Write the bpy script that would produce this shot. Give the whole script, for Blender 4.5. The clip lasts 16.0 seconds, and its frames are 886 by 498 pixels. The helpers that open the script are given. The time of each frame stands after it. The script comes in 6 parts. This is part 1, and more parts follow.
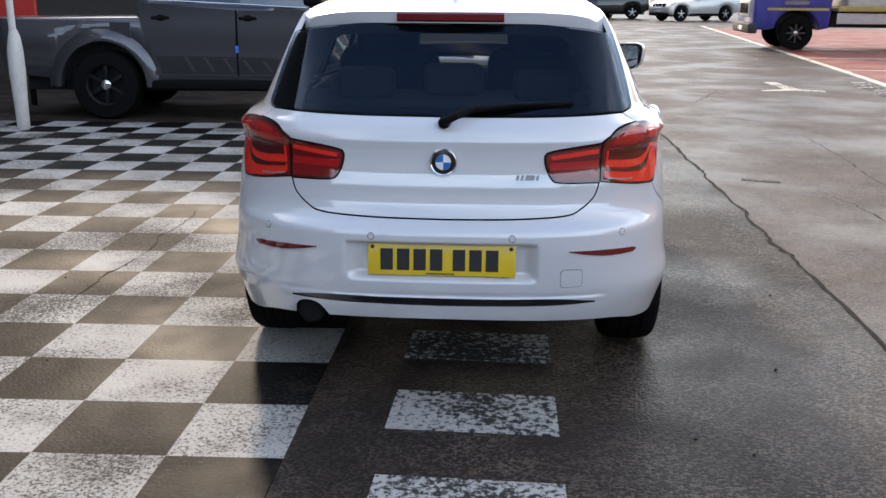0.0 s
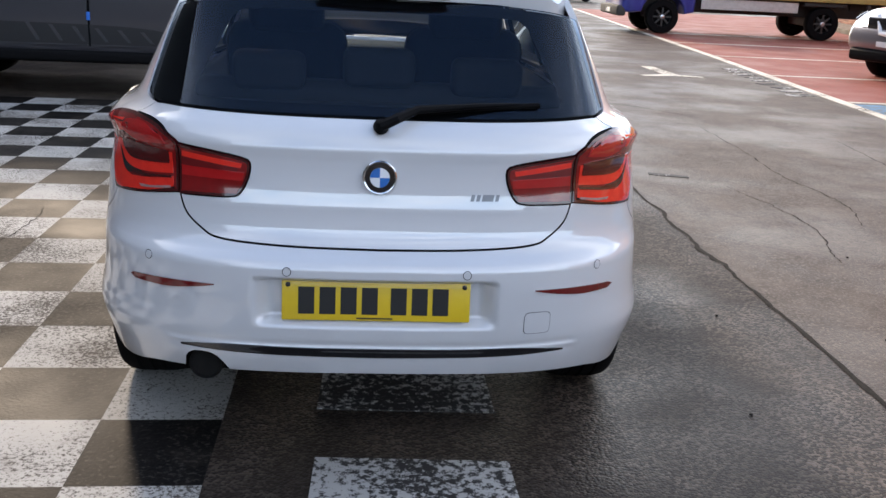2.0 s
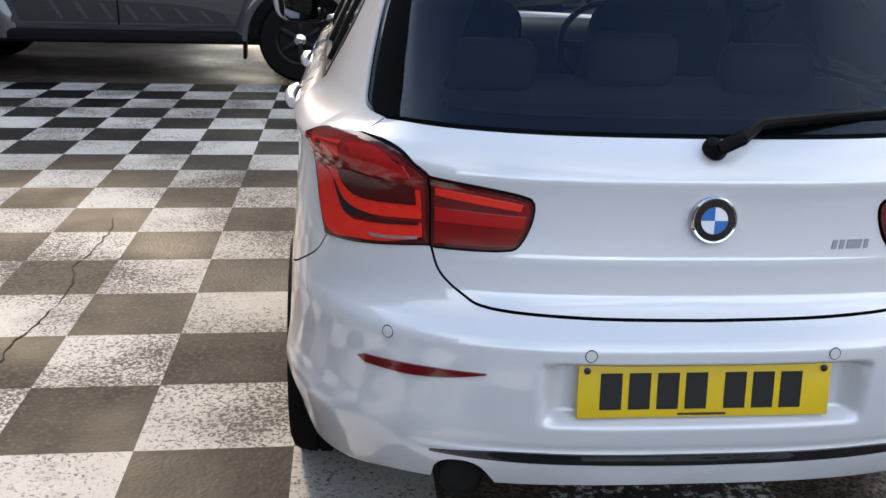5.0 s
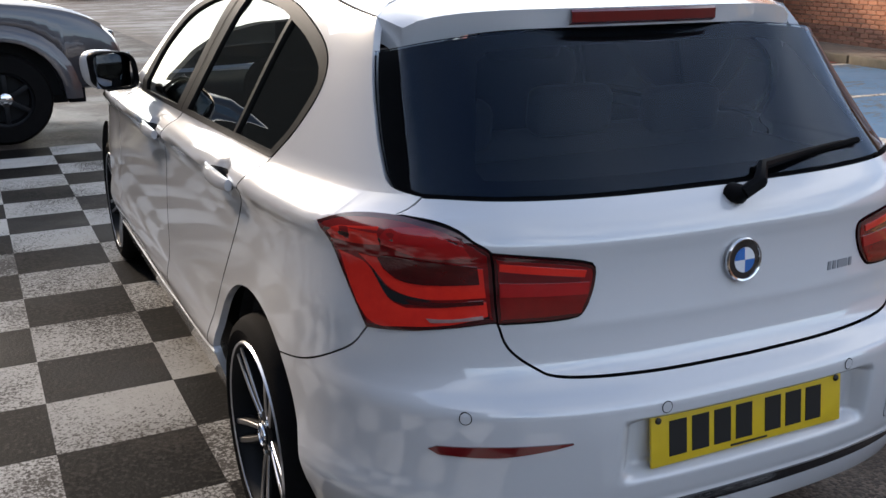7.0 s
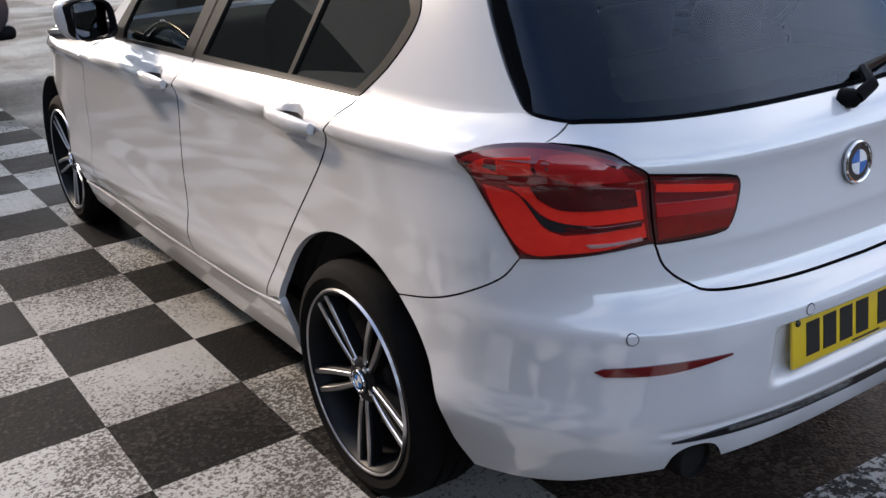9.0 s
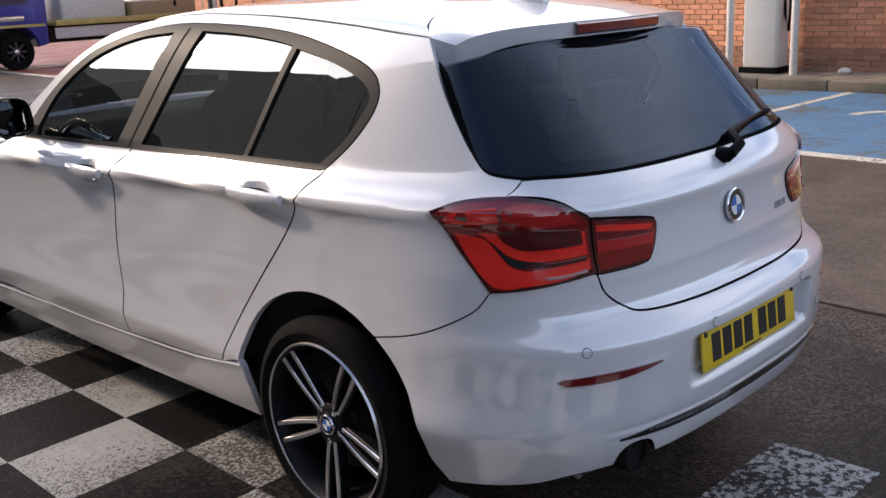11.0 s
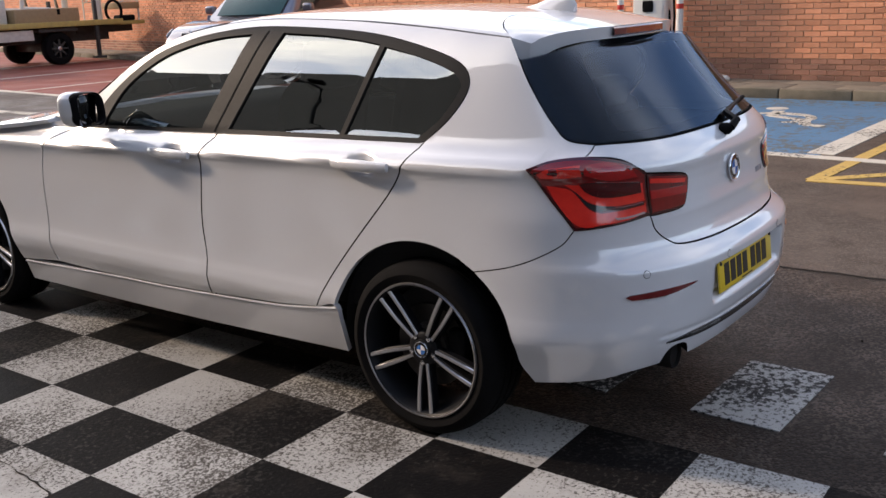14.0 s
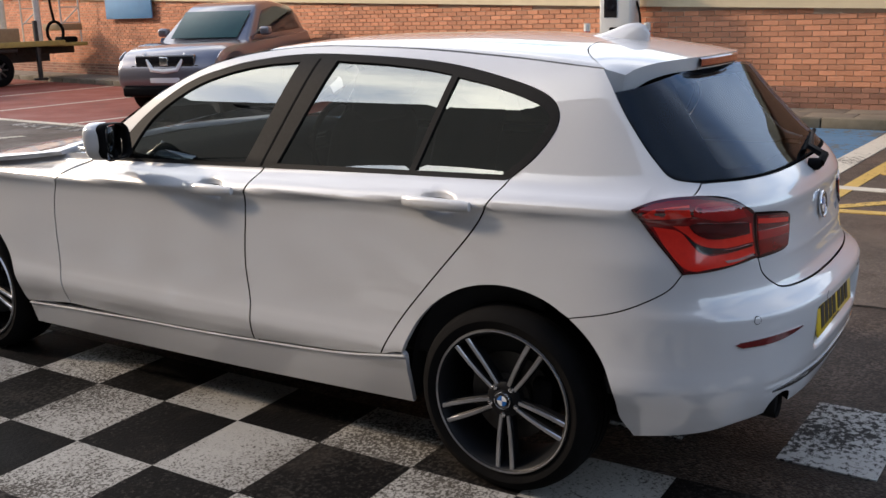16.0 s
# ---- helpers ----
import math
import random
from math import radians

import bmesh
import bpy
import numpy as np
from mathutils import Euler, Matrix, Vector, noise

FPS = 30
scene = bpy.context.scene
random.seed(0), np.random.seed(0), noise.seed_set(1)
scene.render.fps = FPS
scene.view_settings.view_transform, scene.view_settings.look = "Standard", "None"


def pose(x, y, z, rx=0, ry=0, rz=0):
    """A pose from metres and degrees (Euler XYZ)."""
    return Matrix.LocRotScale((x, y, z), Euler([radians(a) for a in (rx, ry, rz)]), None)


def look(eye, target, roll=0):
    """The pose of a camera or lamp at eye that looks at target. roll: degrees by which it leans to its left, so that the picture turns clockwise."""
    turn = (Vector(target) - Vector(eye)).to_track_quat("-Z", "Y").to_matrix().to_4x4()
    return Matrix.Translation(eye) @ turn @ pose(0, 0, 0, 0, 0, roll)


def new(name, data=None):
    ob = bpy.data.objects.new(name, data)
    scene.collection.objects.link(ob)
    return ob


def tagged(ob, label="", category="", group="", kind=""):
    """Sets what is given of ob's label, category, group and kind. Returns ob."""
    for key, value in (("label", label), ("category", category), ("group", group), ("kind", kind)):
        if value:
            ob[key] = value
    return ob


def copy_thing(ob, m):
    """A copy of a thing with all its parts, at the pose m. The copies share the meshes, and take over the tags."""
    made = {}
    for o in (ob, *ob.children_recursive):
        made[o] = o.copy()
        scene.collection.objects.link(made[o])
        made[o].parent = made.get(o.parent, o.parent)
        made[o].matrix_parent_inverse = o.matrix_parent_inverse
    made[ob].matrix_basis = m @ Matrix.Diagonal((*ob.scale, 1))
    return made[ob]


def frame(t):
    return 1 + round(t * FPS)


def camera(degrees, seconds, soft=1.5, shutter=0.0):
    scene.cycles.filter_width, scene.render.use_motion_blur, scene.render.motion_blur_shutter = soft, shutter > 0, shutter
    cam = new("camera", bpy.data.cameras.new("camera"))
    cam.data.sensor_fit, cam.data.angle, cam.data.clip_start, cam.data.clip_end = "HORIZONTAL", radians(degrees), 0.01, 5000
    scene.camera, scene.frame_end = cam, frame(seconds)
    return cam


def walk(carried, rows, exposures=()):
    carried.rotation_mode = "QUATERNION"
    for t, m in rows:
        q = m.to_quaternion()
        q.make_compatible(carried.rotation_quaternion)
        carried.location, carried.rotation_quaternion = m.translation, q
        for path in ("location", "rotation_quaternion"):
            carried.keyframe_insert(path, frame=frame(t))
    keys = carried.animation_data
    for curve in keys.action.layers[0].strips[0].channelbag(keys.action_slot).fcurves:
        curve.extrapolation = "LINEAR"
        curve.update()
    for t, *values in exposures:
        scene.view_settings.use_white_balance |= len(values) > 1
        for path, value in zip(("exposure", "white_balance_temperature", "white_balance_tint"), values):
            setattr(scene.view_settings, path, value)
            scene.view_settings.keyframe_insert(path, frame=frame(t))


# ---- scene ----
cam = camera(48.6, 16.0, soft=1.5)
PATH = [
    (0, (0.207, -4.142, 1.475), (0.089, -2.213, 0.96), 0.4),
    (0.5, (0.04, -3.946, 1.478), (0.059, -2.021, 0.935), 0.5),
    (1, (-0.044, -3.796, 1.474), (0.029, -1.865, 0.958), 0.5),
    (1.5, (-0.054, -3.611, 1.473), (0.01, -1.676, 0.973), 1.0),
    (2, (-0.054, -3.403, 1.456), (0.118, -1.49, 0.898), 2.8),
    (2.5, (-0.095, -3.197, 1.427), (0.256, -1.322, 0.827), 4.0),
    (3, (-0.18, -3.021, 1.424), (0.242, -1.169, 0.796), 3.9),
    (3.5, (-0.286, -2.886, 1.416), (0.072, -1.044, 0.724), 2.9),
    (4, (-0.398, -2.721, 1.414), (-0.163, -0.881, 0.666), 2.5),
    (4.5, (-0.522, -2.623, 1.413), (-0.366, -0.767, 0.683), 2.4),
    (5, (-0.715, -2.556, 1.412), (-0.518, -0.664, 0.793), 1.8),
    (5.2, (-0.805, -2.525, 1.427), (-0.552, -0.624, 0.86), 1.3),
    (7.3, (-1.491, -2.262, 1.487), (-0.626, -0.554, 0.909), -0.4),
    (7.5, (-1.547, -2.264, 1.489), (-0.672, -0.568, 0.889), -0.4),
    (8, (-1.681, -2.197, 1.489), (-0.752, -0.552, 0.831), -0.7),
    (8.5, (-1.768, -2.068, 1.486), (-0.799, -0.46, 0.794), -1.9),
    (9, (-1.878, -1.975, 1.486), (-0.841, -0.411, 0.793), -2.8),
    (9.5, (-2.021, -1.928, 1.485), (-0.874, -0.427, 0.827), -3.3),
    (10, (-2.136, -1.974, 1.49), (-0.894, -0.516, 0.913), -3.7),
    (10.2, (-2.178, -2.0, 1.504), (-0.912, -0.557, 0.945), -4.0),
    (12.3, (-2.831, -2.097, 1.505), (-1.352, -0.852, 0.993), -0.3),
    (12.5, (-2.893, -2.137, 1.499), (-1.414, -0.897, 0.974), -0.7),
    (13, (-3.042, -2.153, 1.512), (-1.566, -0.915, 0.976), -1.3),
    (13.5, (-3.207, -2.1, 1.53), (-1.704, -0.888, 1.01), -1.8),
    (14, (-3.367, -2.007, 1.533), (-1.822, -0.844, 1.022), -2.2),
    (14.5, (-3.45, -1.904, 1.537), (-1.877, -0.776, 1.035), -2.0),
    (15, (-3.434, -1.782, 1.535), (-1.849, -0.659, 1.059), -1.9),
    (15.5, (-3.421, -1.675, 1.536), (-1.827, -0.554, 1.087), -1.7),
    (16, (-3.448, -1.473, 1.557), (-1.818, -0.414, 1.087), -1.6),
]
walk(cam, [(t, look(eye, target, roll)) for t, eye, target, roll in PATH],
     exposures=[(0, 1.48, 6680, 12), (3.5, 1.72, 6800, 13), (5.2, 1.86, 7050, 12), (7.4, 1.02, 6600, 12), (9.0, 1.42, 6620, 14), (12.5, 0.98, 6700, 17), (15.0, 1.20, 6900, 14), (16.0, 0.98, 6750, 12)])
from mathutils.geometry import delaunay_2d_cdt

# ---- light: low veiled sun ahead of the car, bright cloud in front, clear blue behind ----
SUN_TO = Vector((-0.60, 1.9, 1.0)).normalized()
sun_data = bpy.data.lights.new("sun", "SUN")
sun_data.energy, sun_data.angle, sun_data.color = 1.65, radians(5), (1.0, 0.83, 0.64)
sun = new("sun", sun_data)
sun.matrix_world = look((0, 0, 30), Vector((0, 0, 30)) - SUN_TO)

world = bpy.data.worlds.new("sky")
scene.world = world
world.use_nodes = True
wn, wl = world.node_tree.nodes, world.node_tree.links
wn.clear()
sky = wn.new("ShaderNodeTexSky")
sky.sky_type, sky.sun_disc = "NISHITA", False
sky.sun_elevation = math.asin(SUN_TO.z)
sky.sun_rotation = math.atan2(SUN_TO.x, SUN_TO.y)
sky.dust_density, sky.ozone_density = 0.6, 2.0
w_geo = wn.new("ShaderNodeTexCoord")
w_sep = wn.new("ShaderNodeSeparateXYZ")
w_add = wn.new("ShaderNodeMath"); w_add.operation = "ADD"; w_add.inputs[1].default_value = 0.12
w_dx = wn.new("ShaderNodeMath"); w_dx.operation = "DIVIDE"
w_dy = wn.new("ShaderNodeMath"); w_dy.operation = "DIVIDE"
w_com = wn.new("ShaderNodeCombineXYZ")
w_noise = wn.new("ShaderNodeTexNoise")
w_noise.inputs["Scale"].default_value, w_noise.inputs["Detail"].default_value = 1.3, 7
w_noise.inputs["Roughness"].default_value = 0.6
w_ramp = wn.new("ShaderNodeMapRange")
w_ramp.inputs["From Min"].default_value, w_ramp.inputs["From Max"].default_value = 0.38, 0.63
w_mix = wn.new("ShaderNodeMix"); w_mix.data_type = "RGBA"
w_mix.inputs["B"].default_value = (12.3, 12.2, 11.7, 1)
w_bg = wn.new("ShaderNodeBackground"); w_bg.inputs["Strength"].default_value = 0.15
w_out = wn.new("ShaderNodeOutputWorld")
wl.new(w_geo.outputs["Generated"], w_sep.inputs[0])
wl.new(w_sep.outputs["Z"], w_add.inputs[0])
wl.new(w_sep.outputs["X"], w_dx.inputs[0]); wl.new(w_add.outputs[0], w_dx.inputs[1])
wl.new(w_sep.outputs["Y"], w_dy.inputs[0]); wl.new(w_add.outputs[0], w_dy.inputs[1])
wl.new(w_dx.outputs[0], w_com.inputs["X"]); wl.new(w_dy.outputs[0], w_com.inputs["Y"])
wl.new(w_com.outputs[0], w_noise.inputs["Vector"])
wl.new(w_noise.outputs["Fac"], w_ramp.inputs["Value"])
w_low = wn.new("ShaderNodeMapRange")
w_low.inputs["From Min"].default_value, w_low.inputs["From Max"].default_value = 0.97, 0.66
w_mul = wn.new("ShaderNodeMath"); w_mul.operation = "MULTIPLY"
wl.new(w_sep.outputs["Z"], w_low.inputs["Value"])
w_az = wn.new("ShaderNodeVectorMath"); w_az.operation = "DOT_PRODUCT"; w_az.inputs[1].default_value = (0.0, 1.0, 0.0)
w_side = wn.new("ShaderNodeMapRange")
w_side.inputs["From Min"].default_value, w_side.inputs["From Max"].default_value = 0.0, 0.6
w_side.inputs["To Min"].default_value = 0.38
w_both = wn.new("ShaderNodeMath"); w_both.operation = "MULTIPLY"
wl.new(w_geo.outputs["Generated"], w_az.inputs[0])
wl.new(w_az.outputs["Value"], w_side.inputs["Value"])
wl.new(w_ramp.outputs["Result"], w_both.inputs[0]); wl.new(w_side.outputs["Result"], w_both.inputs[1])
wl.new(w_both.outputs[0], w_mul.inputs[0]); wl.new(w_low.outputs["Result"], w_mul.inputs[1])
wl.new(w_mul.outputs[0], w_mix.inputs["Factor"])
wl.new(sky.outputs["Color"], w_mix.inputs["A"])
wl.new(w_mix.outputs["Result"], w_bg.inputs["Color"])
wl.new(w_bg.outputs[0], w_out.inputs["Surface"])


# ---- materials ----
def material(name, colour, rough=0.5, metal=0.0, second=None, scale=8.0, amount=0.5, bump=0.0, bump_scale=60.0, coat=0.0, detail=6, stretch=(1, 1, 1), space="Object", spec=0.5, vary=0.0):
    """A principled surface whose colour drifts to a second one with noise, with fine relief."""
    m = bpy.data.materials.new(name)
    m.use_nodes = True
    nt = m.node_tree
    b = nt.nodes["Principled BSDF"]
    b.inputs["Base Color"].default_value = (*colour, 1)
    b.inputs["Roughness"].default_value, b.inputs["Metallic"].default_value = rough, metal
    b.inputs["Specular IOR Level"].default_value = spec
    b.inputs["Coat Weight"].default_value, b.inputs["Coat Roughness"].default_value = coat, 0.03
    tc = nt.nodes.new("ShaderNodeTexCoord")
    mp = nt.nodes.new("ShaderNodeMapping"); mp.inputs["Scale"].default_value = stretch
    nt.links.new(tc.outputs[space], mp.inputs["Vector"])
    last = None
    if second:
        n = nt.nodes.new("ShaderNodeTexNoise")
        n.inputs["Scale"].default_value, n.inputs["Detail"].default_value = scale, detail
        n.inputs["Roughness"].default_value = 0.65
        nt.links.new(mp.outputs[0], n.inputs["Vector"])
        r = nt.nodes.new("ShaderNodeMapRange")
        r.inputs["From Min"].default_value, r.inputs["From Max"].default_value = 0.5 - 0.5 * (1 - amount) - 0.02, 0.5 + 0.5 * (1 - amount) + 0.02
        nt.links.new(n.outputs["Fac"], r.inputs["Value"])
        x = nt.nodes.new("ShaderNodeMix"); x.data_type = "RGBA"
        x.inputs["A"].default_value, x.inputs["B"].default_value = (*colour, 1), (*second, 1)
        nt.links.new(r.outputs["Result"], x.inputs["Factor"])
        last = x.outputs["Result"]
    if vary:
        oi = nt.nodes.new("ShaderNodeObjectInfo")
        gi = nt.nodes.new("ShaderNodeNewGeometry")
        ad = nt.nodes.new("ShaderNodeMath"); ad.operation = "ADD"
        nt.links.new(oi.outputs["Random"], ad.inputs[0]); nt.links.new(gi.outputs["Random Per Island"], ad.inputs[1])
        fr = nt.nodes.new("ShaderNodeMath"); fr.operation = "FRACT"; nt.links.new(ad.outputs[0], fr.inputs[0])
        mr = nt.nodes.new("ShaderNodeMapRange"); mr.inputs["To Min"].default_value, mr.inputs["To Max"].default_value = 1 - vary, 1 + vary
        nt.links.new(fr.outputs[0], mr.inputs["Value"])
        hs = nt.nodes.new("ShaderNodeHueSaturation")
        hs.inputs["Color"].default_value = (*colour, 1)
        if last: nt.links.new(last, hs.inputs["Color"])
        nt.links.new(mr.outputs["Result"], hs.inputs["Value"])
        last = hs.outputs["Color"]
    if last: nt.links.new(last, b.inputs["Base Color"])
    if bump:
        n2 = nt.nodes.new("ShaderNodeTexNoise")
        n2.inputs["Scale"].default_value, n2.inputs["Detail"].default_value = bump_scale, 4
        nt.links.new(mp.outputs[0], n2.inputs["Vector"])
        bp = nt.nodes.new("ShaderNodeBump"); bp.inputs["Strength"].default_value, bp.inputs["Distance"].default_value = bump, 0.01
        nt.links.new(n2.outputs["Fac"], bp.inputs["Height"])
        nt.links.new(bp.outputs["Normal"], b.inputs["Normal"])
    return m


def glass(name, tint, gloss=(1, 1, 1), ior=1.5):
    """Thin window glass: tinted see-through with a mirror sheen that grows at grazing angles."""
    m = bpy.data.materials.new(name)
    m.use_nodes = True
    nt = m.node_tree
    nt.nodes.clear()
    out = nt.nodes.new("ShaderNodeOutputMaterial")
    mix = nt.nodes.new("ShaderNodeMixShader")
    fre = nt.nodes.new("ShaderNodeFresnel"); fre.inputs["IOR"].default_value = ior
    tr = nt.nodes.new("ShaderNodeBsdfTransparent"); tr.inputs["Color"].default_value = (*tint, 1)
    gl = nt.nodes.new("ShaderNodeBsdfGlossy"); gl.inputs["Roughness"].default_value = 0.0
    gl.inputs["Color"].default_value = (*gloss, 1)
    nt.links.new(fre.outputs[0], mix.inputs[0]); nt.links.new(tr.outputs[0], mix.inputs[1]); nt.links.new(gl.outputs[0], mix.inputs[2])
    nt.links.new(mix.outputs[0], out.inputs["Surface"])
    return m


def worn_paint(name, colour, worn, cover=0.75, grain=26.0, rough=0.7, blotch=1.2, dirt=0.25, spec=0.3, relief=0.4, patch=0.55, vary=0.0):
    """Road paint worn through to the asphalt in grains and blotches."""
    m = bpy.data.materials.new(name)
    m.use_nodes = True
    nt = m.node_tree
    b = nt.nodes["Principled BSDF"]
    tc = nt.nodes.new("ShaderNodeNewGeometry")
    n1 = nt.nodes.new("ShaderNodeTexNoise"); n1.inputs["Scale"].default_value, n1.inputs["Detail"].default_value, n1.inputs["Roughness"].default_value = grain, 8, 0.75
    n2 = nt.nodes.new("ShaderNodeTexNoise"); n2.inputs["Scale"].default_value, n2.inputs["Detail"].default_value = blotch, 5
    for n in (n1, n2): nt.links.new(tc.outputs["Position"], n.inputs["Vector"])
    add = nt.nodes.new("ShaderNodeMath"); add.operation = "MULTIPLY_ADD"
    nt.links.new(n2.outputs["Fac"], add.inputs[0]); add.inputs[1].default_value = patch
    nt.links.new(n1.outputs["Fac"], add.inputs[2])
    r = nt.nodes.new("ShaderNodeMapRange")
    centre = 0.5 + 0.5 * patch + (cover - 0.5) * 0.5
    r.inputs["From Min"].default_value, r.inputs["From Max"].default_value = centre - 0.03, centre + 0.03
    nt.links.new(add.outputs[0], r.inputs["Value"])
    x = nt.nodes.new("ShaderNodeMix"); x.data_type = "RGBA"
    x.inputs["B"].default_value = (*worn, 1)
    d = nt.nodes.new("ShaderNodeMix"); d.data_type = "RGBA"
    d.inputs["A"].default_value = (*colour, 1); d.inputs["B"].default_value = (*(c * (1 - dirt) for c in colour), 1)
    n3 = nt.nodes.new("ShaderNodeTexNoise"); n3.inputs["Scale"].default_value, n3.inputs["Detail"].default_value = 5.0, 8
    nt.links.new(tc.outputs["Position"], n3.inputs["Vector"])
    nt.links.new(n3.outputs["Fac"], d.inputs["Factor"])
    nt.links.new(d.outputs["Result"], x.inputs["A"])
    nt.links.new(r.outputs["Result"], x.inputs["Factor"])
    last = x.outputs["Result"]
    if vary:
        # each painted piece has its own tone, and broad brown dirt lies over all of them
        oi = nt.nodes.new("ShaderNodeObjectInfo")
        tone = nt.nodes.new("ShaderNodeMapRange"); tone.inputs["To Min"].default_value, tone.inputs["To Max"].default_value = 1 - vary, 1 + vary * (0.6 if sum(colour) > 0.3 else 3.0)
        nt.links.new(oi.outputs["Random"], tone.inputs["Value"])
        hs = nt.nodes.new("ShaderNodeHueSaturation"); nt.links.new(last, hs.inputs["Color"]); nt.links.new(tone.outputs["Result"], hs.inputs["Value"])
        n5 = nt.nodes.new("ShaderNodeTexNoise"); n5.inputs["Scale"].default_value, n5.inputs["Detail"].default_value, n5.inputs["Roughness"].default_value = 2.3, 9, 0.7
        nt.links.new(tc.outputs["Position"], n5.inputs["Vector"])
        soil = nt.nodes.new("ShaderNodeMapRange"); soil.inputs["From Min"].default_value, soil.inputs["From Max"].default_value, soil.inputs["To Max"].default_value = 0.52, 0.70, 0.55
        nt.links.new(n5.outputs["Fac"], soil.inputs["Value"])
        sm = nt.nodes.new("ShaderNodeMix"); sm.data_type = "RGBA"; sm.inputs["B"].default_value = (0.090, 0.076, 0.062, 1) if sum(colour) > 0.3 else (0.046, 0.038, 0.031, 1)
        nt.links.new(soil.outputs["Result"], sm.inputs["Factor"]); nt.links.new(hs.outputs["Color"], sm.inputs["A"])
        last = sm.outputs["Result"]
    nt.links.new(last, b.inputs["Base Color"])
    rr = nt.nodes.new("ShaderNodeMapRange"); rr.inputs["From Min"].default_value, rr.inputs["From Max"].default_value = 0.35, 0.65
    rr.inputs["To Min"].default_value, rr.inputs["To Max"].default_value = rough - 0.12, rough + 0.12
    nt.links.new(n2.outputs["Fac"], rr.inputs["Value"]); nt.links.new(rr.outputs["Result"], b.inputs["Roughness"])
    b.inputs["Specular IOR Level"].default_value = spec
    bp = nt.nodes.new("ShaderNodeBump"); bp.inputs["Strength"].default_value, bp.inputs["Distance"].default_value = relief, 0.006
    n4 = nt.nodes.new("ShaderNodeTexNoise"); n4.inputs["Scale"].default_value, n4.inputs["Detail"].default_value = 75.0, 6
    nt.links.new(tc.outputs["Position"], n4.inputs["Vector"]); nt.links.new(n4.outputs["Fac"], bp.inputs["Height"])
    nt.links.new(bp.outputs["Normal"], b.inputs["Normal"])
    return m


ASPH = (0.032, 0.030, 0.028)
def asphalt(name):
    """Worn asphalt: dark binder with paler stone chips, broad stains, and damp patches that shine."""
    m = bpy.data.materials.new(name)
    m.use_nodes = True
    nt = m.node_tree
    b = nt.nodes["Principled BSDF"]
    geo = nt.nodes.new("ShaderNodeNewGeometry")

    def noise_at(scale, detail, rough=0.6):
        n = nt.nodes.new("ShaderNodeTexNoise")
        n.inputs["Scale"].default_value, n.inputs["Detail"].default_value, n.inputs["Roughness"].default_value = scale, detail, rough
        nt.links.new(geo.outputs["Position"], n.inputs["Vector"])
        return n.outputs["Fac"]

    def span(value, a0, a1, b0, b1):
        r = nt.nodes.new("ShaderNodeMapRange")
        for k, v in zip(("From Min", "From Max", "To Min", "To Max"), (a0, a1, b0, b1)): r.inputs[k].default_value = v
        nt.links.new(value, r.inputs["Value"])
        return r.outputs["Result"]

    def blend(fac, ca, cb):
        x = nt.nodes.new("ShaderNodeMix"); x.data_type = "RGBA"
        for k, c in (("A", ca), ("B", cb)):
            if isinstance(c, tuple): x.inputs[k].default_value = (*c, 1)
            else: nt.links.new(c, x.inputs[k])
        nt.links.new(fac, x.inputs["Factor"])
        return x.outputs["Result"]

    chips = nt.nodes.new("ShaderNodeTexVoronoi"); chips.inputs["Scale"].default_value = 95.0
    nt.links.new(geo.outputs["Position"], chips.inputs["Vector"])
    tone = blend(span(noise_at(0.55, 6), 0.38, 0.64, 0, 1), (0.017, 0.0136, 0.0112), (0.031, 0.0247, 0.0202))
    stone = blend(span(noise_at(1.7, 7, 0.7), 0.40, 0.62, 0, 1), (0.042, 0.0335, 0.0275), (0.108, 0.086, 0.070))
    sep = nt.nodes.new("ShaderNodeSeparateColor"); nt.links.new(chips.outputs["Color"], sep.inputs[0])
    colour = blend(span(sep.outputs[0], 0.45, 0.75, 0, 1), tone, stone)
    colour = blend(span(noise_at(9.0, 8, 0.75), 0.60, 0.72, 0, 0.55), colour, (0.008, 0.0072, 0.0065))
    # beyond the old seam lies a later, smoother and browner layer
    place = nt.nodes.new("ShaderNodeSeparateXYZ"); nt.links.new(geo.outputs["Position"], place.inputs[0])
    later = span(place.outputs["X"], 1.84, 1.90, 0, 1)
    brown = blend(span(noise_at(2.4, 9, 0.75), 0.36, 0.66, 0, 1), (0.052, 0.041, 0.0335), (0.106, 0.084, 0.068))
    brown = blend(span(sep.outputs[1], 0.55, 0.95, 0, 0.6), brown, (0.165, 0.130, 0.105))
    brown = blend(span(noise_at(6.0, 9, 0.75), 0.58, 0.72, 0, 0.6), brown, (0.026, 0.021, 0.018))
    nt.links.new(blend(later, colour, brown), b.inputs["Base Color"])
    wet = span(noise_at(0.8, 5, 0.55), 0.42, 0.60, 0.62, 0.40)
    nt.links.new(wet, b.inputs["Roughness"])
    b.inputs["Specular IOR Level"].default_value = 0.07
    bp = nt.nodes.new("ShaderNodeBump"); bp.inputs["Strength"].default_value, bp.inputs["Distance"].default_value = 0.55, 0.004
    nt.links.new(chips.outputs["Distance"], bp.inputs["Height"]); bp.invert = True
    bp2 = nt.nodes.new("ShaderNodeBump"); bp2.inputs["Strength"].default_value, bp2.inputs["Distance"].default_value = 0.30, 0.003
    nt.links.new(noise_at(38.0, 4), bp2.inputs["Height"]); nt.links.new(bp.outputs["Normal"], bp2.inputs["Normal"])
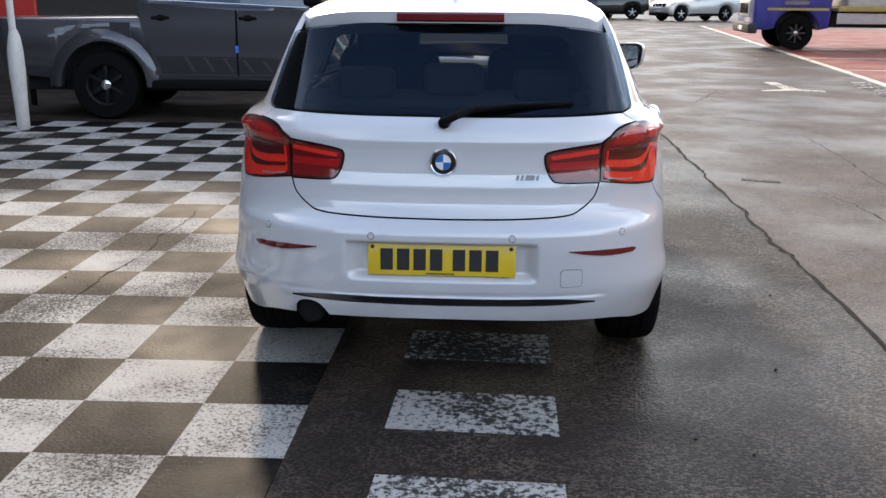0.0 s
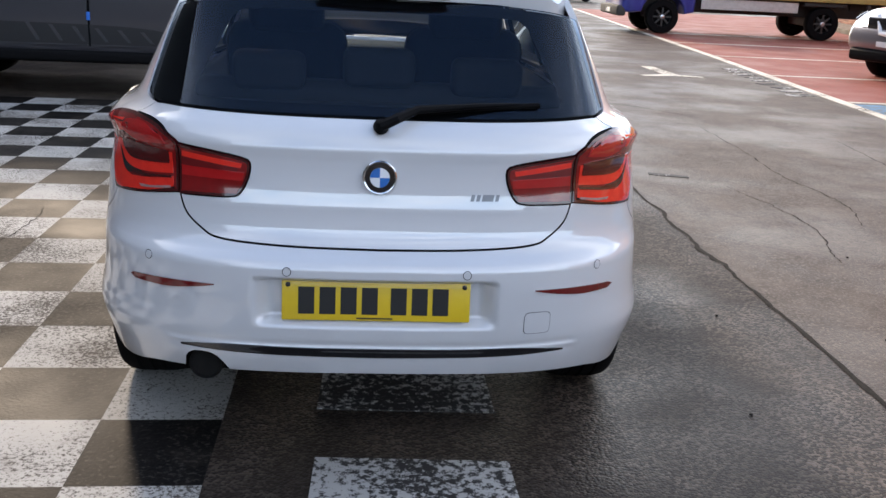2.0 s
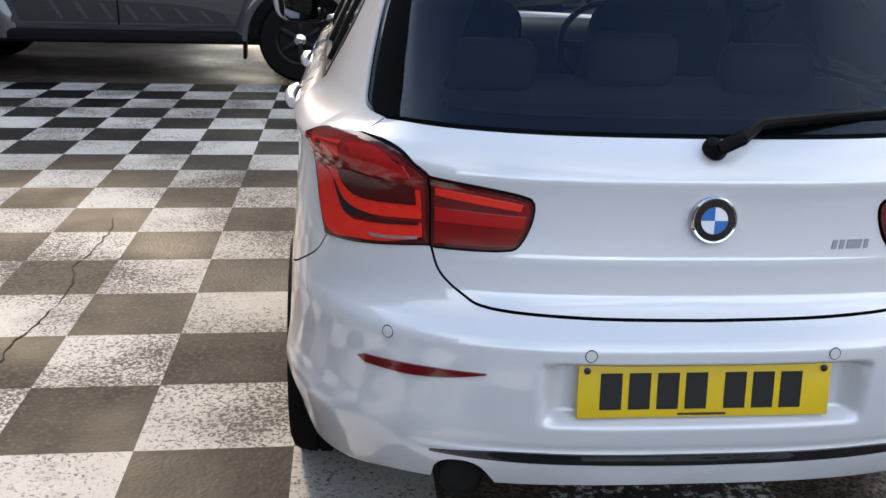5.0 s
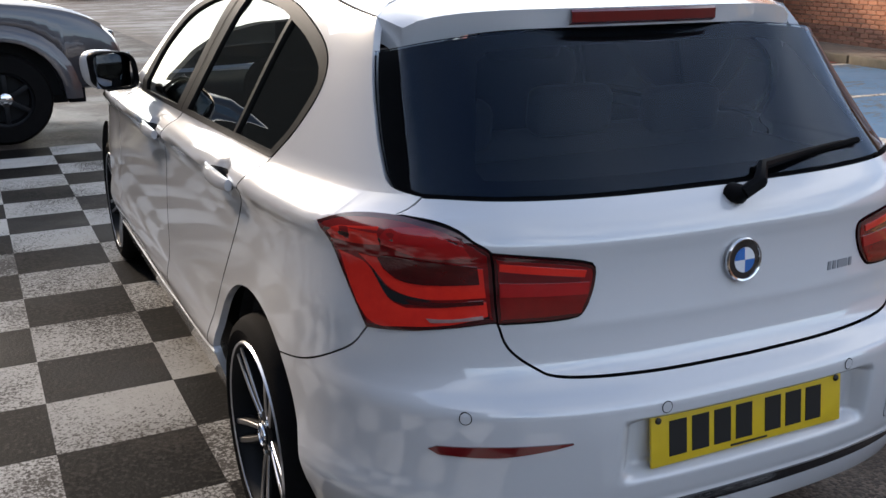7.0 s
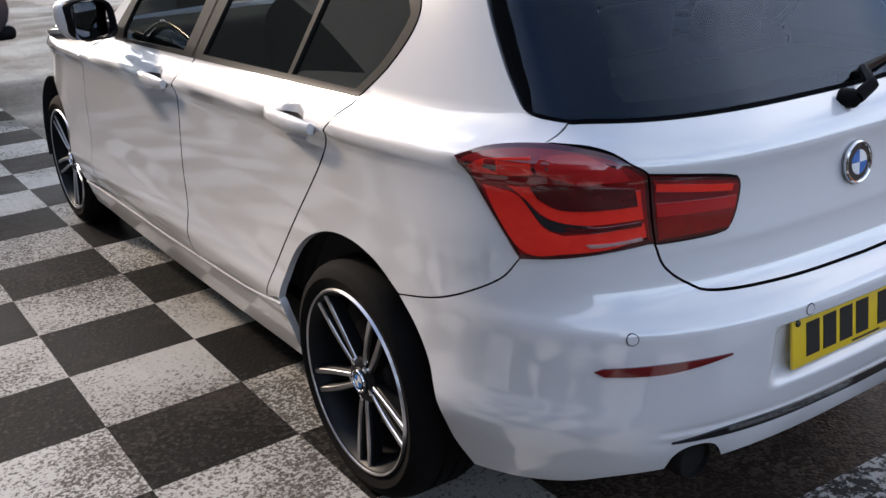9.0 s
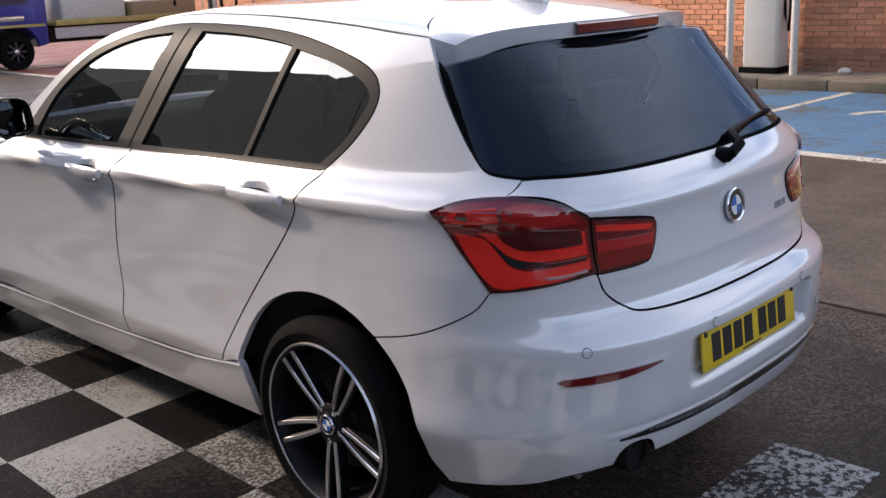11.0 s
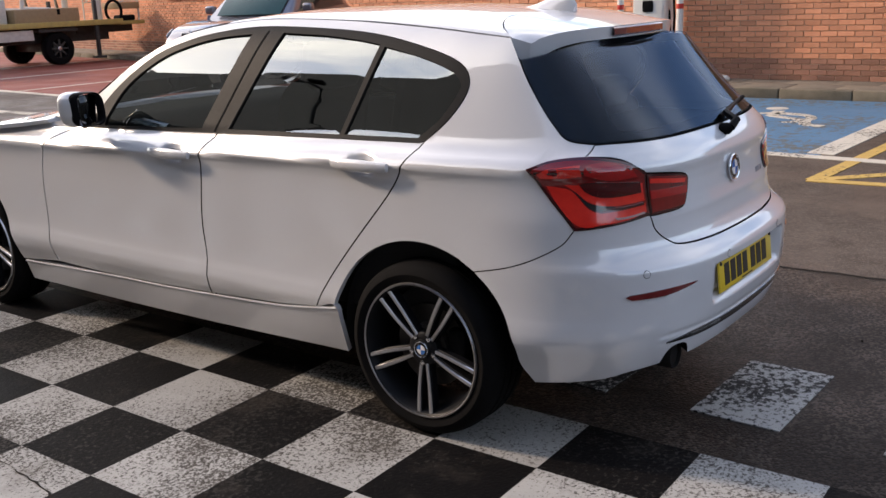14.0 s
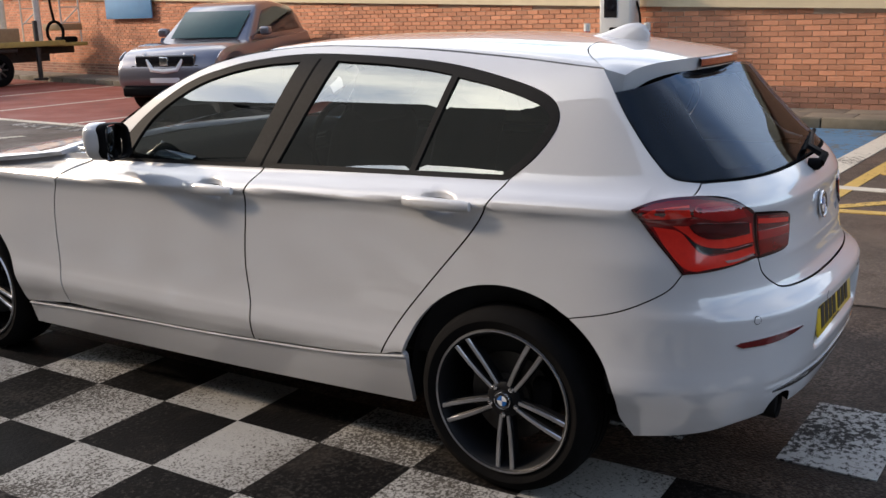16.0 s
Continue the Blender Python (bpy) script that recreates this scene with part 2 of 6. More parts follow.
    nt.links.new(bp2.outputs["Normal"], b.inputs["Normal"])
    return m


M_ASPHALT = asphalt("asphalt")
M_WHITE = worn_paint("worn_white_paint", (0.44, 0.426, 0.396), (0.075, 0.068, 0.060), cover=0.57, grain=85, rough=0.85, spec=0.10, vary=0.16)
M_WHITEWORN = worn_paint("flaking_white_paint", (0.46, 0.445, 0.418), ASPH, cover=0.50, grain=38, rough=0.75, spec=0.2)
M_BLACK = worn_paint("worn_black_paint", (0.0045, 0.0042, 0.0042), (0.022, 0.020, 0.018), cover=0.66, grain=55, rough=0.64, spec=0.05, vary=0.35)
M_LINE = worn_paint("white_line_paint", (0.60, 0.55, 0.46), ASPH, cover=0.68, grain=22)
M_RED = worn_paint("red_bay_paint", (0.24, 0.055, 0.035), (0.12, 0.07, 0.055), cover=0.75, grain=12)
M_BLUE = worn_paint("blue_bay_paint", (0.085, 0.19, 0.31), (0.10, 0.105, 0.10), cover=0.62, grain=9, blotch=0.9)
M_YELLOW = worn_paint("yellow_line_paint", (0.55, 0.36, 0.10), ASPH, cover=0.72, grain=20)
M_PAINT = material("white_car_paint", (0.62, 0.626, 0.645), 0.30, 0.0, (0.58, 0.586, 0.605), 900, 0.6, coat=1.0)
M_PAINT.node_tree.nodes["Principled BSDF"].inputs["Coat IOR"].default_value = 1.9
# black for the shade in panel gaps, and for the printed glass border
M_SEAMBLACK = material("black_seam_shade_and_print", (0.006, 0.006, 0.007), 0.9, spec=0.1)
M_RUBBER = material("tyre_rubber", (0.0045, 0.0045, 0.005), 0.8, 0, (0.008, 0.0075, 0.0075), 14, 0.5, bump=0.2, bump_scale=220, spec=0.06)
M_TRIM = material("satin_black_trim", (0.006, 0.006, 0.0065), 0.4, 0, (0.010, 0.010, 0.011), 40, 0.5, spec=0.02)
M_PILLAR = material("satin_black_pillar_trim", (0.016, 0.016, 0.0165), 0.45, 0, (0.020, 0.020, 0.021), 60, 0.5, spec=0.05)
M_GLOSSBLACK = material("gloss_black_trim", (0.010, 0.010, 0.012), 0.12, 0, coat=1.0)
M_DARK = material("dark_underbody_and_shade", (0.008, 0.008, 0.009), 0.9)
M_CHROME = material("chrome", (0.75, 0.76, 0.78), 0.12, 1.0)
M_ALLOY = material("machined_alloy", (0.58, 0.58, 0.60), 0.28, 1.0, (0.48, 0.48, 0.50), 60, 0.5)
M_ALLOYDARK = material("dark_painted_alloy", (0.007, 0.0075, 0.009), 0.45, 0.0, spec=0.15)
M_GLASS = glass("tinted_car_glass", (0.42, 0.46, 0.46), ior=2.3)
M_SCREENGLASS = glass("clear_windscreen_glass", (0.80, 0.86, 0.80), ior=1.5)
M_SIDEGLASS = glass("side_window_glass", (0.50, 0.54, 0.53), gloss=(0.98, 1, 0.92), ior=3.3)
M_REARGLASS = glass("tinted_rear_glass", (0.74, 0.79, 0.80), gloss=(0.46, 0.56, 0.72), ior=1.50)
M_DEEPGLASS = glass("privacy_glass", (0.56, 0.61, 0.63), gloss=(0.68, 0.82, 1.0), ior=1.66)
M_CLOTH = material("dark_seat_cloth", (0.012, 0.012, 0.013), 0.9, 0, (0.020, 0.020, 0.022), 120, 0.5, bump=0.2, bump_scale=400)
M_LAMPRED = material("red_lamp_lens", (0.40, 0.008, 0.009), 0.18, 0, (0.32, 0.006, 0.007), 30, 0.5, coat=1.0)
M_LAMPBRIGHT = material("bright_red_light_bar", (0.66, 0.018, 0.012), 0.15, 0, (0.80, 0.030, 0.015), 40, 0.5, coat=1.0)
M_LAMPDARK = material("smoked_red_lamp", (0.15, 0.006, 0.008), 0.12, 0, (0.11, 0.005, 0.006), 30, 0.5, coat=1.0)
M_LAMPDEEP = material("deep_red_lamp", (0.22, 0.005, 0.006), 0.12, 0, (0.15, 0.004, 0.005), 30, 0.5, coat=1.0)
M_LAMPEDGE = material("dark_lamp_edge", (0.045, 0.003, 0.004), 0.15, 0, (0.060, 0.004, 0.005), 30, 0.5, coat=1.0)
M_CLEARSTRIP = material("clear_lamp_strip", (0.42, 0.30, 0.29), 0.2, 0.2, (0.30, 0.12, 0.11), 50, 0.5, coat=1.0)
M_LAMPSMOKE = material("dark_lamp_chamber", (0.095, 0.004, 0.005), 0.15, 0, (0.035, 0.002, 0.003), 30, 0.5, coat=1.0)
M_PLATE = material("yellow_plate", (0.72, 0.50, 0.02), 0.35, 0, (0.66, 0.45, 0.02), 20, 0.5, coat=0.3)
M_PLATEINK = material("black_plate_ink", (0.012, 0.012, 0.012), 0.45)
M_BADGEBLUE = material("badge_blue", (0.02, 0.14, 0.45), 0.2, coat=1.0)
M_BADGEWHITE = material("badge_white", (0.75, 0.77, 0.8), 0.2, coat=1.0)
M_MIRROR = material("mirror_glass", (0.24, 0.26, 0.29), 0.03, 1.0)


# ---- mesh helpers ----
def part(name, bm, mat, parent=None, label="", smooth=True, mats=None):
    me = bpy.data.meshes.new(name)
    bm.to_mesh(me)
    bm.free()
    for m in mats or [mat]: me.materials.append(m)
    if smooth:
        me.polygons.foreach_set("use_smooth", [True] * len(me.polygons))
        me.set_sharp_from_angle(angle=radians(38))
    ob = new(name, me)
    if parent: ob.parent = parent
    if label: ob["label"] = label
    return ob


def box(bm, x0, x1, y0, y1, z0, z1, bevel=0.0, m=None, seg=2):
    vs = [bm.verts.new(v) for v in ((x0, y0, z0), (x1, y0, z0), (x1, y1, z0), (x0, y1, z0), (x0, y0, z1), (x1, y0, z1), (x1, y1, z1), (x0, y1, z1))]
    fs = [bm.faces.new([vs[i] for i in f]) for f in ((3, 2, 1, 0), (4, 5, 6, 7), (0, 1, 5, 4), (1, 2, 6, 5), (2, 3, 7, 6), (3, 0, 4, 7))]
    if bevel:
        es = list({e for f in fs for e in f.edges})
        r = bmesh.ops.bevel(bm, geom=es, offset=bevel, segments=seg, profile=0.5, affect="EDGES")
        vs = list({v for f in r["faces"] for v in f.verts} | {v for v in vs if v.is_valid})
    if m is not None: bmesh.ops.transform(bm, matrix=m, verts=vs)
    return bm


def boxes(*rows, bevel=0.0):
    bm = bmesh.new()
    for r in rows: box(bm, *r, bevel=bevel)
    return bm


def lathe(bm, profile, n=48, axis="x", centre=(0, 0, 0)):
    """Turn a profile of (radius, offset along the axis) about the axis."""
    rings = []
    for r, o in profile:
        ring = []
        for k in range(n):
            c, s = r * math.cos(2 * math.pi * k / n), r * math.sin(2 * math.pi * k / n)
            p = {"x": (o, c, s), "y": (c, o, -s), "z": (c, s, o)}[axis]
            ring.append(bm.verts.new([p[i] + centre[i] for i in range(3)]))
        rings.append(ring)
    for a, b in zip(rings, rings[1:]):
        for k in range(n):
            bm.faces.new((a[k], a[(k + 1) % n], b[(k + 1) % n], b[k]))
    return rings


def cap(bm, ring, flip=False):
    bm.faces.new(ring[::-1] if flip else ring)


def tube(bm, pts, radius, n=8):
    """A round bar along points; radius may be one number or one for each point."""
    pts = [Vector(p) for p in pts]
    rad = radius if isinstance(radius, (list, tuple)) else [radius] * len(pts)
    rings = []
    for i, p in enumerate(pts):
        d = (pts[min(i + 1, len(pts) - 1)] - pts[max(i - 1, 0)]).normalized()
        u = d.cross(Vector((0, 0, 1)) if abs(d.z) < 0.9 else Vector((1, 0, 0))).normalized()
        v = d.cross(u)
        rings.append([bm.verts.new(p + rad[i] * (math.cos(2 * math.pi * k / n) * u + math.sin(2 * math.pi * k / n) * v)) for k in range(n)])
    for a, b in zip(rings, rings[1:]):
        for k in range(n): bm.faces.new((a[k], b[k], b[(k + 1) % n], a[(k + 1) % n]))
    bm.faces.new(rings[0]); bm.faces.new(rings[-1][::-1])
    return bm


def curve1(pts):
    """A smooth monotone curve through (x, y) points."""
    xs, ys = np.array([p[0] for p in pts], float), np.array([p[1] for p in pts], float)
    h, d = np.diff(xs), np.diff(ys) / np.diff(xs)
    m = np.zeros(len(xs))
    for i in range(1, len(xs) - 1):
        if d[i - 1] * d[i] > 0:
            w1, w2 = 2 * h[i] + h[i - 1], h[i] + 2 * h[i - 1]
            m[i] = (w1 + w2) / (w1 / d[i - 1] + w2 / d[i])
    m[0], m[-1] = d[0], d[-1]

    def f(x):
        x = np.clip(np.asarray(x, float), xs[0], xs[-1])
        i = np.clip(np.searchsorted(xs, x) - 1, 0, len(h) - 1)
        t = (x - xs[i]) / h[i]
        return (2 * t**3 - 3 * t**2 + 1) * ys[i] + (t**3 - 2 * t**2 + t) * h[i] * m[i] + (-2 * t**3 + 3 * t**2) * ys[i + 1] + (t**3 - t**2) * h[i] * m[i + 1]
    return f


def spline(pts, step):
    """An open Catmull-Rom polyline through the points."""
    p = np.array(pts, float)
    if len(p) == 2:
        k = max(1, int(np.linalg.norm(p[1] - p[0]) / step))
        return [tuple(p[0] + (p[1] - p[0]) * i / k) for i in range(k + 1)]
    q = np.vstack([2 * p[0] - p[1], p, 2 * p[-1] - p[-2]])
    out = []
    for i in range(1, len(q) - 2):
        k = max(1, int(np.linalg.norm(q[i + 1] - q[i]) / step))
        for j in range(k):
            t = j / k
            out.append(tuple(0.5 * (2 * q[i] + (q[i + 1] - q[i - 1]) * t + (2 * q[i - 1] - 5 * q[i] + 4 * q[i + 1] - q[i + 2]) * t**2 + (3 * q[i] - q[i - 1] - 3 * q[i + 1] + q[i + 2]) * t**3)))
    return out + [tuple(p[-1])]


def loop(*segments, step=0.012):
    """A closed outline of smooth pieces that meet in corners."""
    out = []
    for seg in segments:
        out += spline(seg, step)[:-1]
    return out


def inset(poly, d):
    p = np.array(poly, float)
    area = 0.5 * np.sum(p[:, 0] * np.roll(p[:, 1], -1) - np.roll(p[:, 0], -1) * p[:, 1])
    t = np.roll(p, -1, 0) - np.roll(p, 1, 0)
    t /= np.maximum(np.linalg.norm(t, axis=1, keepdims=True), 1e-9)
    n = np.stack([-t[:, 1], t[:, 0]], 1) * (1 if area > 0 else -1)
    return [tuple(q) for q in p + n * d]


def inside(poly, pts, margin):
    """Which points lie in the outline, well clear of its edge."""
    p = np.array(poly)
    a, b = p, np.roll(p, -1, 0)
    x, y = pts[:, 0][:, None], pts[:, 1][:, None]
    cross = ((a[:, 1] > y) != (b[:, 1] > y)) & (x < (b[:, 0] - a[:, 0]) * (y - a[:, 1]) / (b[:, 1] - a[:, 1] + 1e-12) + a[:, 0])
    inn = cross.sum(1) % 2 == 1
    near = np.min((x - a[:, 0])**2 + (y - a[:, 1])**2, axis=1) < margin**2
    return inn & ~near


def sheet(name, poly, surf, mat, parent=None, label="", step=0.03, lift=0.0, depth=0.02, holes=()):
    """A panel cut to an outline on a curved surface, with turned-in edges."""
    p = np.array(poly, float)
    lo, hi = p.min(0), p.max(0)
    gx, gy = np.meshgrid(np.arange(lo[0], hi[0], step), np.arange(lo[1], hi[1], step))
    g = np.stack([gx.ravel(), gy.ravel()], 1)
    keep = inside(poly, g, step * 0.45)
    for hole in holes: keep &= ~inside(hole, g, 0) & (np.min(((g[:, None] - np.array(hole)[None])**2).sum(2), axis=1) > (step * 0.45)**2)
    g = g[keep]
    rims = [list(range(len(poly)))]
    allp = [tuple(q) for q in poly]
    for hole in holes:
        rims.append(list(range(len(allp), len(allp) + len(hole))))
        allp += [tuple(q) for q in hole]
    edges = [(r[i], r[(i + 1) % len(r)]) for r in rims for i in range(len(r))]
    vs = [Vector(q) for q in allp] + [Vector(q) for q in g]
    out = delaunay_2d_cdt(vs, edges, [], 0, 1e-6)
    uv = np.array([tuple(v) for v in out[0]])
    tris = np.array(out[2])
    cen = uv[tris].mean(1)
    ok = inside(poly, cen, 0)
    for hole in holes: ok &= ~inside(hole, cen, 0)
    tris = tris[ok]
    e = 1e-4
    xyz = surf(uv[:, 0], uv[:, 1])
    du, dv = surf(uv[:, 0] + e, uv[:, 1]) - surf(uv[:, 0] - e, uv[:, 1]), surf(uv[:, 0], uv[:, 1] + e) - surf(uv[:, 0], uv[:, 1] - e)
    nor = np.cross(du, dv)
    nor /= np.maximum(np.linalg.norm(nor, axis=1, keepdims=True), 1e-12)
    t0 = uv[tris]
    sign = np.cross(t0[:, 1] - t0[:, 0], t0[:, 2] - t0[:, 0])
    tris = np.where((sign < 0)[:, None], tris[:, ::-1], tris)
    xyz = xyz + nor * lift
    verts, norms, faces = [tuple(v) for v in xyz], [tuple(v) for v in nor], [tuple(int(i) for i in t) for t in tris]
    if depth:
        count = {}
        for t in faces:
            for i in range(3):
                a, b = t[i], t[(i + 1) % 3]
                count[(a, b)] = 1
        for (a, b) in [k for k in count if (k[1], k[0]) not in count]:
            base = len(verts)
            q = [xyz[a], xyz[b], xyz[b] - nor[b] * depth, xyz[a] - nor[a] * depth]
            side = np.cross(q[1] - q[0], nor[a]); side /= max(np.linalg.norm(side), 1e-9)
            verts += [tuple(v) for v in q]
            norms += [tuple(side)] * 4
            faces.append((base + 1, base, base + 3, base + 2))
    me = bpy.data.meshes.new(name)
    me.from_pydata(verts, [], faces)
    me.materials.append(mat)
    # turned-in edges of these panels are coloured black as shade in the seams
    if mat is M_PAINT and name in ("rear_door", "front_door", "tailgate", "rear_bumper"):
        me.materials.append(M_SEAMBLACK)
        me.polygons.foreach_set("material_index", [0] * len(tris) + [1] * (len(faces) - len(tris)))
    me.polygons.foreach_set("use_smooth", [True] * len(me.polygons))
    me.normals_split_custom_set_from_vertices(norms)
    ob = new(name, me)
    if parent: ob.parent = parent
    if label: ob["label"] = label
    return ob


def thing(name, label, category, group="", at=None):
    ob = new(name)
    if at is not None: ob.matrix_world = at
    return tagged(ob, label, category, group)
# ---- ground ----
def slab(name, poly, z0, z1, mat, parent=None, label=""):
    """A flat plate with an outline, as paint or paving."""
    bm = bmesh.new()
    lo, hi = [bm.verts.new((x, y, z0)) for x, y in poly], [bm.verts.new((x, y, z1)) for x, y in poly]
    bm.faces.new(hi); bm.faces.new(lo[::-1])
    for i in range(len(poly)):
        j = (i + 1) % len(poly)
        bm.faces.new((lo[i], lo[j], hi[j], hi[i]))
    bmesh.ops.recalc_face_normals(bm, faces=bm.faces)
    return part(name, bm, mat, parent, label, smooth=False)


def strip(a, b, w):
    a, b = Vector(a), Vector(b)
    n = (b - a).normalized().orthogonal() * w / 2
    return [tuple(a - n), tuple(b - n), tuple(b + n), tuple(a + n)]


bm = bmesh.new()
bmesh.ops.create_grid(bm, x_segments=4, y_segments=4, size=400)
tagged(part("ground", bm, M_ASPHALT, smooth=False), "grey worn asphalt yard with damp patches", "ground", kind="structure")

checker = tagged(thing("checkerboard_marking", "", ""), "black and white checkered paint on asphalt", "road marking", kind="structure")
CY, PY = -0.470, 0.4175
COLUMN = [-0.48, -0.862, -1.305, -1.70] + [-1.70 - 0.388 * k for k in range(1, 20)]
square = {}
for i in range(-1, 20):
    for k in range(-4, 17):
        x1, x0, y0 = COLUMN[i + 1], COLUMN[i + 2], CY + PY * k
        white = (i + k) % 2 == 1
        key = (white, min(i, 2))
        if key not in square:
            bm = bmesh.new()
            box(bm, 0, x1 - x0, 0, PY, -0.02, 0.004)
            for v in bm.verts: v.co.y += 0.025 * v.co.x
            square[key] = part("painted_square", bm, M_WHITE if white else M_BLACK, checker, smooth=False)
            ob = square[key]
        else:
            ob = square[key].copy()
            scene.collection.objects.link(ob)
        ob.location = (x0, y0 + 0.025 * (x0 + 0.86), 0)

# single white blocks in a row beside the checkerboard
for y0 in (-2.70, -2.05, -1.38, -0.71, -0.04, 0.63):
    tagged(slab("painted_block", [(-0.17, y0), (0.42, y0 - 0.02), (0.42, y0 - 0.35), (-0.18, y0 - 0.33)], -0.02, 0.005, M_WHITEWORN), "worn white painted block on dark asphalt", "road marking", "white blocks in a row", "structure")

# parking bays on the far side of the lane
LINE = [(5.1, -6.0), (5.35, 0.6), (6.05, 8.9), (6.65, 16.0), (8.35, 38.5)]


def line_x(y):
    return float(np.interp(y, [p[1] for p in LINE], [p[0] for p in LINE]))


def kerb_x(y):
    """The kerb runs along the lane, then draws away from it."""
    return 9.5 + 0.22 * max(0.0, y - 4.0)


def kerb_turn(y):
    return -math.degrees(math.atan(0.22)) if y >= 4.0 else 0.0


def wall_x(y):
    return kerb_x(y) + 1.2


for a, b in zip(LINE, LINE[1:]):
    tagged(slab("bay_edge_line", strip(a, b, 0.16), -0.02, 0.006, M_LINE), "long white painted edge line of parking bays", "road marking", "bay lines", "structure")
tagged(slab("blue_bay", [(line_x(0.45) + 0.08, 0.45), (kerb_x(0), 0.45), (kerb_x(0), 4.0), (kerb_x(8.5), 8.5), (line_x(8.5) + 0.08, 8.5)], -0.02, 0.003, M_BLUE), "worn blue painted disabled parking bay", "road marking", kind="structure")
tagged(slab("red_bay", [(line_x(8.7) + 0.08, 8.75), (kerb_x(8.75), 8.75), (kerb_x(36), 36.0), (line_x(36) + 0.08, 36.0), (line_x(16) + 0.08, 16.0)], -0.02, 0.003, M_RED), "worn dull red painted parking bays", "road marking", kind="structure")
for y in (2.9, 5.8, 8.62, 11.75, 15.2, 18.6, 22.0):
    tagged(slab("bay_divider", strip((line_x(y) + 0.1, y + 0.05), (kerb_x(y - 0.1) - 0.02, y - 0.1 - 0.04 * (y < 4)), 0.11), -0.02, 0.006, M_LINE), "white painted bay divider", "road marking", "bay lines", "structure")
tagged(slab("bay_divider", strip((5.5, 0.46), (9.48, 0.28), 0.24), -0.02, 0.0065, M_LINE), "broad white painted bay divider", "road marking", "bay lines", "structure")

# wheelchair symbol in the blue bay
sym = thing("wheelchair_symbol", "worn white painted wheelchair symbol on blue bay", "road marking")
sym["kind"] = "structure"
SX, SY = 7.75, 1.48
ring = [(SX - 0.05 + 0.40 * math.cos(radians(a)), SY + 0.12 + 0.40 * math.sin(radians(a))) for a in range(-150, 100, 14)]
for a, b in zip(ring, ring[1:]): slab("symbol_stroke", strip(a, b, 0.12), -0.02, 0.0062, M_LINE, sym)
for a, b in (((0.55, 0.25), (0.10, 0.20)), ((0.10, 0.20), (-0.15, -0.25)), ((0.30, 0.22), (0.26, -0.15)), ((-0.15, -0.25), (-0.50, -0.36)), ((-0.50, -0.36), (-0.54, -0.55))): slab("symbol_stroke", strip((SX + a[0], SY + a[1]), (SX + b[0], SY + b[1]), 0.13), -0.02, 0.0066, M_LINE, sym)
slab("symbol_head", [(SX + 0.75 + 0.13 * math.cos(k * math.pi / 8), SY + 0.34 + 0.13 * math.sin(k * math.pi / 8)) for k in range(16)], -0.02, 0.0064, M_LINE, sym)

# yellow hatching beside the blue bay
hatch = thing("yellow_hatching", "worn yellow hatched box painted on asphalt", "road marking")
hatch["kind"] = "structure"
for a, b in (((4.31, 0.17), (9.48, -0.16)), ((4.30, 0.21), (4.52, -2.1)), ((4.52, -2.1), (9.48, -2.3)), ((4.40, 0.10), (6.6, -2.1)), ((6.4, 0.03), (8.6, -2.2)), ((8.2, -0.05), (9.46, -1.4)), ((6.3, 0.02), (4.52, -2.0)), ((8.5, -0.08), (6.5, -2.1))):
    slab("hatch_line", strip(a, b, 0.12), -0.02, 0.0055 + 0.0004 * random.random(), M_YELLOW, hatch)

# lane arrow and worn lettering by the edge line
arrow = thing("lane_arrow", "white painted direction arrow on asphalt", "road marking")
arrow["kind"] = "structure"
slab("arrow_head", [(4.07, 11.09), (4.60, 11.36), (5.02, 11.14), (5.02, 11.00), (4.60, 11.14), (4.10, 10.98)], -0.02, 0.006, M_LINE, arrow)
slab("arrow_shaft", [(4.50, 11.16), (4.72, 11.2), (4.66, 12.48), (4.46, 12.48)], -0.02, 0.0064, M_LINE, arrow)
M_FAINT = worn_paint("faint_worn_paint", (0.50, 0.48, 0.45), ASPH, cover=0.42, grain=14)
for k in range(9):
    y = 9.2 + 0.42 * k
    tagged(slab("worn_lettering", strip((line_x(y) - 0.52 + 0.04 * (k % 3), y), (line_x(y) - 0.15, y + 0.12), 0.20), -0.02, 0.005, M_FAINT), "nearly worn away white road lettering", "road marking", "worn lettering", "structure")

# old seam in the asphalt along the lane
M_SEAM = material("dark_seam", (0.008, 0.0072, 0.0065), 0.95, 0, (0.030, 0.026, 0.022), 30, 0.5, spec=0.1)
bm = bmesh.new()
prev = None
for k in range(240):
    y = -4.5 + 0.075 * k
    x = 1.86 + 0.035 * noise.noise((y * 0.8, 3, 0)) + 0.030 * noise.noise((y * 3.3, 7, 0)) + 0.022 * noise.noise((y * 13.0, 1, 0))
    w = 0.008 + 0.013 * max(0, noise.noise((y * 2.2, 11, 0)) + 0.3) + 0.011 * noise.noise((y * 11.0, 5, 0))
    ring2 = [bm.verts.new((x - w, y, 0.0022)), bm.verts.new((x + w, y, 0.0022))]
    if prev: bm.faces.new((prev[0], prev[1], ring2[1], ring2[0]))
    prev = ring2
tagged(part("asphalt_seam", bm, M_SEAM, smooth=False), "ragged dark crack along asphalt seam", "crack", kind="structure")
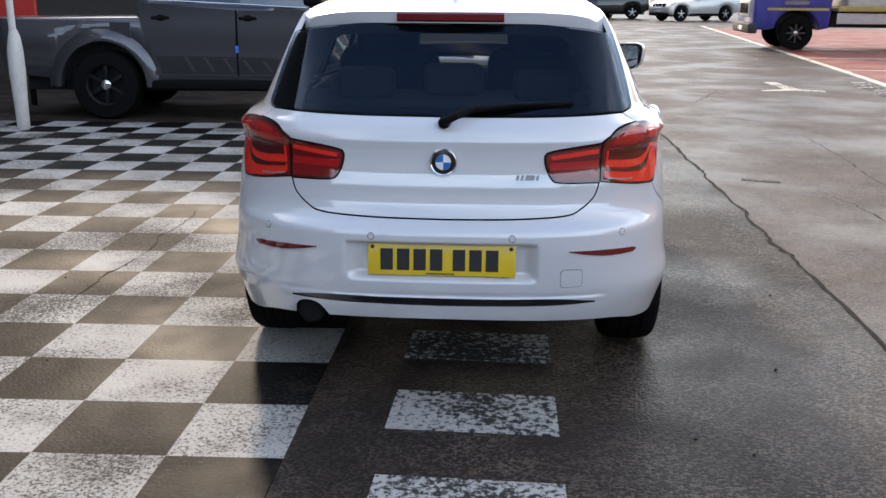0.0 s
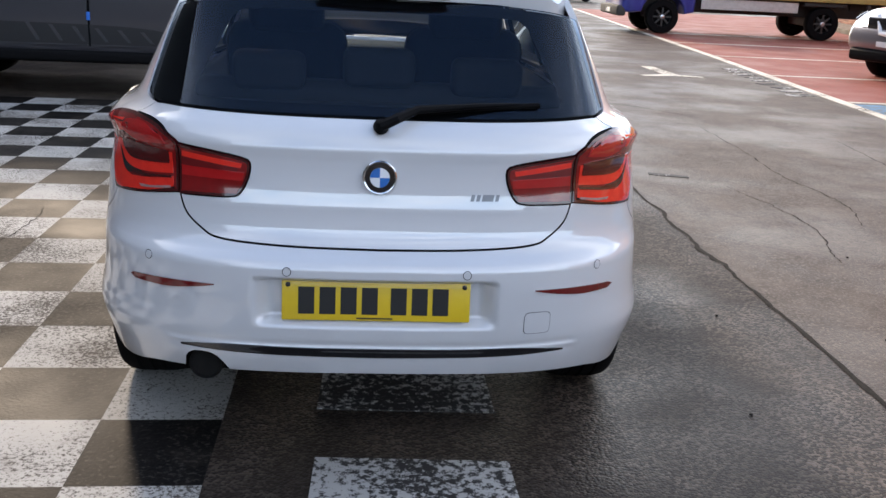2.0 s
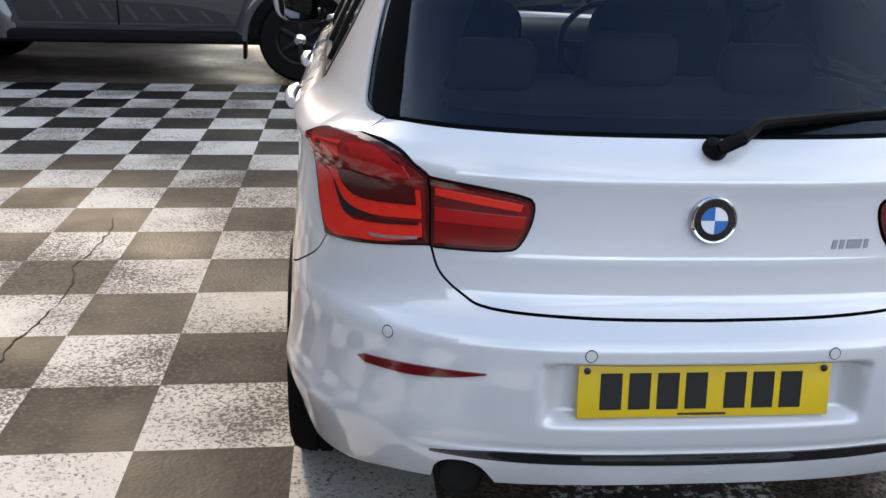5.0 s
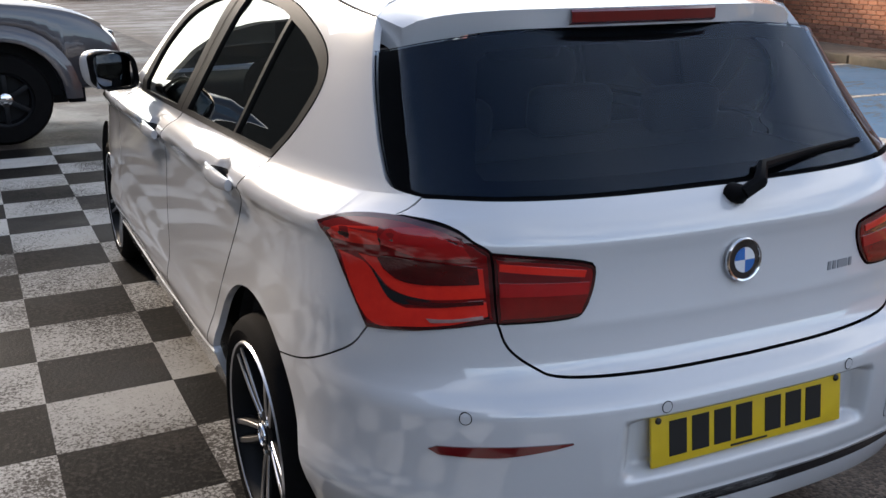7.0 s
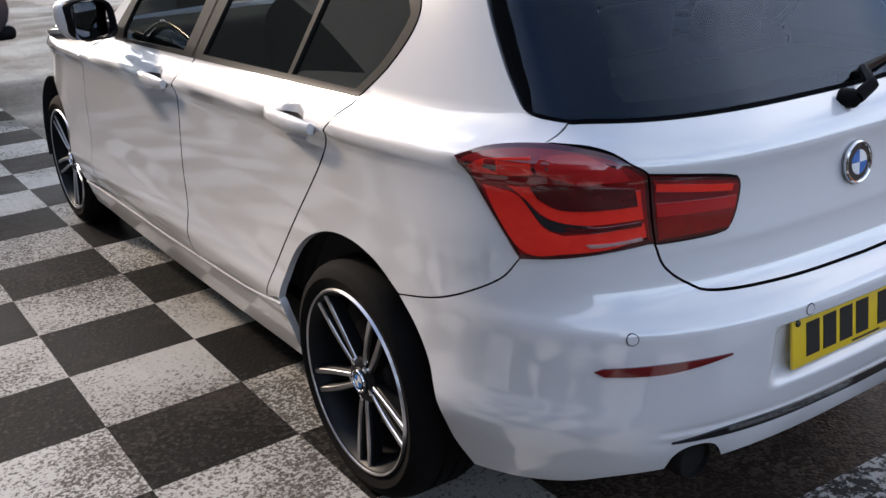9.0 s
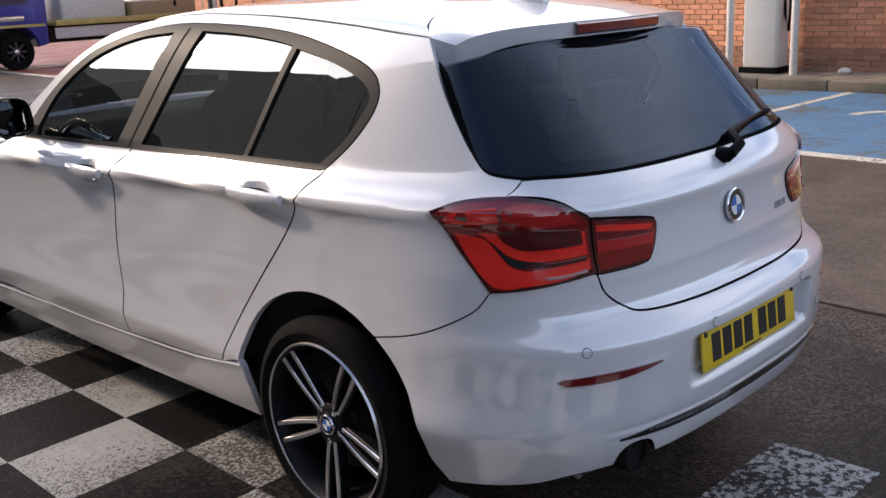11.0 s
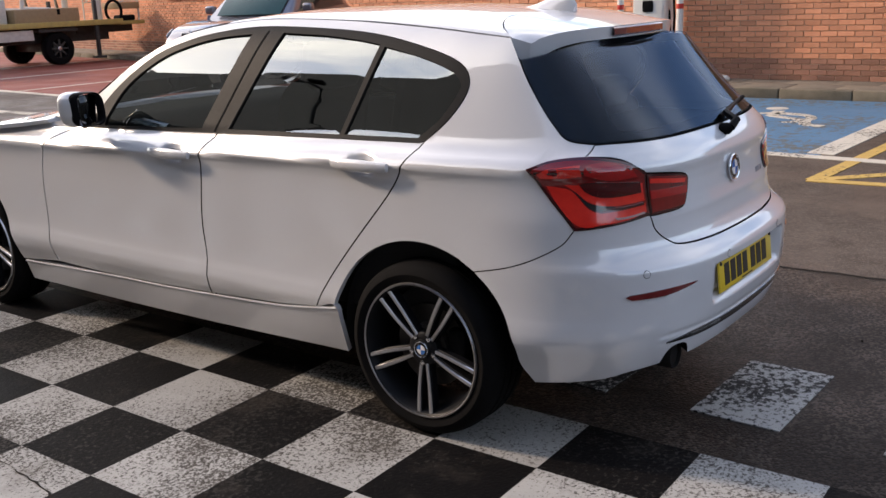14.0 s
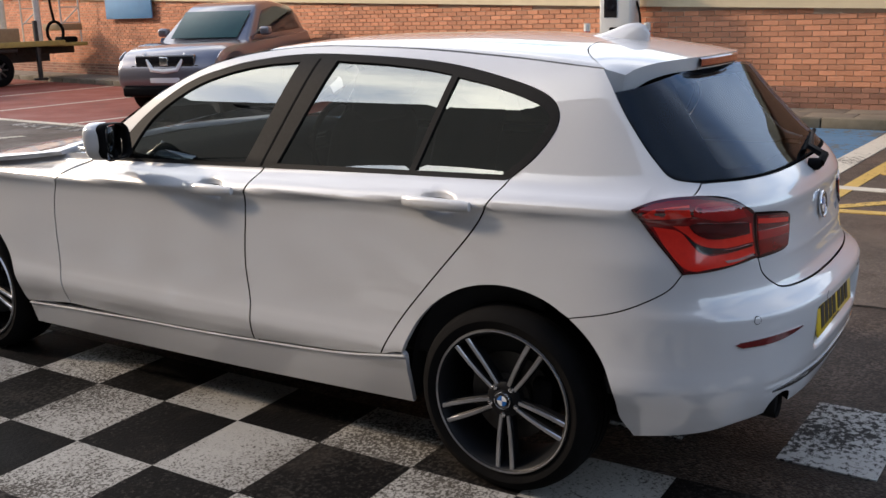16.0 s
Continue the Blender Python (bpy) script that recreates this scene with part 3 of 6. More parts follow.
def ragged_crack(way, width, z, seed):
    """A crack that wanders along a few bends, with a frayed and uneven width."""
    bm = bmesh.new()
    line = spline([(x, y) for x, y in way], 0.03)
    prev = None
    for j, (x, y) in enumerate(line):
        t = j / max(1, len(line) - 1)
        d = Vector(line[min(j + 1, len(line) - 1)]) - Vector(line[max(j - 1, 0)])
        side = Vector((-d.y, d.x)).normalized()
        sway = 0.030 * noise.noise((x * 5, y * 5, seed)) + 0.014 * noise.noise((x * 19, y * 19, seed + 3))
        w = width * (0.25 + 0.75 * math.sin(math.pi * t)**0.5) * max(0.15, 0.7 + 1.1 * noise.noise((x * 14, y * 14, seed + 7)))
        c = Vector((x, y)) + side * sway
        ring = [bm.verts.new((*(c - side * w), z)), bm.verts.new((*(c + side * w), z))]
        if prev: bm.faces.new((prev[0], prev[1], ring[1], ring[0]))
        prev = ring
    return bm


for k, (wide, way) in enumerate(((0.006, [(3.34, 6.3), (3.30, 4.9), (3.20, 3.9), (3.26, 3.0), (3.10, 2.3)]), (0.011, [(2.5, 9.0), (2.82, 9.46), (3.38, 10.9)]), (0.012, [(2.5, 7.9), (2.98, 7.6), (3.5, 6.9)]),
                                 (0.007, [(4.5, 5.6), (4.35, 4.4), (4.15, 3.2)]), (0.006, [(3.7, 2.2), (3.95, 1.4), (3.6, 0.6)]), (0.005, [(2.6, 3.4), (2.75, 2.4), (2.55, 1.5)]))):
    tagged(part("asphalt_crack", ragged_crack(way, wide, 0.002, k), M_SEAM, smooth=False), "fine ragged crack in worn asphalt", "crack", "cracks", "structure")
tagged(part("asphalt_crack", ragged_crack([(-1.87, 0.25), (-1.85, 0.80), (-1.81, 1.15), (-1.85, 1.50), (-1.83, 1.90), (-1.85, 2.25)], 0.005, 0.0062, 31), M_SEAM, smooth=False), "ragged crack running across the checkered paint", "crack", "cracks", "structure")
tagged(slab("worn_dash", [(2.12, 3.72), (2.40, 3.63), (2.41, 3.70), (2.13, 3.80)], -0.02, 0.004, M_FAINT), "short worn white dash on asphalt", "road marking", kind="structure")
for px, py, size in ((1.32, -0.385, 0.009), (2.64, 1.60, 0.010), (1.05, -1.15, 0.007), (1.55, 0.62, 0.009), (2.2, 0.35, 0.008), (-2.05, 0.62, 0.009), (-1.62, -0.52, 0.008), (0.75, -1.62, 0.010), (0.88, -1.05, 0.008)):
    bm = bmesh.new()
    bmesh.ops.create_icosphere(bm, subdivisions=1, radius=1)
    for v in bm.verts: v.co *= 1 + 0.25 * noise.noise(v.co * 2 + Vector((px, py, 0)))
    bmesh.ops.scale(bm, vec=(size, size * 0.75, size * 0.5), verts=bm.verts)
    stone = tagged(part("pebble", bm, M_SEAM, smooth=False), "small dark pebble lying on the ground", "pebble", "scattered pebbles")
    stone.matrix_world = pose(px, py, size * 0.42, 0, 0, 40 * px)
# ---- the white hatchback: rear axle at the origin, nose towards +y ----
REAR_N, CORNER, EXPO, HALF = -0.80, 0.60, 2.92, 0.876
FRONT_AXLE = 2.93
inset_side = curve1([(0.18, 0.088), (0.24, 0.066), (0.30, 0.046), (0.36, 0.028), (0.40, 0.014), (0.44, 0.007), (0.475, 0.012), (0.51, 0.020), (0.57, 0.0265), (0.68, 0.0315), (0.78, 0.0355), (0.86, 0.0395), (0.90, 0.0400),
                     (0.925, 0.0365), (0.945, 0.0280), (0.9545, 0.0215), (0.9600, 0.0240), (0.985, 0.042), (1.003, 0.066), (1.014, 0.084), (1.026, 0.0955), (1.042, 0.1065), (1.06, 0.1155), (1.15, 0.158), (1.25, 0.206), (1.34, 0.254), (1.40, 0.296), (1.45, 0.345)])
rear_y = curve1([(0.18, -0.70), (0.26, -0.775), (0.33, -0.822), (0.40, -0.846), (0.50, -0.862), (0.60, -0.869), (0.650, -0.868), (0.660, -0.862), (0.690, -0.818), (0.715, -0.797),
                 (0.74, -0.788), (0.790, -0.782), (0.800, -0.782), (0.81, -0.780), (0.855, -0.771), (0.90, -0.767), (0.93, -0.7675), (0.955, -0.771), (0.985, -0.758), (1.005, -0.742), (1.045, -0.695), (1.20, -0.530), (1.34, -0.388), (1.42, -0.30)])
taper = curve1([(0.18, 0.012), (0.60, 0.010), (0.80, 0.018), (0.93, 0.040), (1.05, 0.052), (1.45, 0.050)])
# the plan outline, from the middle of the tail round the corner, along the side and round to the nose
q = np.linspace(0, math.pi / 2, 400)
qa = HALF * np.sin(q)**(2 / EXPO)
qy = REAR_N + CORNER * (1 - np.cos(q)**(2 / EXPO))
sy = np.linspace(-0.19, 2.35, 200)
sa = HALF - 0.010 * ((sy - 1.1) / 1.3)**2 * (sy > 1.1)
f = np.linspace(0, math.pi / 2, 300)[1:]
fa, fy = (HALF - 0.0092) * np.cos(f)**(2 / 2.5), 2.36 + 1.35 * np.sin(f)**(2 / 2.5)
PLAN_A, PLAN_Y = np.r_[qa, sa, fa], np.r_[qy, sy, fy]
PLAN_S = np.r_[0, np.cumsum(np.hypot(np.diff(PLAN_A), np.diff(PLAN_Y)))]


def shift_part(yn):
    return np.clip((-0.2 - yn) / 0.6, 0, 1)**1.3


def smooth01(x):
    x = np.clip(x, 0, 1)
    return x * x * (3 - 2 * x)


def skin(s, z):
    """The outer body surface: s runs along the plan outline from the tail's middle (left is negative), z is the height."""
    s, z = np.asarray(s, float), np.asarray(z, float)
    side, t = np.where(s < 0, -1.0, 1.0), np.abs(s)
    a, yn = np.interp(t, PLAN_S, PLAN_A), np.interp(t, PLAN_S, PLAN_Y)
    # the glazed part of the tail is flatter across
    bow = yn - REAR_N
    flat = np.where(bow < 0.11, bow - bow**2 / 0.22, 0.055 * np.clip(1 - (bow - 0.11) / 0.49, 0, 1))
    yn = yn - 0.55 * smooth01((z - 0.99) / 0.06) * flat
    # the shoulder crease climbs towards the tail
    climb = np.clip(0.9655 - 0.0285 * yn, 0.885, 0.9775) - 0.9545
    zs = z - climb * smooth01((z - 0.62) / 0.2) * smooth01((1.05 - z) / 0.06)
    width = (HALF - inset_side(zs)) / HALF
    front = smooth01((yn - 2.5) / 1.1)
    a = a * (width * (1 - 0.25 * front) + (0.25 * front))
    a = a - taper(z) * smooth01((0.0 - yn) / 0.55) * a / HALF
    a = a + 0.007 * (np.exp(-((yn - 0.0) / 0.36)**2) + np.exp(-((yn - FRONT_AXLE) / 0.36)**2)) * smooth01((0.80 - z) / 0.2)
    y = yn + (rear_y(z) + 0.80) * shift_part(yn)
    # finger dents behind the door handles
    for hy, hz in ((0.235, 0.957), (1.262, 0.930)):
        a = a - 0.026 * np.clip(1 - ((y - hy) / 0.082)**2 - ((z - hz) / 0.046)**2, 0, 1)**1.6
    # nose leans back with height
    y = y - front * np.clip(z - 0.55, 0, 1) * 0.28
    # plate recess and the groove above the lower trim
    rec = smooth01((0.345 - a) / 0.06) * smooth01((z - 0.475) / 0.03) * smooth01((0.618 - z) / 0.012) * (y < 0)
    y = y + 0.045 * rec
    low = smooth01((0.60 - a) / 0.05) * (y < -0.5)
    y = y + 0.003 * low * np.exp(-((z - 0.398) / 0.012)**2) + 0.006 * low * np.exp(-((z - 0.424) / 0.004)**2)
    return np.stack([side * a, y, z], -1)


S_LONG = np.linspace(0, PLAN_S[-1], 3000)


def Y(y, z):
    """Outline point on the flank at a place along the car."""
    p = skin(S_LONG, np.full_like(S_LONG, z))
    return (float(np.interp(y, p[:, 1], S_LONG)), z)


def X(x, z):
    """Outline point on the tail at a distance from the middle."""
    n = 1400
    p = skin(S_LONG[:n], np.full(n, z))
    k = int(np.argmax(p[:, 0]))
    return (float(np.interp(x, p[:k, 0], S_LONG[:k])), z)


def left(poly):
    return [(-u, v) for u, v in poly][::-1]


def both(poly):
    """Close an outline of the right half, from the middle to the middle, over the whole width."""
    return poly + [(-u, v) for u, v in poly[::-1] if abs(u) > 1e-6]


car = thing("hatchback_car", "white five-door hatchback car with dark alloy wheels on checkered paint", "car")
body = thing("body", "glossy white painted body panels", "")
for key in list(body.keys()): del body[key]
body.parent = car

# seams between the panels
def arch(cy, cz, r, a0, a1, n=9, squash=1.0):
    return [Y(cy + r * math.cos(radians(a0 + (a1 - a0) * i / (n - 1))), cz + squash * r * math.sin(radians(a0 + (a1 - a0) * i / (n - 1)))) for i in range(n)]


REAR_ARCH = arch(0.000, 0.325, 0.394, -5, 125, 12, 0.975)
REAR_ARCH_LOW = arch(0.000, 0.325, 0.394, 126.5, 178, 7, 0.975)
cut_rear_door = [Y(0.476, 0.406), Y(0.396, 0.538), Y(0.262, 0.70), Y(0.115, 0.87), Y(0.038, 0.985), Y(0.008, 1.040)]
cut_b = [Y(1.088, 0.355), Y(1.085, 0.49), Y(1.107, 0.65), Y(1.100, 0.81), Y(1.085, 0.93), Y(1.035, 1.022)]
cut_a = [Y(2.203, 0.342), Y(2.235, 0.58), Y(2.243, 0.79), Y(2.200, 0.895), Y(2.118, 0.950), Y(1.985, 1.000)]
cut_bumper = [Y(-0.233, 0.637), Y(-0.350, 0.664), Y(-0.440, 0.698), Y(-0.520, 0.745), Y(-0.553, 0.792)]
sill_top = [Y(0.375, 0.424), Y(0.68, 0.383), Y(1.06, 0.361), Y(1.445, 0.346), Y(1.80, 0.338), Y(2.52, 0.308)]
lamp_bottom = [Y(-0.553, 0.792), X(0.70, 0.797), X(0.62, 0.808), X(0.548, 0.818)]
lamp_front = [Y(-0.408, 0.981), Y(-0.456, 0.915), Y(-0.522, 0.835), Y(-0.553, 0.792)]
lamp_top = [X(0.556, 0.955), X(0.600, 0.986), X(0.640, 1.003), Y(-0.555, 1.012), Y(-0.472, 1.005), Y(-0.408, 0.981)]
boot_cut = [X(0.548, 0.816), X(0.530, 0.765), X(0.485, 0.725), X(0.43, 0.704), X(0.25, 0.695), (0.0, 0.692)]
hatch_side = [Y(-0.225, 1.375), Y(-0.272, 1.31), Y(-0.350, 1.20), Y(-0.432, 1.105), Y(-0.485, 1.060), Y(-0.560, 1.045)]
edge_z = curve1([(-0.6, 1.335), (-0.23, 1.372), (0.1, 1.406), (0.5, 1.434), (0.9, 1.445), (1.15, 1.432), (1.35, 1.402), (1.5, 1.358), (1.7, 1.262), (1.85, 1.160), (2.0, 1.062), (2.15, 1.016), (2.3, 1.003), (2.7, 0.962), (3.2, 0.875), (3.5, 0.775), (3.71, 0.64)])
spine_z = curve1([(-0.65, 1.350), (-0.4, 1.390), (-0.2, 1.424), (0.0, 1.450), (0.5, 1.474), (0.9, 1.474), (1.3, 1.440), (1.7, 1.315), (2.1, 1.135), (2.35, 1.035), (2.42, 1.018), (2.7, 1.000), (3.2, 0.925), (3.5, 0.815), (3.71, 0.65)])
dlo_top = [Y(0.008, 1.040), Y(-0.066, 1.110), Y(-0.114, 1.190), Y(-0.110, 1.250), Y(-0.050, 1.298), Y(0.094, 1.340), Y(0.33, 1.384), Y(0.60, 1.406), Y(0.95, 1.416), Y(1.20, 1.396), Y(1.38, 1.362), Y(1.56, 1.302), Y(1.75, 1.175), Y(1.90, 1.015)]
rail = [Y(y, float(edge_z(y))) for y in (2.15, 2.0, 1.85, 1.7, 1.5, 1.35, 1.15, 0.9, 0.5, 0.1, -0.10, -0.225)]
G = 0.0036

flank = loop(REAR_ARCH[::-1], [REAR_ARCH[0], Y(0.375, 0.424), cut_rear_door[0]], cut_rear_door, dlo_top, [dlo_top[-1], rail[0]], rail, hatch_side,
             [hatch_side[-1], lamp_top[3]], lamp_top[3:], lamp_front, cut_bumper[::-1], [cut_bumper[0], REAR_ARCH[-1]])
rear_door = loop([sill_top[0], sill_top[1], sill_top[2], cut_b[0]][1:], cut_b, [cut_b[-1], Y(0.45, 1.036), cut_rear_door[-1]], cut_rear_door[::-1], [cut_rear_door[0], sill_top[1]])
front_door = loop(sill_top[2:5] + [cut_a[0]], cut_a, [cut_a[-1], Y(1.5, 1.010), cut_b[-1]], cut_b[::-1])
FRONT_ARCH = arch(FRONT_AXLE, 0.325, 0.385, 178, 12, 12)
wing = loop([cut_a[0], Y(2.54, 0.308)], FRONT_ARCH, [FRONT_ARCH[-1], Y(3.34, 0.55), Y(3.40, 0.66), Y(3.42, 0.790)], [Y(3.42, 0.790), Y(3.2, 0.871), Y(2.95, 0.920), Y(2.7, 0.959), Y(2.5, 0.985), Y(2.3, 1.000), Y(2.15, 1.012)], [Y(2.15, 1.012), Y(1.95, 1.018)], [Y(1.95, 1.018), cut_a[-1]], cut_a[::-1])
sill = loop(sill_top[::-1], [sill_top[0], Y(0.374, 0.33), Y(0.380, 0.228)], [Y(0.380, 0.228), Y(1.1, 0.208), Y(1.8, 0.200), Y(2.53, 0.198)], [Y(2.53, 0.198), sill_top[-1]])
bumper_half = loop([(0.0, 0.328), X(0.30, 0.326), X(0.60, 0.315), Y(-0.62, 0.292), Y(-0.428, 0.274)], [Y(-0.428, 0.274)] + REAR_ARCH_LOW[::-1], [REAR_ARCH_LOW[0], cut_bumper[0]], cut_bumper, lamp_bottom, boot_cut) + [(0.0, 0.692)]
inner_edge = [X(0.552, 0.951), X(0.45, 0.938), X(0.375, 0.925), X(0.353, 0.912), X(0.357, 0.872), X(0.378, 0.831), X(0.412, 0.818), X(0.546, 0.815)]
inner_lamp = loop(inner_edge, [inner_edge[-1], inner_edge[0]])
outer_lamp = loop(lamp_bottom[::-1], lamp_front[::-1], lamp_top[::-1], [lamp_top[0], lamp_bottom[-1]])
boot_half = ([(0.0, 0.692)] + spline(boot_cut[::-1], 0.012)[1:-1] + spline(inner_edge[::-1], 0.012)[:-1] + spline([inner_edge[0], X(0.560, 0.959), X(0.602, 0.990), X(0.640, 1.006), lamp_top[3]], 0.012)[:-1]
             + spline([lamp_top[3], hatch_side[-1]], 0.012)[:-1] + spline([hatch_side[-1], X(0.58, 1.046), X(0.30, 1.040), (0.0, 1.038)], 0.012))
hatch_half = spline([(0.0, 1.038), X(0.30, 1.040), X(0.58, 1.046), hatch_side[-1]], 0.012)[:-1] + spline(hatch_side[::-1][:5], 0.012) + spline([Y(-0.272, 1.31), X(0.50, 1.338), X(0.3, 1.352), (0.0, 1.356)], 0.02)[1:]
nose_half = loop([(PLAN_S[-1], 0.22), Y(3.34, 0.225), Y(3.27, 0.24)], arch(FRONT_AXLE, 0.325, 0.385, -10, 12, 4), [FRONT_ARCH[-1], Y(3.34, 0.55), Y(3.40, 0.66), Y(3.42, 0.790)], [Y(3.42, 0.790), Y(3.54, 0.72), (PLAN_S[-1], 0.66)]) + [(PLAN_S[-1], 0.66)]

for mirror in (False, True):
    side = left if mirror else (lambda p: p)
    sheet("side_panel", side(inset(flank, G * 0.6)), skin, M_PAINT, body, "glossy white rear wing and roof pillar", 0.03)
    for outline, name in ((rear_door, "rear_door"), (front_door, "front_door")):
        d = sheet(name, side(inset(outline, G)), skin, M_PAINT, car, "glossy white door panel", 0.015)
    sheet("front_wing", side(inset(wing, G)), skin, M_PAINT, body, "glossy white front wing", 0.03)
    sheet("sill", side(inset(sill, G * 0.6)), skin, M_PAINT, body, "white side sill", 0.03)
    sheet("nose_half", side(inset(nose_half, G)), skin, M_PAINT, body, "white front bumper", 0.05)
    lip = skin(np.array([u for u, v in spline(sill_top, 0.05)]), np.array([v - 0.007 for u, v in spline(sill_top, 0.05)]))
    bm = bmesh.new()
    tube(bm, [((-1 if mirror else 1) * (p[0] - 0.001), p[1], p[2]) for p in lip], 0.0045, 8)
    part("sill_lip", bm, M_PAINT, body, "bright rolled lip along the sill")
# the lower edge is notched round the exhaust
bumper_line = []
for u, v in inset(both(bumper_half), G * 0.5):
    if u < 0 and v < 0.36:
        off = (float(skin(np.array([u]), np.array([v]))[0, 0]) + 0.477) / 0.060
        if abs(off) < 1: v += 0.058 * (1 - abs(off)**2.5)**0.5
    bumper_line.append((u, v))
sheet("rear_bumper", bumper_line, skin, M_PAINT, car, "glossy white rear bumper", 0.013, depth=0.03)
gate = sheet("tailgate", inset(both(boot_half), G), skin, M_PAINT, car, "glossy white tailgate", 0.016, depth=0.03)


def top(u, y):
    """Roof, windscreen and bonnet: u runs from -1 to 1 between the rails."""
    u, y = np.asarray(u, float), np.asarray(y, float)
    ze, zc = edge_z(y), spine_z(y)
    yn = y
    a = np.interp(yn, PLAN_Y[400:], PLAN_A[400:]) * (HALF - inset_side(ze)) / HALF
    a = a - 0.06 * np.clip((-0.05 - y) / 0.5, 0, 1)**1.5
    w = np.clip(1 - np.abs(u)**2.3, 0, 1)**(1 / 1.7)
    return np.stack([u * a, y, ze + (zc - ze) * w], -1)


sheet("roof", [(-0.997, -0.228)] + [(u / 10, -0.05 - 0.17 * abs(u / 10)**4) for u in range(-9, 10)] + [(0.997, -0.228), (0.997, 1.18), (0.6, 1.27), (0, 1.30), (-0.6, 1.27), (-0.997, 1.18)], top, M_PAINT, body, "glossy white roof skin", 0.05)
sheet("bonnet", [(-0.996, 2.22), (0, 2.36), (0.996, 2.22)] + [(0.996, 2.4 + 0.1 * k) for k in range(10)] + [(0.996, 3.40), (0.6, 3.62), (0, 3.68), (-0.6, 3.62), (-0.996, 3.40)] + [(-0.996, 3.3 - 0.1 * k) for k in range(10)], top, M_PAINT, car, "glossy white bonnet", 0.06)
sheet("windscreen", [(-0.96, 1.22), (-0.6, 1.295), (0, 1.325), (0.6, 1.295), (0.96, 1.22), (0.96, 2.16), (0, 2.30), (-0.96, 2.16)], top, M_SCREENGLASS, car, "clear windscreen", 0.08, depth=0.0)


# spoiler over the tailgate glass
def spoiler_shape():
    bm = bmesh.new()
    n, m = 40, 10
    grid = {}
    for layer in (0, 1):
        for i in range(n + 1):
            u = -1 + 2 * i / n
            for j in range(m + 1):
                v = j / m
                front, lip = -0.054 - 0.17 * abs(u)**4, -0.408 + 0.125 * abs(u)**2.5
                y = front + (lip - front) * v
                ze, zc = float(edge_z(y)), float(spine_z(y))
                a = 0.584 - 0.034 * v
                zt = ze + (zc - ze) * (1 - abs(u)**2.3)**0.59 - 0.016 * abs(u)**6 * v
                drop = (0.010 + 0.032 * smooth01((v - 0.35) * 1.6) + 0.045 * abs(u)**8) if layer else 0.0
                grid[layer, i, j] = bm.verts.new((u * float(a), y + (0.010 * v if layer else 0), zt - float(drop)))
    for i in range(n):
        for j in range(m):
            bm.faces.new([grid[0, i, j], grid[0, i + 1, j], grid[0, i + 1, j + 1], grid[0, i, j + 1]][::-1])
            bm.faces.new([grid[1, i, j], grid[1, i + 1, j], grid[1, i + 1, j + 1], grid[1, i, j + 1]])
        bm.faces.new((grid[0, i, m], grid[0, i + 1, m], grid[1, i + 1, m], grid[1, i, m]))
    for j in range(m):
        for i in (0, n):
            f = bm.faces.new((grid[0, i, j], grid[0, i, j + 1], grid[1, i, j + 1], grid[1, i, j]))
    bmesh.ops.recalc_face_normals(bm, faces=bm.faces)
    return bm


spoiler = part("spoiler", spoiler_shape(), M_PAINT, gate, "white roof spoiler")
bm = bmesh.new()
for i in range(20):
    u = -1 + 2 * i / 19
    vs = [bm.verts.new((0.2 * u, -0.4075 - dy + 0.125 * abs(0.2 * u / 0.6)**2.5, z)) for dy, z in ((0.0, 1.385), (0.007, 1.380), (0.007, 1.358), (-0.004, 1.352))]
    if i:
        for k in range(3): bm.faces.new((prev[k], vs[k], vs[k + 1], prev[k + 1]))
    prev = vs
bmesh.ops.recalc_face_normals(bm, faces=bm.faces)
part("high_brake_light", bm, M_LAMPDARK, gate, "dark red high brake light")

# tailgate glass with a black printed border
sheet("rear_glass_border", inset(both(hatch_half), 0.003), skin, M_SEAMBLACK, gate, "black printed edge of rear glass", 0.02, lift=-0.016, depth=0.0,
      holes=[inset(both(spline([(0.0, 1.075), X(0.30, 1.077), X(0.52, 1.082)], 0.02) + spline([X(0.53, 1.10), X(0.44, 1.29)], 0.02) + spline([X(0.41, 1.312), X(0.3, 1.318), (0.0, 1.320)], 0.02)), 0.0)])
sheet("rear_glass", inset(both(hatch_half), 0.006), skin, M_REARGLASS, gate, "dark tinted rear window", 0.02, lift=-0.003, depth=0.004)

# side windows: black surround with openings for the panes
surround = loop([Y(1.90, 0.990), Y(1.5, 1.001), Y(1.05, 1.013), Y(0.45, 1.026), Y(0.014, 1.034)], dlo_top)
pane_front = loop([Y(1.138, 1.028), Y(1.5, 1.016), Y(1.80, 1.006)], [Y(1.80, 1.006), Y(1.70, 1.165), Y(1.53, 1.280), Y(1.36, 1.340), Y(1.18, 1.374), Y(0.995, 1.388)], [Y(0.995, 1.388), Y(1.138, 1.028)])
pane_rear = loop([Y(0.392, 1.043), Y(0.980, 1.032)], [Y(0.980, 1.032), Y(0.822, 1.392)], [Y(0.822, 1.392), Y(0.60, 1.382), Y(0.42, 1.366), Y(0.308, 1.350)], [Y(0.308, 1.350), Y(0.392, 1.043)])
pane_quarter = loop([Y(0.038, 1.050), Y(0.370, 1.044)], [Y(0.370, 1.044), Y(0.284, 1.343)], [Y(0.284, 1.343), Y(0.12, 1.312), Y(-0.03, 1.268), Y(-0.082, 1.232), Y(-0.084, 1.200), Y(-0.036, 1.115), Y(0.038, 1.050)])
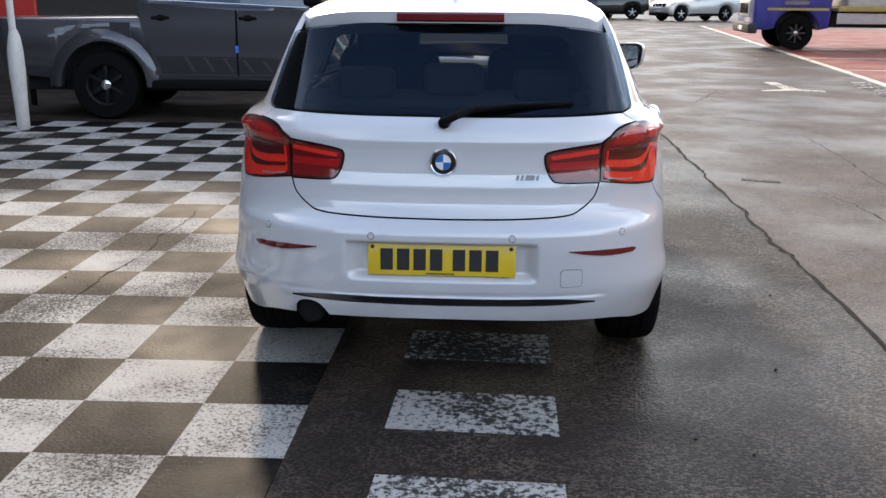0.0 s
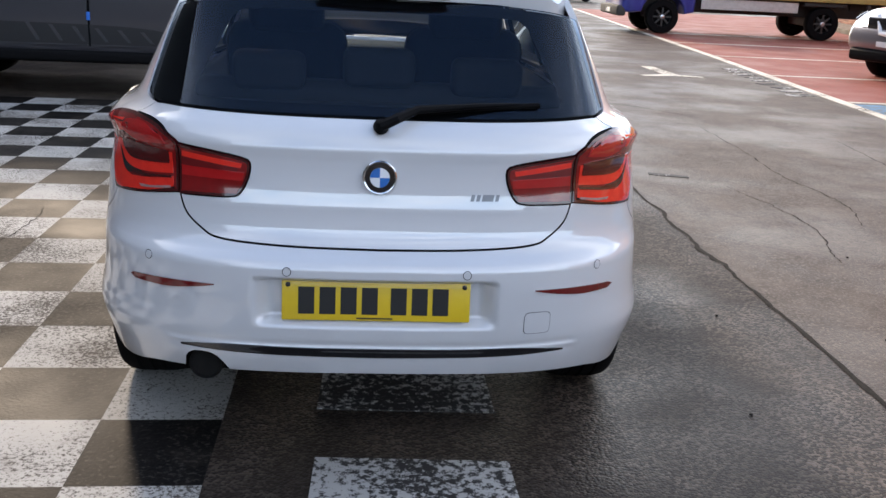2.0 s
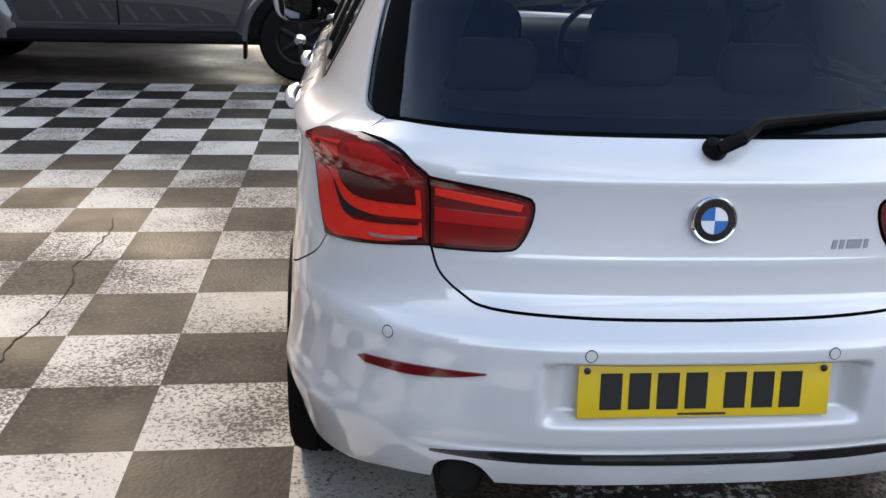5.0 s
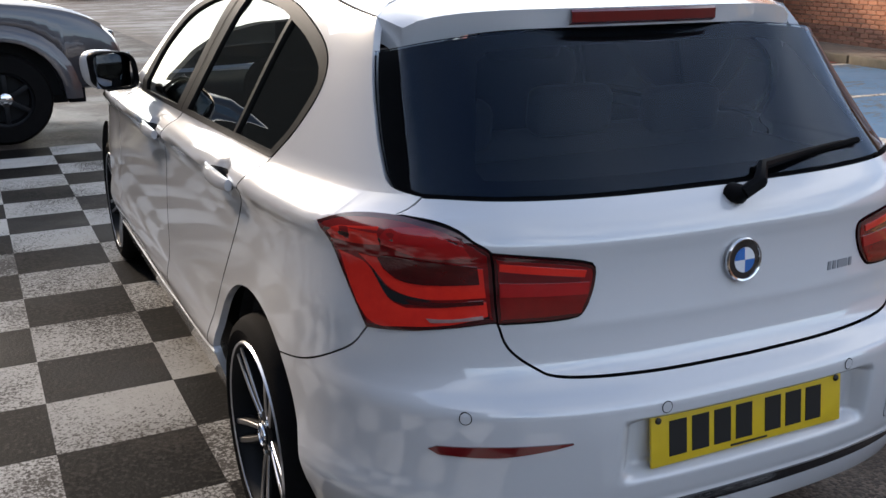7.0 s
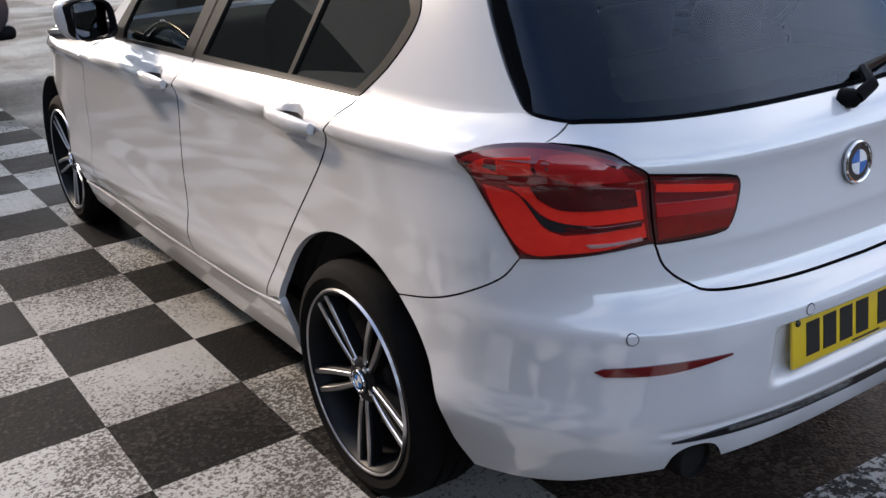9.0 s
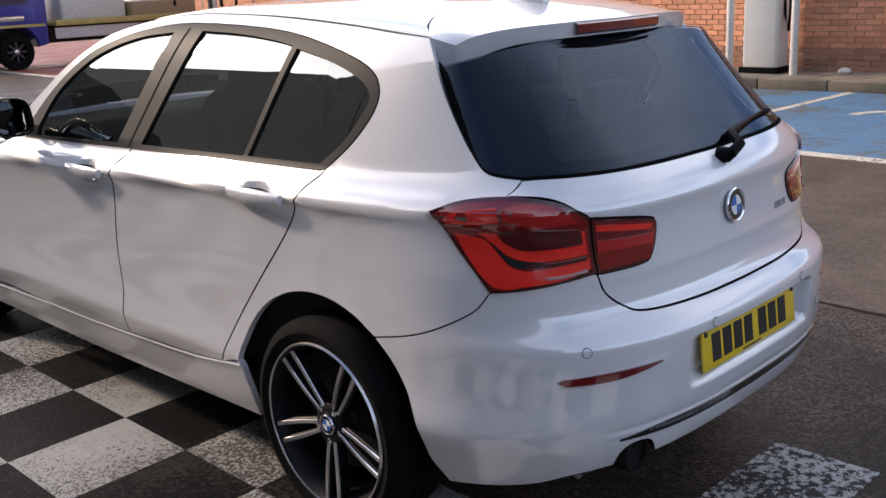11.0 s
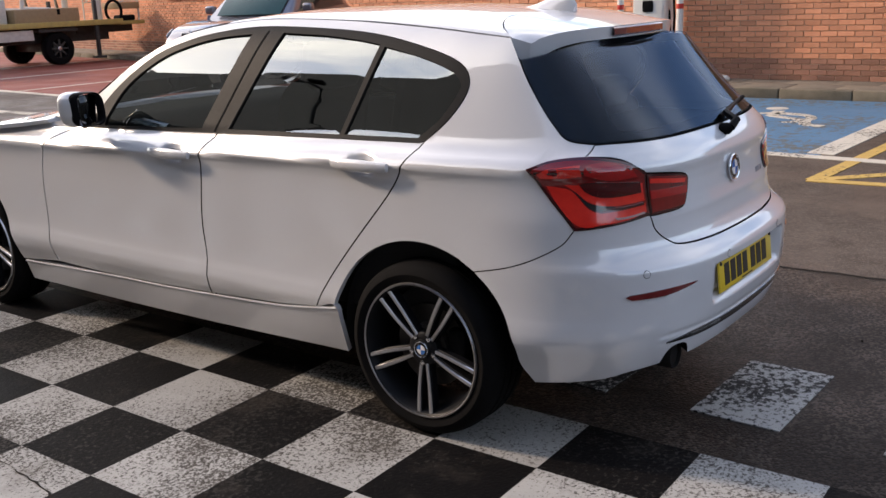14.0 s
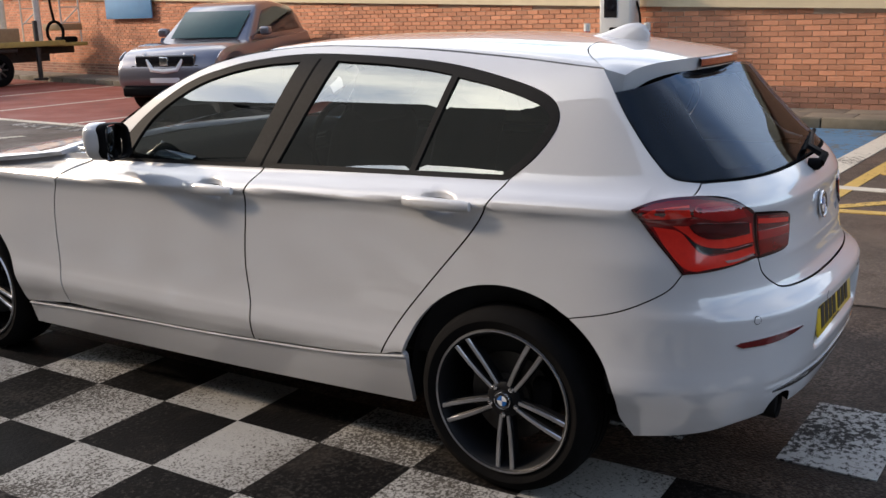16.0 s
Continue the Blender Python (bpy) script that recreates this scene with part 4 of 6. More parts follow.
for mirror in (False, True):
    side = left if mirror else (lambda p: p)
    holes = [side(p) for p in (pane_front, pane_rear, pane_quarter)]
    sheet("window_surround", side(inset(surround, 0.001)), skin, M_PILLAR, car, "satin black window surround and pillars", 0.015, lift=0.002, depth=0.015, holes=holes)
    sheet("door_gap", side(loop([Y(1.062, 1.018), Y(1.054, 1.018)], [Y(1.054, 1.018), Y(0.902, 1.400)], [Y(0.902, 1.400), Y(0.910, 1.400)], [Y(0.910, 1.400), Y(1.062, 1.018)])), skin, M_SEAMBLACK, car, "thin dark gap between door frames", 0.02, lift=0.0035, depth=0.0)
    for p in (pane_front, pane_rear, pane_quarter):
        sheet("side_window", side(inset(p, -0.006)), skin, M_SIDEGLASS, car, "tinted side window pane", 0.05, lift=-0.006, depth=0.0)

# rear lamps
def lamp_at(p, q):
    """A place on the outer rear lamp: p from its front edge to the boot lid, q from its foot to its top."""
    foot, tip, low, high = (np.array(v) for v in (lamp_front[-1], lamp_front[0], lamp_bottom[-1], lamp_top[0]))
    p, q = 0.035 + 0.93 * p, 0.045 + 0.91 * q
    v = (1 - p) * (foot + (tip - foot) * q) + p * (low + (high - low) * q)
    return (float(v[0]), float(v[1]))


for mirror in (False, True):
    side = left if mirror else (lambda p: p)
    lamp = sheet("rear_lamp", side(inset(outer_lamp, 0.0012)), skin, M_LAMPEDGE, car, "red rear lamp with dark edges", 0.015, lift=0.006, depth=0.03)
    sheet("outer_lens", side(inset(outer_lamp, 0.009)), skin, M_LAMPDEEP, lamp, "deep red outer lens", 0.02, lift=0.0072, depth=0.002)
    lamp2 = sheet("boot_lamp", side(inset(inner_lamp, 0.0012)), skin, M_LAMPEDGE, gate, "red lamp on the tailgate", 0.015, lift=0.006, depth=0.03)
    sheet("outer_lens", side(inset(inner_lamp, 0.008)), skin, M_LAMPDEEP, lamp2, "deep red outer lens", 0.02, lift=0.0068, depth=0.002)
    for p, up in ((outer_lamp, lamp), (inner_lamp, lamp2)): sheet("lamp_seal", side(inset(p, -0.004)), skin, M_TRIM, up, "black rubber lamp seal", 0.03, lift=-0.004, depth=0.0)
    def lens_part(name, mat, label, lift, *segs):
        pts = [[lamp_at(p, q) for p, q in seg] for seg in segs]
        closed = [x for k in range(len(pts)) for x in (pts[k], [pts[k][-1], pts[(k + 1) % len(pts)][0]]) if math.dist(x[0], x[-1]) > 1e-4 or len(x) > 2]
        sheet(name, side(loop(*closed)), skin, mat, lamp, label, 0.02, lift=lift, depth=0.004)
    lens_part("light_bar", M_LAMPBRIGHT, "bright red angled light bar", 0.0085, [(0.02, 0.77), (0.0, 0.37), (0.05, 0.02), (0.33, -0.02), (0.69, -0.02), (0.98, 0.06)], [(0.98, 0.28), (0.71, 0.21), (0.4, 0.2)], [(0.4, 0.2), (0.29, 0.31), (0.23, 0.67), (0.1, 0.75)])
    lens_part("light_bar", M_LAMPBRIGHT, "bright red curved light bar", 0.0095, [(0.2, 0.8), (0.27, 0.63), (0.35, 0.42), (0.57, 0.32), (0.98, 0.34)], [(0.98, 0.79), (0.69, 0.79), (0.61, 0.54), (0.47, 0.58), (0.42, 0.8)])
    lens_part("light_bar", M_LAMPBRIGHT, "bright red upper light bar", 0.008, [(0.03, 1.0), (0.17, 1.08), (0.46, 1.19)], [(0.41, 0.99), (0.21, 0.93), (0.02, 0.91)])
    lens_part("smoked_lens", M_GLOSSBLACK, "black wedge between light bars", 0.0105, [(0.25, 0.68), (0.34, 0.41), (0.61, 0.3)], [(0.4, 0.24), (0.3, 0.32), (0.25, 0.68)])
    lens_part("smoked_lens", M_LAMPRED, "red upper lens", 0.0105, [(0.44, 1.01), (0.51, 1.18), (0.73, 1.26), (0.91, 1.12)], [(0.93, 0.97), (0.64, 0.9), (0.44, 1.01)])
    lens_part("lamp_chamber", M_LAMPSMOKE, "dark red chamber between light bars", 0.0115, [(0.34, 0.80), (0.42, 0.86), (0.70, 0.85), (0.95, 0.82)], [(0.95, 0.55), (0.62, 0.51), (0.44, 0.54), (0.35, 0.66)])
    lens_part("lamp_chamber", M_LAMPSMOKE, "thin dark red strip under light bar", 0.0112, [(0.42, 0.31), (0.66, 0.28), (0.96, 0.30)], [(0.96, 0.24), (0.66, 0.22), (0.45, 0.24)])
    lens_part("clear_strip", M_CLEARSTRIP, "pale clear strip along lamp foot", 0.0118, [(0.52, 0.075), (0.70, 0.055), (0.94, 0.075)], [(0.94, 0.025), (0.70, 0.012), (0.54, 0.022)])
    clear = loop([X(0.560, 0.826), X(0.66, 0.812)], [X(0.66, 0.812), X(0.66, 0.817), X(0.560, 0.837)], [X(0.560, 0.837), X(0.560, 0.826)])
    sheet("reversing_lens", side(clear), skin, M_TRIM, lamp, "dark smoked reversing lens", 0.02, lift=0.008, depth=0.004)
    for name, mat, label, lift, xo, xi, zo, zi, hi, lo in (("light_bar", M_LAMPBRIGHT, "bright red upper light strip", 0.0085, 0.538, 0.372, 0.934, 0.911, 0.0, 0.014), ("smoked_lens", M_LAMPDARK, "smoked dark red lens", 0.0075, 0.538, 0.384, 0.919, 0.897, 0.0, 0.024),
                                                          ("light_bar", M_LAMPRED, "red middle light bar", 0.009, 0.538, 0.366, 0.894, 0.886, 0.0, 0.024), ("lower_lens", M_LAMPDEEP, "deep red lower lens", 0.0075, 0.535, 0.372, 0.868, 0.862, 0.0, 0.036)):
        strip_line = loop([X(xo, zo), X(xi, zi)], [X(xi, zi), X(xi + 0.004 + 0.3 * lo * (lo > 0.03), zi - lo)], [X(xi + 0.004 + 0.3 * lo * (lo > 0.03), zi - lo), X(xo, zo - lo * 1.15)], [X(xo, zo - lo * 1.15), X(xo, zo)])
        sheet(name, side(strip_line), skin, mat, lamp2, label, 0.02, lift=lift, depth=0.003)
    refl = loop([X(0.442, 0.589), X(0.50, 0.578), X(0.58, 0.568), X(0.675, 0.568)], [X(0.675, 0.568), X(0.690, 0.578), X(0.678, 0.585)], [X(0.678, 0.585), X(0.60, 0.589), X(0.52, 0.591), X(0.442, 0.592)], [X(0.442, 0.592), X(0.442, 0.589)])
    sheet("reflector", side(refl), skin, M_LAMPDARK, car, "narrow dark red bumper reflector", 0.02, lift=0.004, depth=0.012)
    # parking sensors
    for sx in (0.245, 0.632):
        c = np.array(X(sx, 0.640 if sx < 0.5 else 0.646))
        disc = [(c[0] + 0.011 * math.cos(k * math.pi / 9), c[1] + 0.011 * math.sin(k * math.pi / 9)) for k in range(18)]
        sheet("sensor_gap", side([(c[0] + 1.18 * (u - c[0]), c[1] + 1.18 * (v - c[1])) for u, v in disc]), skin, M_SEAMBLACK, car, "thin dark ring round sensor", 0.02, lift=0.0008, depth=0.0)
        sheet("parking_sensor", side(disc), skin, M_PAINT, car, "round white parking sensor", 0.02, lift=0.0015, depth=0.004)
half_trim = spline([(0.0, 0.386), X(0.2, 0.388), X(0.40, 0.390), X(0.545, 0.395)], 0.02) + spline([X(0.545, 0.400), X(0.40, 0.415), X(0.2, 0.415), (0.0, 0.415)], 0.02)
sheet("lower_trim", both(half_trim), skin, M_GLOSSBLACK, car, "gloss black strip along the rear bumper", 0.02, lift=0.003, depth=0.01)

# plate, its bars and screws
plate = part("number_plate", boxes((-0.26, 0.26, -0.004, 0.004, -0.0555, 0.0555), bevel=0.003), M_PLATE, car, "yellow rear number plate")
plate.matrix_local = pose(0, -0.834, 0.551, -6, 0, 0)
x = -0.215
for wide in (0.055, 0.055, 0.055, 0.055, -0.03, 0.055, 0.055, 0.055):
    if wide < 0:
        x += 0.022
        continue
    part("plate_mark", boxes((x, x + 0.044, -0.0055, -0.003, -0.037, 0.039)), M_PLATEINK, plate, smooth=False)
    x += 0.058
part("maker_line", boxes((-0.055, 0.045, -0.0055, -0.003, -0.050, -0.046)), M_PLATEINK, plate, "tiny unreadable maker line", smooth=False)
for sx in (-0.243, 0.243):
    bm = bmesh.new()
    rings = lathe(bm, [(0.007, -0.004), (0.007, -0.007), (0.004, -0.009)], 12, "y", (sx, 0, 0.045)); cap(bm, rings[-1])
    part("plate_screw", bm, M_PLATEINK, plate)
# round badge in the middle of the tailgate
def badge(parent, m, r):
    bm = bmesh.new()
    rings = lathe(bm, [(r, 0.0), (r, 0.005), (r * 0.94, 0.008), (r * 0.88, 0.007), (r * 0.86, 0.005)], 40, "z")
    b = part("badge", bm, M_CHROME, parent, "round chrome-rimmed badge with blue and white quarters")
    b.matrix_local = m
    bm = bmesh.new()
    rings = lathe(bm, [(r * 0.87, 0.0045), (r * 0.58, 0.0055)], 40, "z")
    part("badge_ring", bm, M_GLOSSBLACK, b, "black badge ring")
    for k in range(4):
        bm = bmesh.new()
        c = bm.verts.new((0, 0, 0.007))
        vs = [bm.verts.new((r * 0.57 * math.cos(radians(90 * k + 9 * j)), r * 0.57 * math.sin(radians(90 * k + 9 * j)), 0.0062)) for j in range(11)]
        for j in range(10): bm.faces.new((c, vs[j], vs[j + 1]))
        part("badge_quarter", bm, M_BADGEBLUE if k % 2 else M_BADGEWHITE, b)
    return b


badge(gate, pose(0, -0.775, 0.888, 85, 0, 0), 0.047)
# model marks, shown as short bars
M_MARK = material("satin_grey_mark", (0.24, 0.25, 0.27), 0.45, 0.3)
for bx, bw in ((0.252, 0.010), (0.268, 0.010), (0.284, 0.032), (0.322, 0.009)):
    sheet("model_mark", [X(bx, 0.827), X(bx + bw, 0.827), X(bx + bw + 0.004, 0.845), X(bx + 0.004, 0.845)], skin, M_MARK, gate, "small satin grey model mark", 0.03, lift=0.002, depth=0.002)

# rear wiper
wip = skin(np.array([0.0, X(0.07, 1.06)[0], X(0.42, 1.085)[0]]), np.array([1.012, 1.06, 1.085]))
bm = bmesh.new()
tube(bm, [wip[0] + np.array((0, 0.01, 0.008)), wip[0] + np.array((0, -0.018, 0.011)), wip[0] + np.array((0.003, -0.030, 0.017))], [0.022, 0.021, 0.013], 14)
tube(bm, [wip[0] + np.array((0.0, -0.026, 0.014)), wip[0] + np.array((0.040, -0.030, 0.036)), wip[1] + np.array((0.03, -0.026, 0.006)), wip[1] * 0.45 + wip[2] * 0.55 + np.array((0, -0.020, 0.004)), wip[2] + np.array((-0.03, -0.014, -0.002))], [0.015, 0.015, 0.012, 0.008, 0.005], 8)
part("wiper", bm, M_TRIM, gate, "matt black rear wiper arm")
bm = bmesh.new()
tube(bm, [wip[1] + np.array((0.02, -0.008, -0.008)), wip[1] * 0.5 + wip[2] * 0.5 + np.array((0, -0.010, -0.005)), wip[2] + np.array((0.03, -0.006, -0.003))], 0.008, 6)
part("wiper_blade", bm, M_RUBBER, gate, "black wiper blade")

# roof fin
bm = bmesh.new()
prev = None
for i in range(13):
    t = i / 12
    y = 0.095 - 0.235 * t
    h = 0.062 * smooth01(t / 0.85) if t < 0.9 else 0.062 * (1 - ((t - 0.9) / 0.1) * 0.5)
    w = 0.039 * math.sin(math.pi * min(1, 0.12 + t * 0.75))
    zb = float(spine_z(y)) - 0.004
    ring = [bm.verts.new((w * c, y - 0.03 * (1 - abs(c)) * t * 0.3, zb + float(h) * (1 - abs(c)**1.6) + 0.002)) for c in (-1, -0.75, -0.45, -0.18, 0, 0.18, 0.45, 0.75, 1)]
    if prev:
        for a, b2, c2, d2 in zip(prev, prev[1:], ring[1:], ring): bm.faces.new((a, b2, c2, d2))
    prev = ring
bm.faces.new(prev)
bmesh.ops.recalc_face_normals(bm, faces=bm.faces)
part("roof_fin", bm, M_PAINT, car, "white shark-fin aerial")

# door handles
def handle(y0, y1, zc, mirror):
    bm = bmesh.new()
    n = 14
    rings = []
    end0, end1 = (skin(np.array([Y(v, zc)[0]]), np.array([zc]))[0] for v in (y0, y1))
    for i in range(n + 1):
        t = i / n
        y = y0 + (y1 - y0) * t
        base = end0 + (end1 - end0) * t
        out = 0.012 + 0.025 * math.sin(math.pi * min(1, 0.08 + t * 0.92))**0.6
        hh = 0.022 * (0.55 + 0.45 * math.sin(math.pi * (0.1 + 0.8 * t)))
        rings.append([bm.verts.new((base[0] + out * (0.55 + 0.45 * math.cos(k * math.pi / 5)) - 0.004, base[1], zc + hh * math.sin(k * math.pi / 5))) for k in range(10)])
    for a, b in zip(rings, rings[1:]):
        for k in range(10): bm.faces.new((a[k], a[(k + 1) % 10], b[(k + 1) % 10], b[k]))
    bm.faces.new(rings[0]); bm.faces.new(rings[-1])
    if mirror: bmesh.ops.scale(bm, vec=(-1, 1, 1), verts=bm.verts)
    bmesh.ops.recalc_face_normals(bm, faces=bm.faces)
    return bm


for mirror in (False, True):
    side = left if mirror else (lambda p: p)
    for y0, y1, zc in ((0.105, 0.365, 0.958), (1.135, 1.395, 0.931)):
        gap = [Y((y0 + y1) / 2 + 0.129 * math.copysign(abs(math.cos(k * math.pi / 16))**0.7, math.cos(k * math.pi / 16)), zc - 0.004 + 0.019 * math.sin(k * math.pi / 16)) for k in range(32)]
        # near-black sheet on the white door stands in for the handle's shade
        sheet("handle_gap", side(gap), skin, M_DARK, car, "dark painted shade under handle", 0.02, lift=0.0025, depth=0.0)
        part("door_handle", handle(y0, y1, zc, mirror), M_PAINT, car, "white door handle")

# door mirrors
def mirror_shell(mirror):
    sg = -1 if mirror else 1
    bm = bmesh.new()
    bmesh.ops.create_uvsphere(bm, u_segments=24, v_segments=16, radius=1)
    for v in bm.verts:
        x, y, z = v.co
        f = lambda c, p: math.copysign(abs(c)**p, c)
        x, z = 1.02 * f(x, 0.7), 1.02 * f(z, 0.7)
        yy = f(y, 0.6) if y > 0 else f(y, 0.22)
        v.co = (sg * (0.918 + 0.094 * x + 0.012 * z), 1.785 + (0.054 * yy if y > 0 else 0.035 * yy) + 0.03 * (x < 0) * -x, 1.096 + 0.076 * z + 0.006 * x)
    bmesh.ops.recalc_face_normals(bm, faces=bm.faces)
    return bm


for mirror in (False, True):
    sg = -1 if mirror else 1
    shell = part("door_mirror", mirror_shell(mirror), M_PAINT, car, "white door mirror with black rear housing")
    # black housing round the glass, open at the back
    bm = bmesh.new()
    rings = []
    for y, k in ((1.722, 0.88), (1.716, 0.95), (1.726, 0.99), (1.742, 1.0), (1.756, 0.97)):
        ring = []
        for j in range(40):
            c, s_ = math.cos(2 * math.pi * j / 40), math.sin(2 * math.pi * j / 40)
            f = lambda v: math.copysign(abs(v)**0.55, v)
            ring.append(bm.verts.new((sg * (0.918 + 0.094 * k * f(c) + 0.010 * f(s_)), y + 0.012 * c, 1.096 + 0.076 * k * f(s_) + 0.006 * f(c))))
        rings.append(ring)
    for ra, rb in zip(rings, rings[1:]):
        for j in range(40): bm.faces.new((ra[j], ra[(j + 1) % 40], rb[(j + 1) % 40], rb[j]))
    inner = [bm.verts.new(v.co + Vector((0, 0.014, 0))) for v in rings[0]]
    for j in range(40): bm.faces.new((rings[0][j], inner[j], inner[(j + 1) % 40], rings[0][(j + 1) % 40]))
    bmesh.ops.recalc_face_normals(bm, faces=bm.faces)
    part("mirror_housing", bm, M_TRIM, shell, "black mirror housing")
    bm = bmesh.new()
    box(bm, -0.082, 0.082, -0.003, 0.003, -0.064, 0.064, bevel=0.0028, m=pose(sg * 0.918, 1.736, 1.096, 4, 0, sg * -5))
    part("mirror_pane", bm, M_MIRROR, shell, "mirror glass")
    bm = bmesh.new()
    tube(bm, [(sg * 0.78, 1.82, 1.045), (sg * 0.86, 1.78, 1.04), (sg * 0.93, 1.75, 1.045)], [0.030, 0.026, 0.030], 10)
    part("mirror_foot", bm, M_TRIM, shell, "black mirror foot")
    bm = bmesh.new()
    tube(bm, [(sg * 1.000, 1.79, 1.080), (sg * 0.985, 1.835, 1.078), (sg * 0.95, 1.866, 1.078)], 0.007, 6)
    part("mirror_indicator", bm, M_BADGEWHITE, shell, "thin clear indicator strip")
    shell.matrix_local = pose(sg * 0.875, 1.79, 0, 0, 0, sg * -28) @ pose(sg * -0.860, -1.79, 0)

# wheels
def wheel(mirror):
    w = new("wheel")
    bm = bmesh.new()
    R, RR = 0.318, 0.246
    lathe(bm, [(RR, -0.215), (RR + 0.02, -0.225), (0.276, -0.230), (0.298, -0.222), (0.310, -0.205), (0.3165, -0.175), (R, -0.165), (R, -0.160), (0.312, -0.158), (0.312, -0.150), (R, -0.148), (R, -0.120), (0.312, -0.118), (0.312, -0.110), (R, -0.108),
               (R, -0.078), (0.312, -0.076), (0.312, -0.068), (R, -0.066), (0.3165, -0.050), (0.310, -0.022), (0.298, -0.006), (0.276, 0.003), (RR + 0.02, 0.0), (RR, -0.008)], 72)
    part("tyre", bm, M_RUBBER, w, "black road tyre")
    bm = bmesh.new()
    lathe(bm, [(RR, -0.215), (0.218, -0.20), (0.208, -0.10), (0.222, -0.035), (0.232, -0.010), (0.237, -0.003), (0.243, -0.001), (0.2465, -0.006)], 64)
    part("rim", bm, M_ALLOYDARK, w, "dark wheel rim barrel")
    bm = bmesh.new()
    lathe(bm, [(0.236, -0.009), (0.239, -0.0015), (0.244, 0.0005), (0.2475, -0.006)], 72)
    part("rim_lip", bm, M_ALLOY, w, "bright machined rim edge")
    for k in range(5):
        for sgn in (-1, 1):
            for mat, x0, wide, nm in ((M_ALLOYDARK, -0.006, 1.0, "spoke"), (M_ALLOY, 0.0, 0.62, "spoke_face")):
                bm = bmesh.new()
                prev = None
                for i in range(9):
                    t = i / 8
                    r = 0.046 + t * 0.190
                    off = sgn * (0.0115 + 0.015 * t**1.1 + 0.004 * math.sin(t * math.pi))
                    half = (0.0110 - 0.001 * t) * wide + (0.002 * t if wide < 1 else 0.001 * t)
                    face = -0.030 + 0.022 * t**0.8 + x0
                    back = face - 0.030 if mat is M_ALLOYDARK else face - 0.004
                    ring = [bm.verts.new((back, off - half, -r)), bm.verts.new((face - 0.003, off - half, -r)), bm.verts.new((face, off - half * 0.7, -r)), bm.verts.new((face, off + half * 0.7, -r)), bm.verts.new((face - 0.003, off + half, -r)), bm.verts.new((back, off + half, -r))]
                    if prev:
                        for a in range(5): bm.faces.new((prev[a], prev[a + 1], ring[a + 1], ring[a]))
                    else:
                        bm.faces.new(ring)
                    prev = ring
                bm.faces.new(prev[::-1])
                bmesh.ops.rotate(bm, matrix=Matrix.Rotation(radians(72 * k + 3), 3, "X"), verts=bm.verts)
                bmesh.ops.recalc_face_normals(bm, faces=bm.faces)
                part(nm, bm, mat, w)
    bm = bmesh.new()
    rings = lathe(bm, [(0.062, -0.060), (0.062, -0.034), (0.054, -0.028), (0.036, -0.026), (0.034, -0.022)], 32); cap(bm, rings[-1])
    part("hub", bm, M_ALLOYDARK, w, "dark wheel hub")
    for k in range(5):
        bm = bmesh.new()
        a = radians(72 * k + 36)
        rings = lathe(bm, [(0.009, -0.04), (0.009, -0.024), (0.006, -0.022)], 8, "x", (0, 0.050 * math.sin(a), 0.050 * math.cos(a))); cap(bm, rings[-1])
        part("wheel_bolt", bm, M_CHROME, w)
    bd = badge(w, pose(-0.0245, 0, 0, 90, 0, 90), 0.031)
    bm = bmesh.new()
    rings = lathe(bm, [(0.148, -0.110), (0.150, -0.085), (0.085, -0.085), (0.080, -0.060), (0.04, -0.060)], 40)
    part("brake_disc", bm, material("brake_steel", (0.07, 0.066, 0.062), 0.5, 0.6, (0.04, 0.035, 0.032), 20, 0.5) if "brake_steel" not in bpy.data.materials else bpy.data.materials["brake_steel"], w, "grey steel brake disc")
    bm = bmesh.new()
    box(bm, -0.125, -0.055, 0.085, 0.165, -0.085, 0.085, bevel=0.02)
    part("brake_caliper", bm, M_TRIM, w, "dark brake caliper")
    return w


w0 = wheel(False)
w0.parent = car
w0.matrix_basis = pose(0.860, 0.008, 0.318)
for m in (pose(-0.860, 0.008, 0.318, 0, 0, 180), pose(0.806, FRONT_AXLE, 0.318), pose(-0.806, FRONT_AXLE, 0.318, 0, 0, 180)):
    c = copy_thing(w0, m)
    c.parent = car
    c.name = "wheel"

# underbody, wheel wells and exhaust
under = bmesh.new()
box(under, -0.70, 0.70, 0.46, 2.45, 0.19, 0.30)
box(under, -0.60, 0.60, -0.42, 3.3, 0.24, 0.36)
box(under, -0.62, 0.62, -0.66, 0.60, 0.33, 0.55)
for sg in (-1, 1): box(under, min(sg * 0.5, sg * 0.70), max(sg * 0.5, sg * 0.70), -0.50, -0.43, 0.35, 0.70)
for wy in (0.0, FRONT_AXLE):
    for sg in (-1, 1):
        n = 20
        prev = None
        for i in range(n + 1):
            a = radians(-8 + 196 * i / n)
            ring = [under.verts.new((sg * xx, wy - 0.01 + 0.402 * math.cos(a), 0.325 + 0.402 * math.sin(a))) for xx in ((0.80 if math.cos(a) > -0.6 else 0.72), 0.60)]
            if prev: under.faces.new((prev[0], ring[0], ring[1], prev[1]))
            prev = ring
        vs = [under.verts.new((sg * 0.60, wy - 0.01 + 0.42 * math.cos(radians(18 * k)), max(0.22, 0.325 + 0.42 * math.sin(radians(18 * k))))) for k in range(20)]
        under.faces.new(vs)
part("underbody", under, M_DARK, car, "black underbody and wheel wells", smooth=False)
bm = bmesh.new()
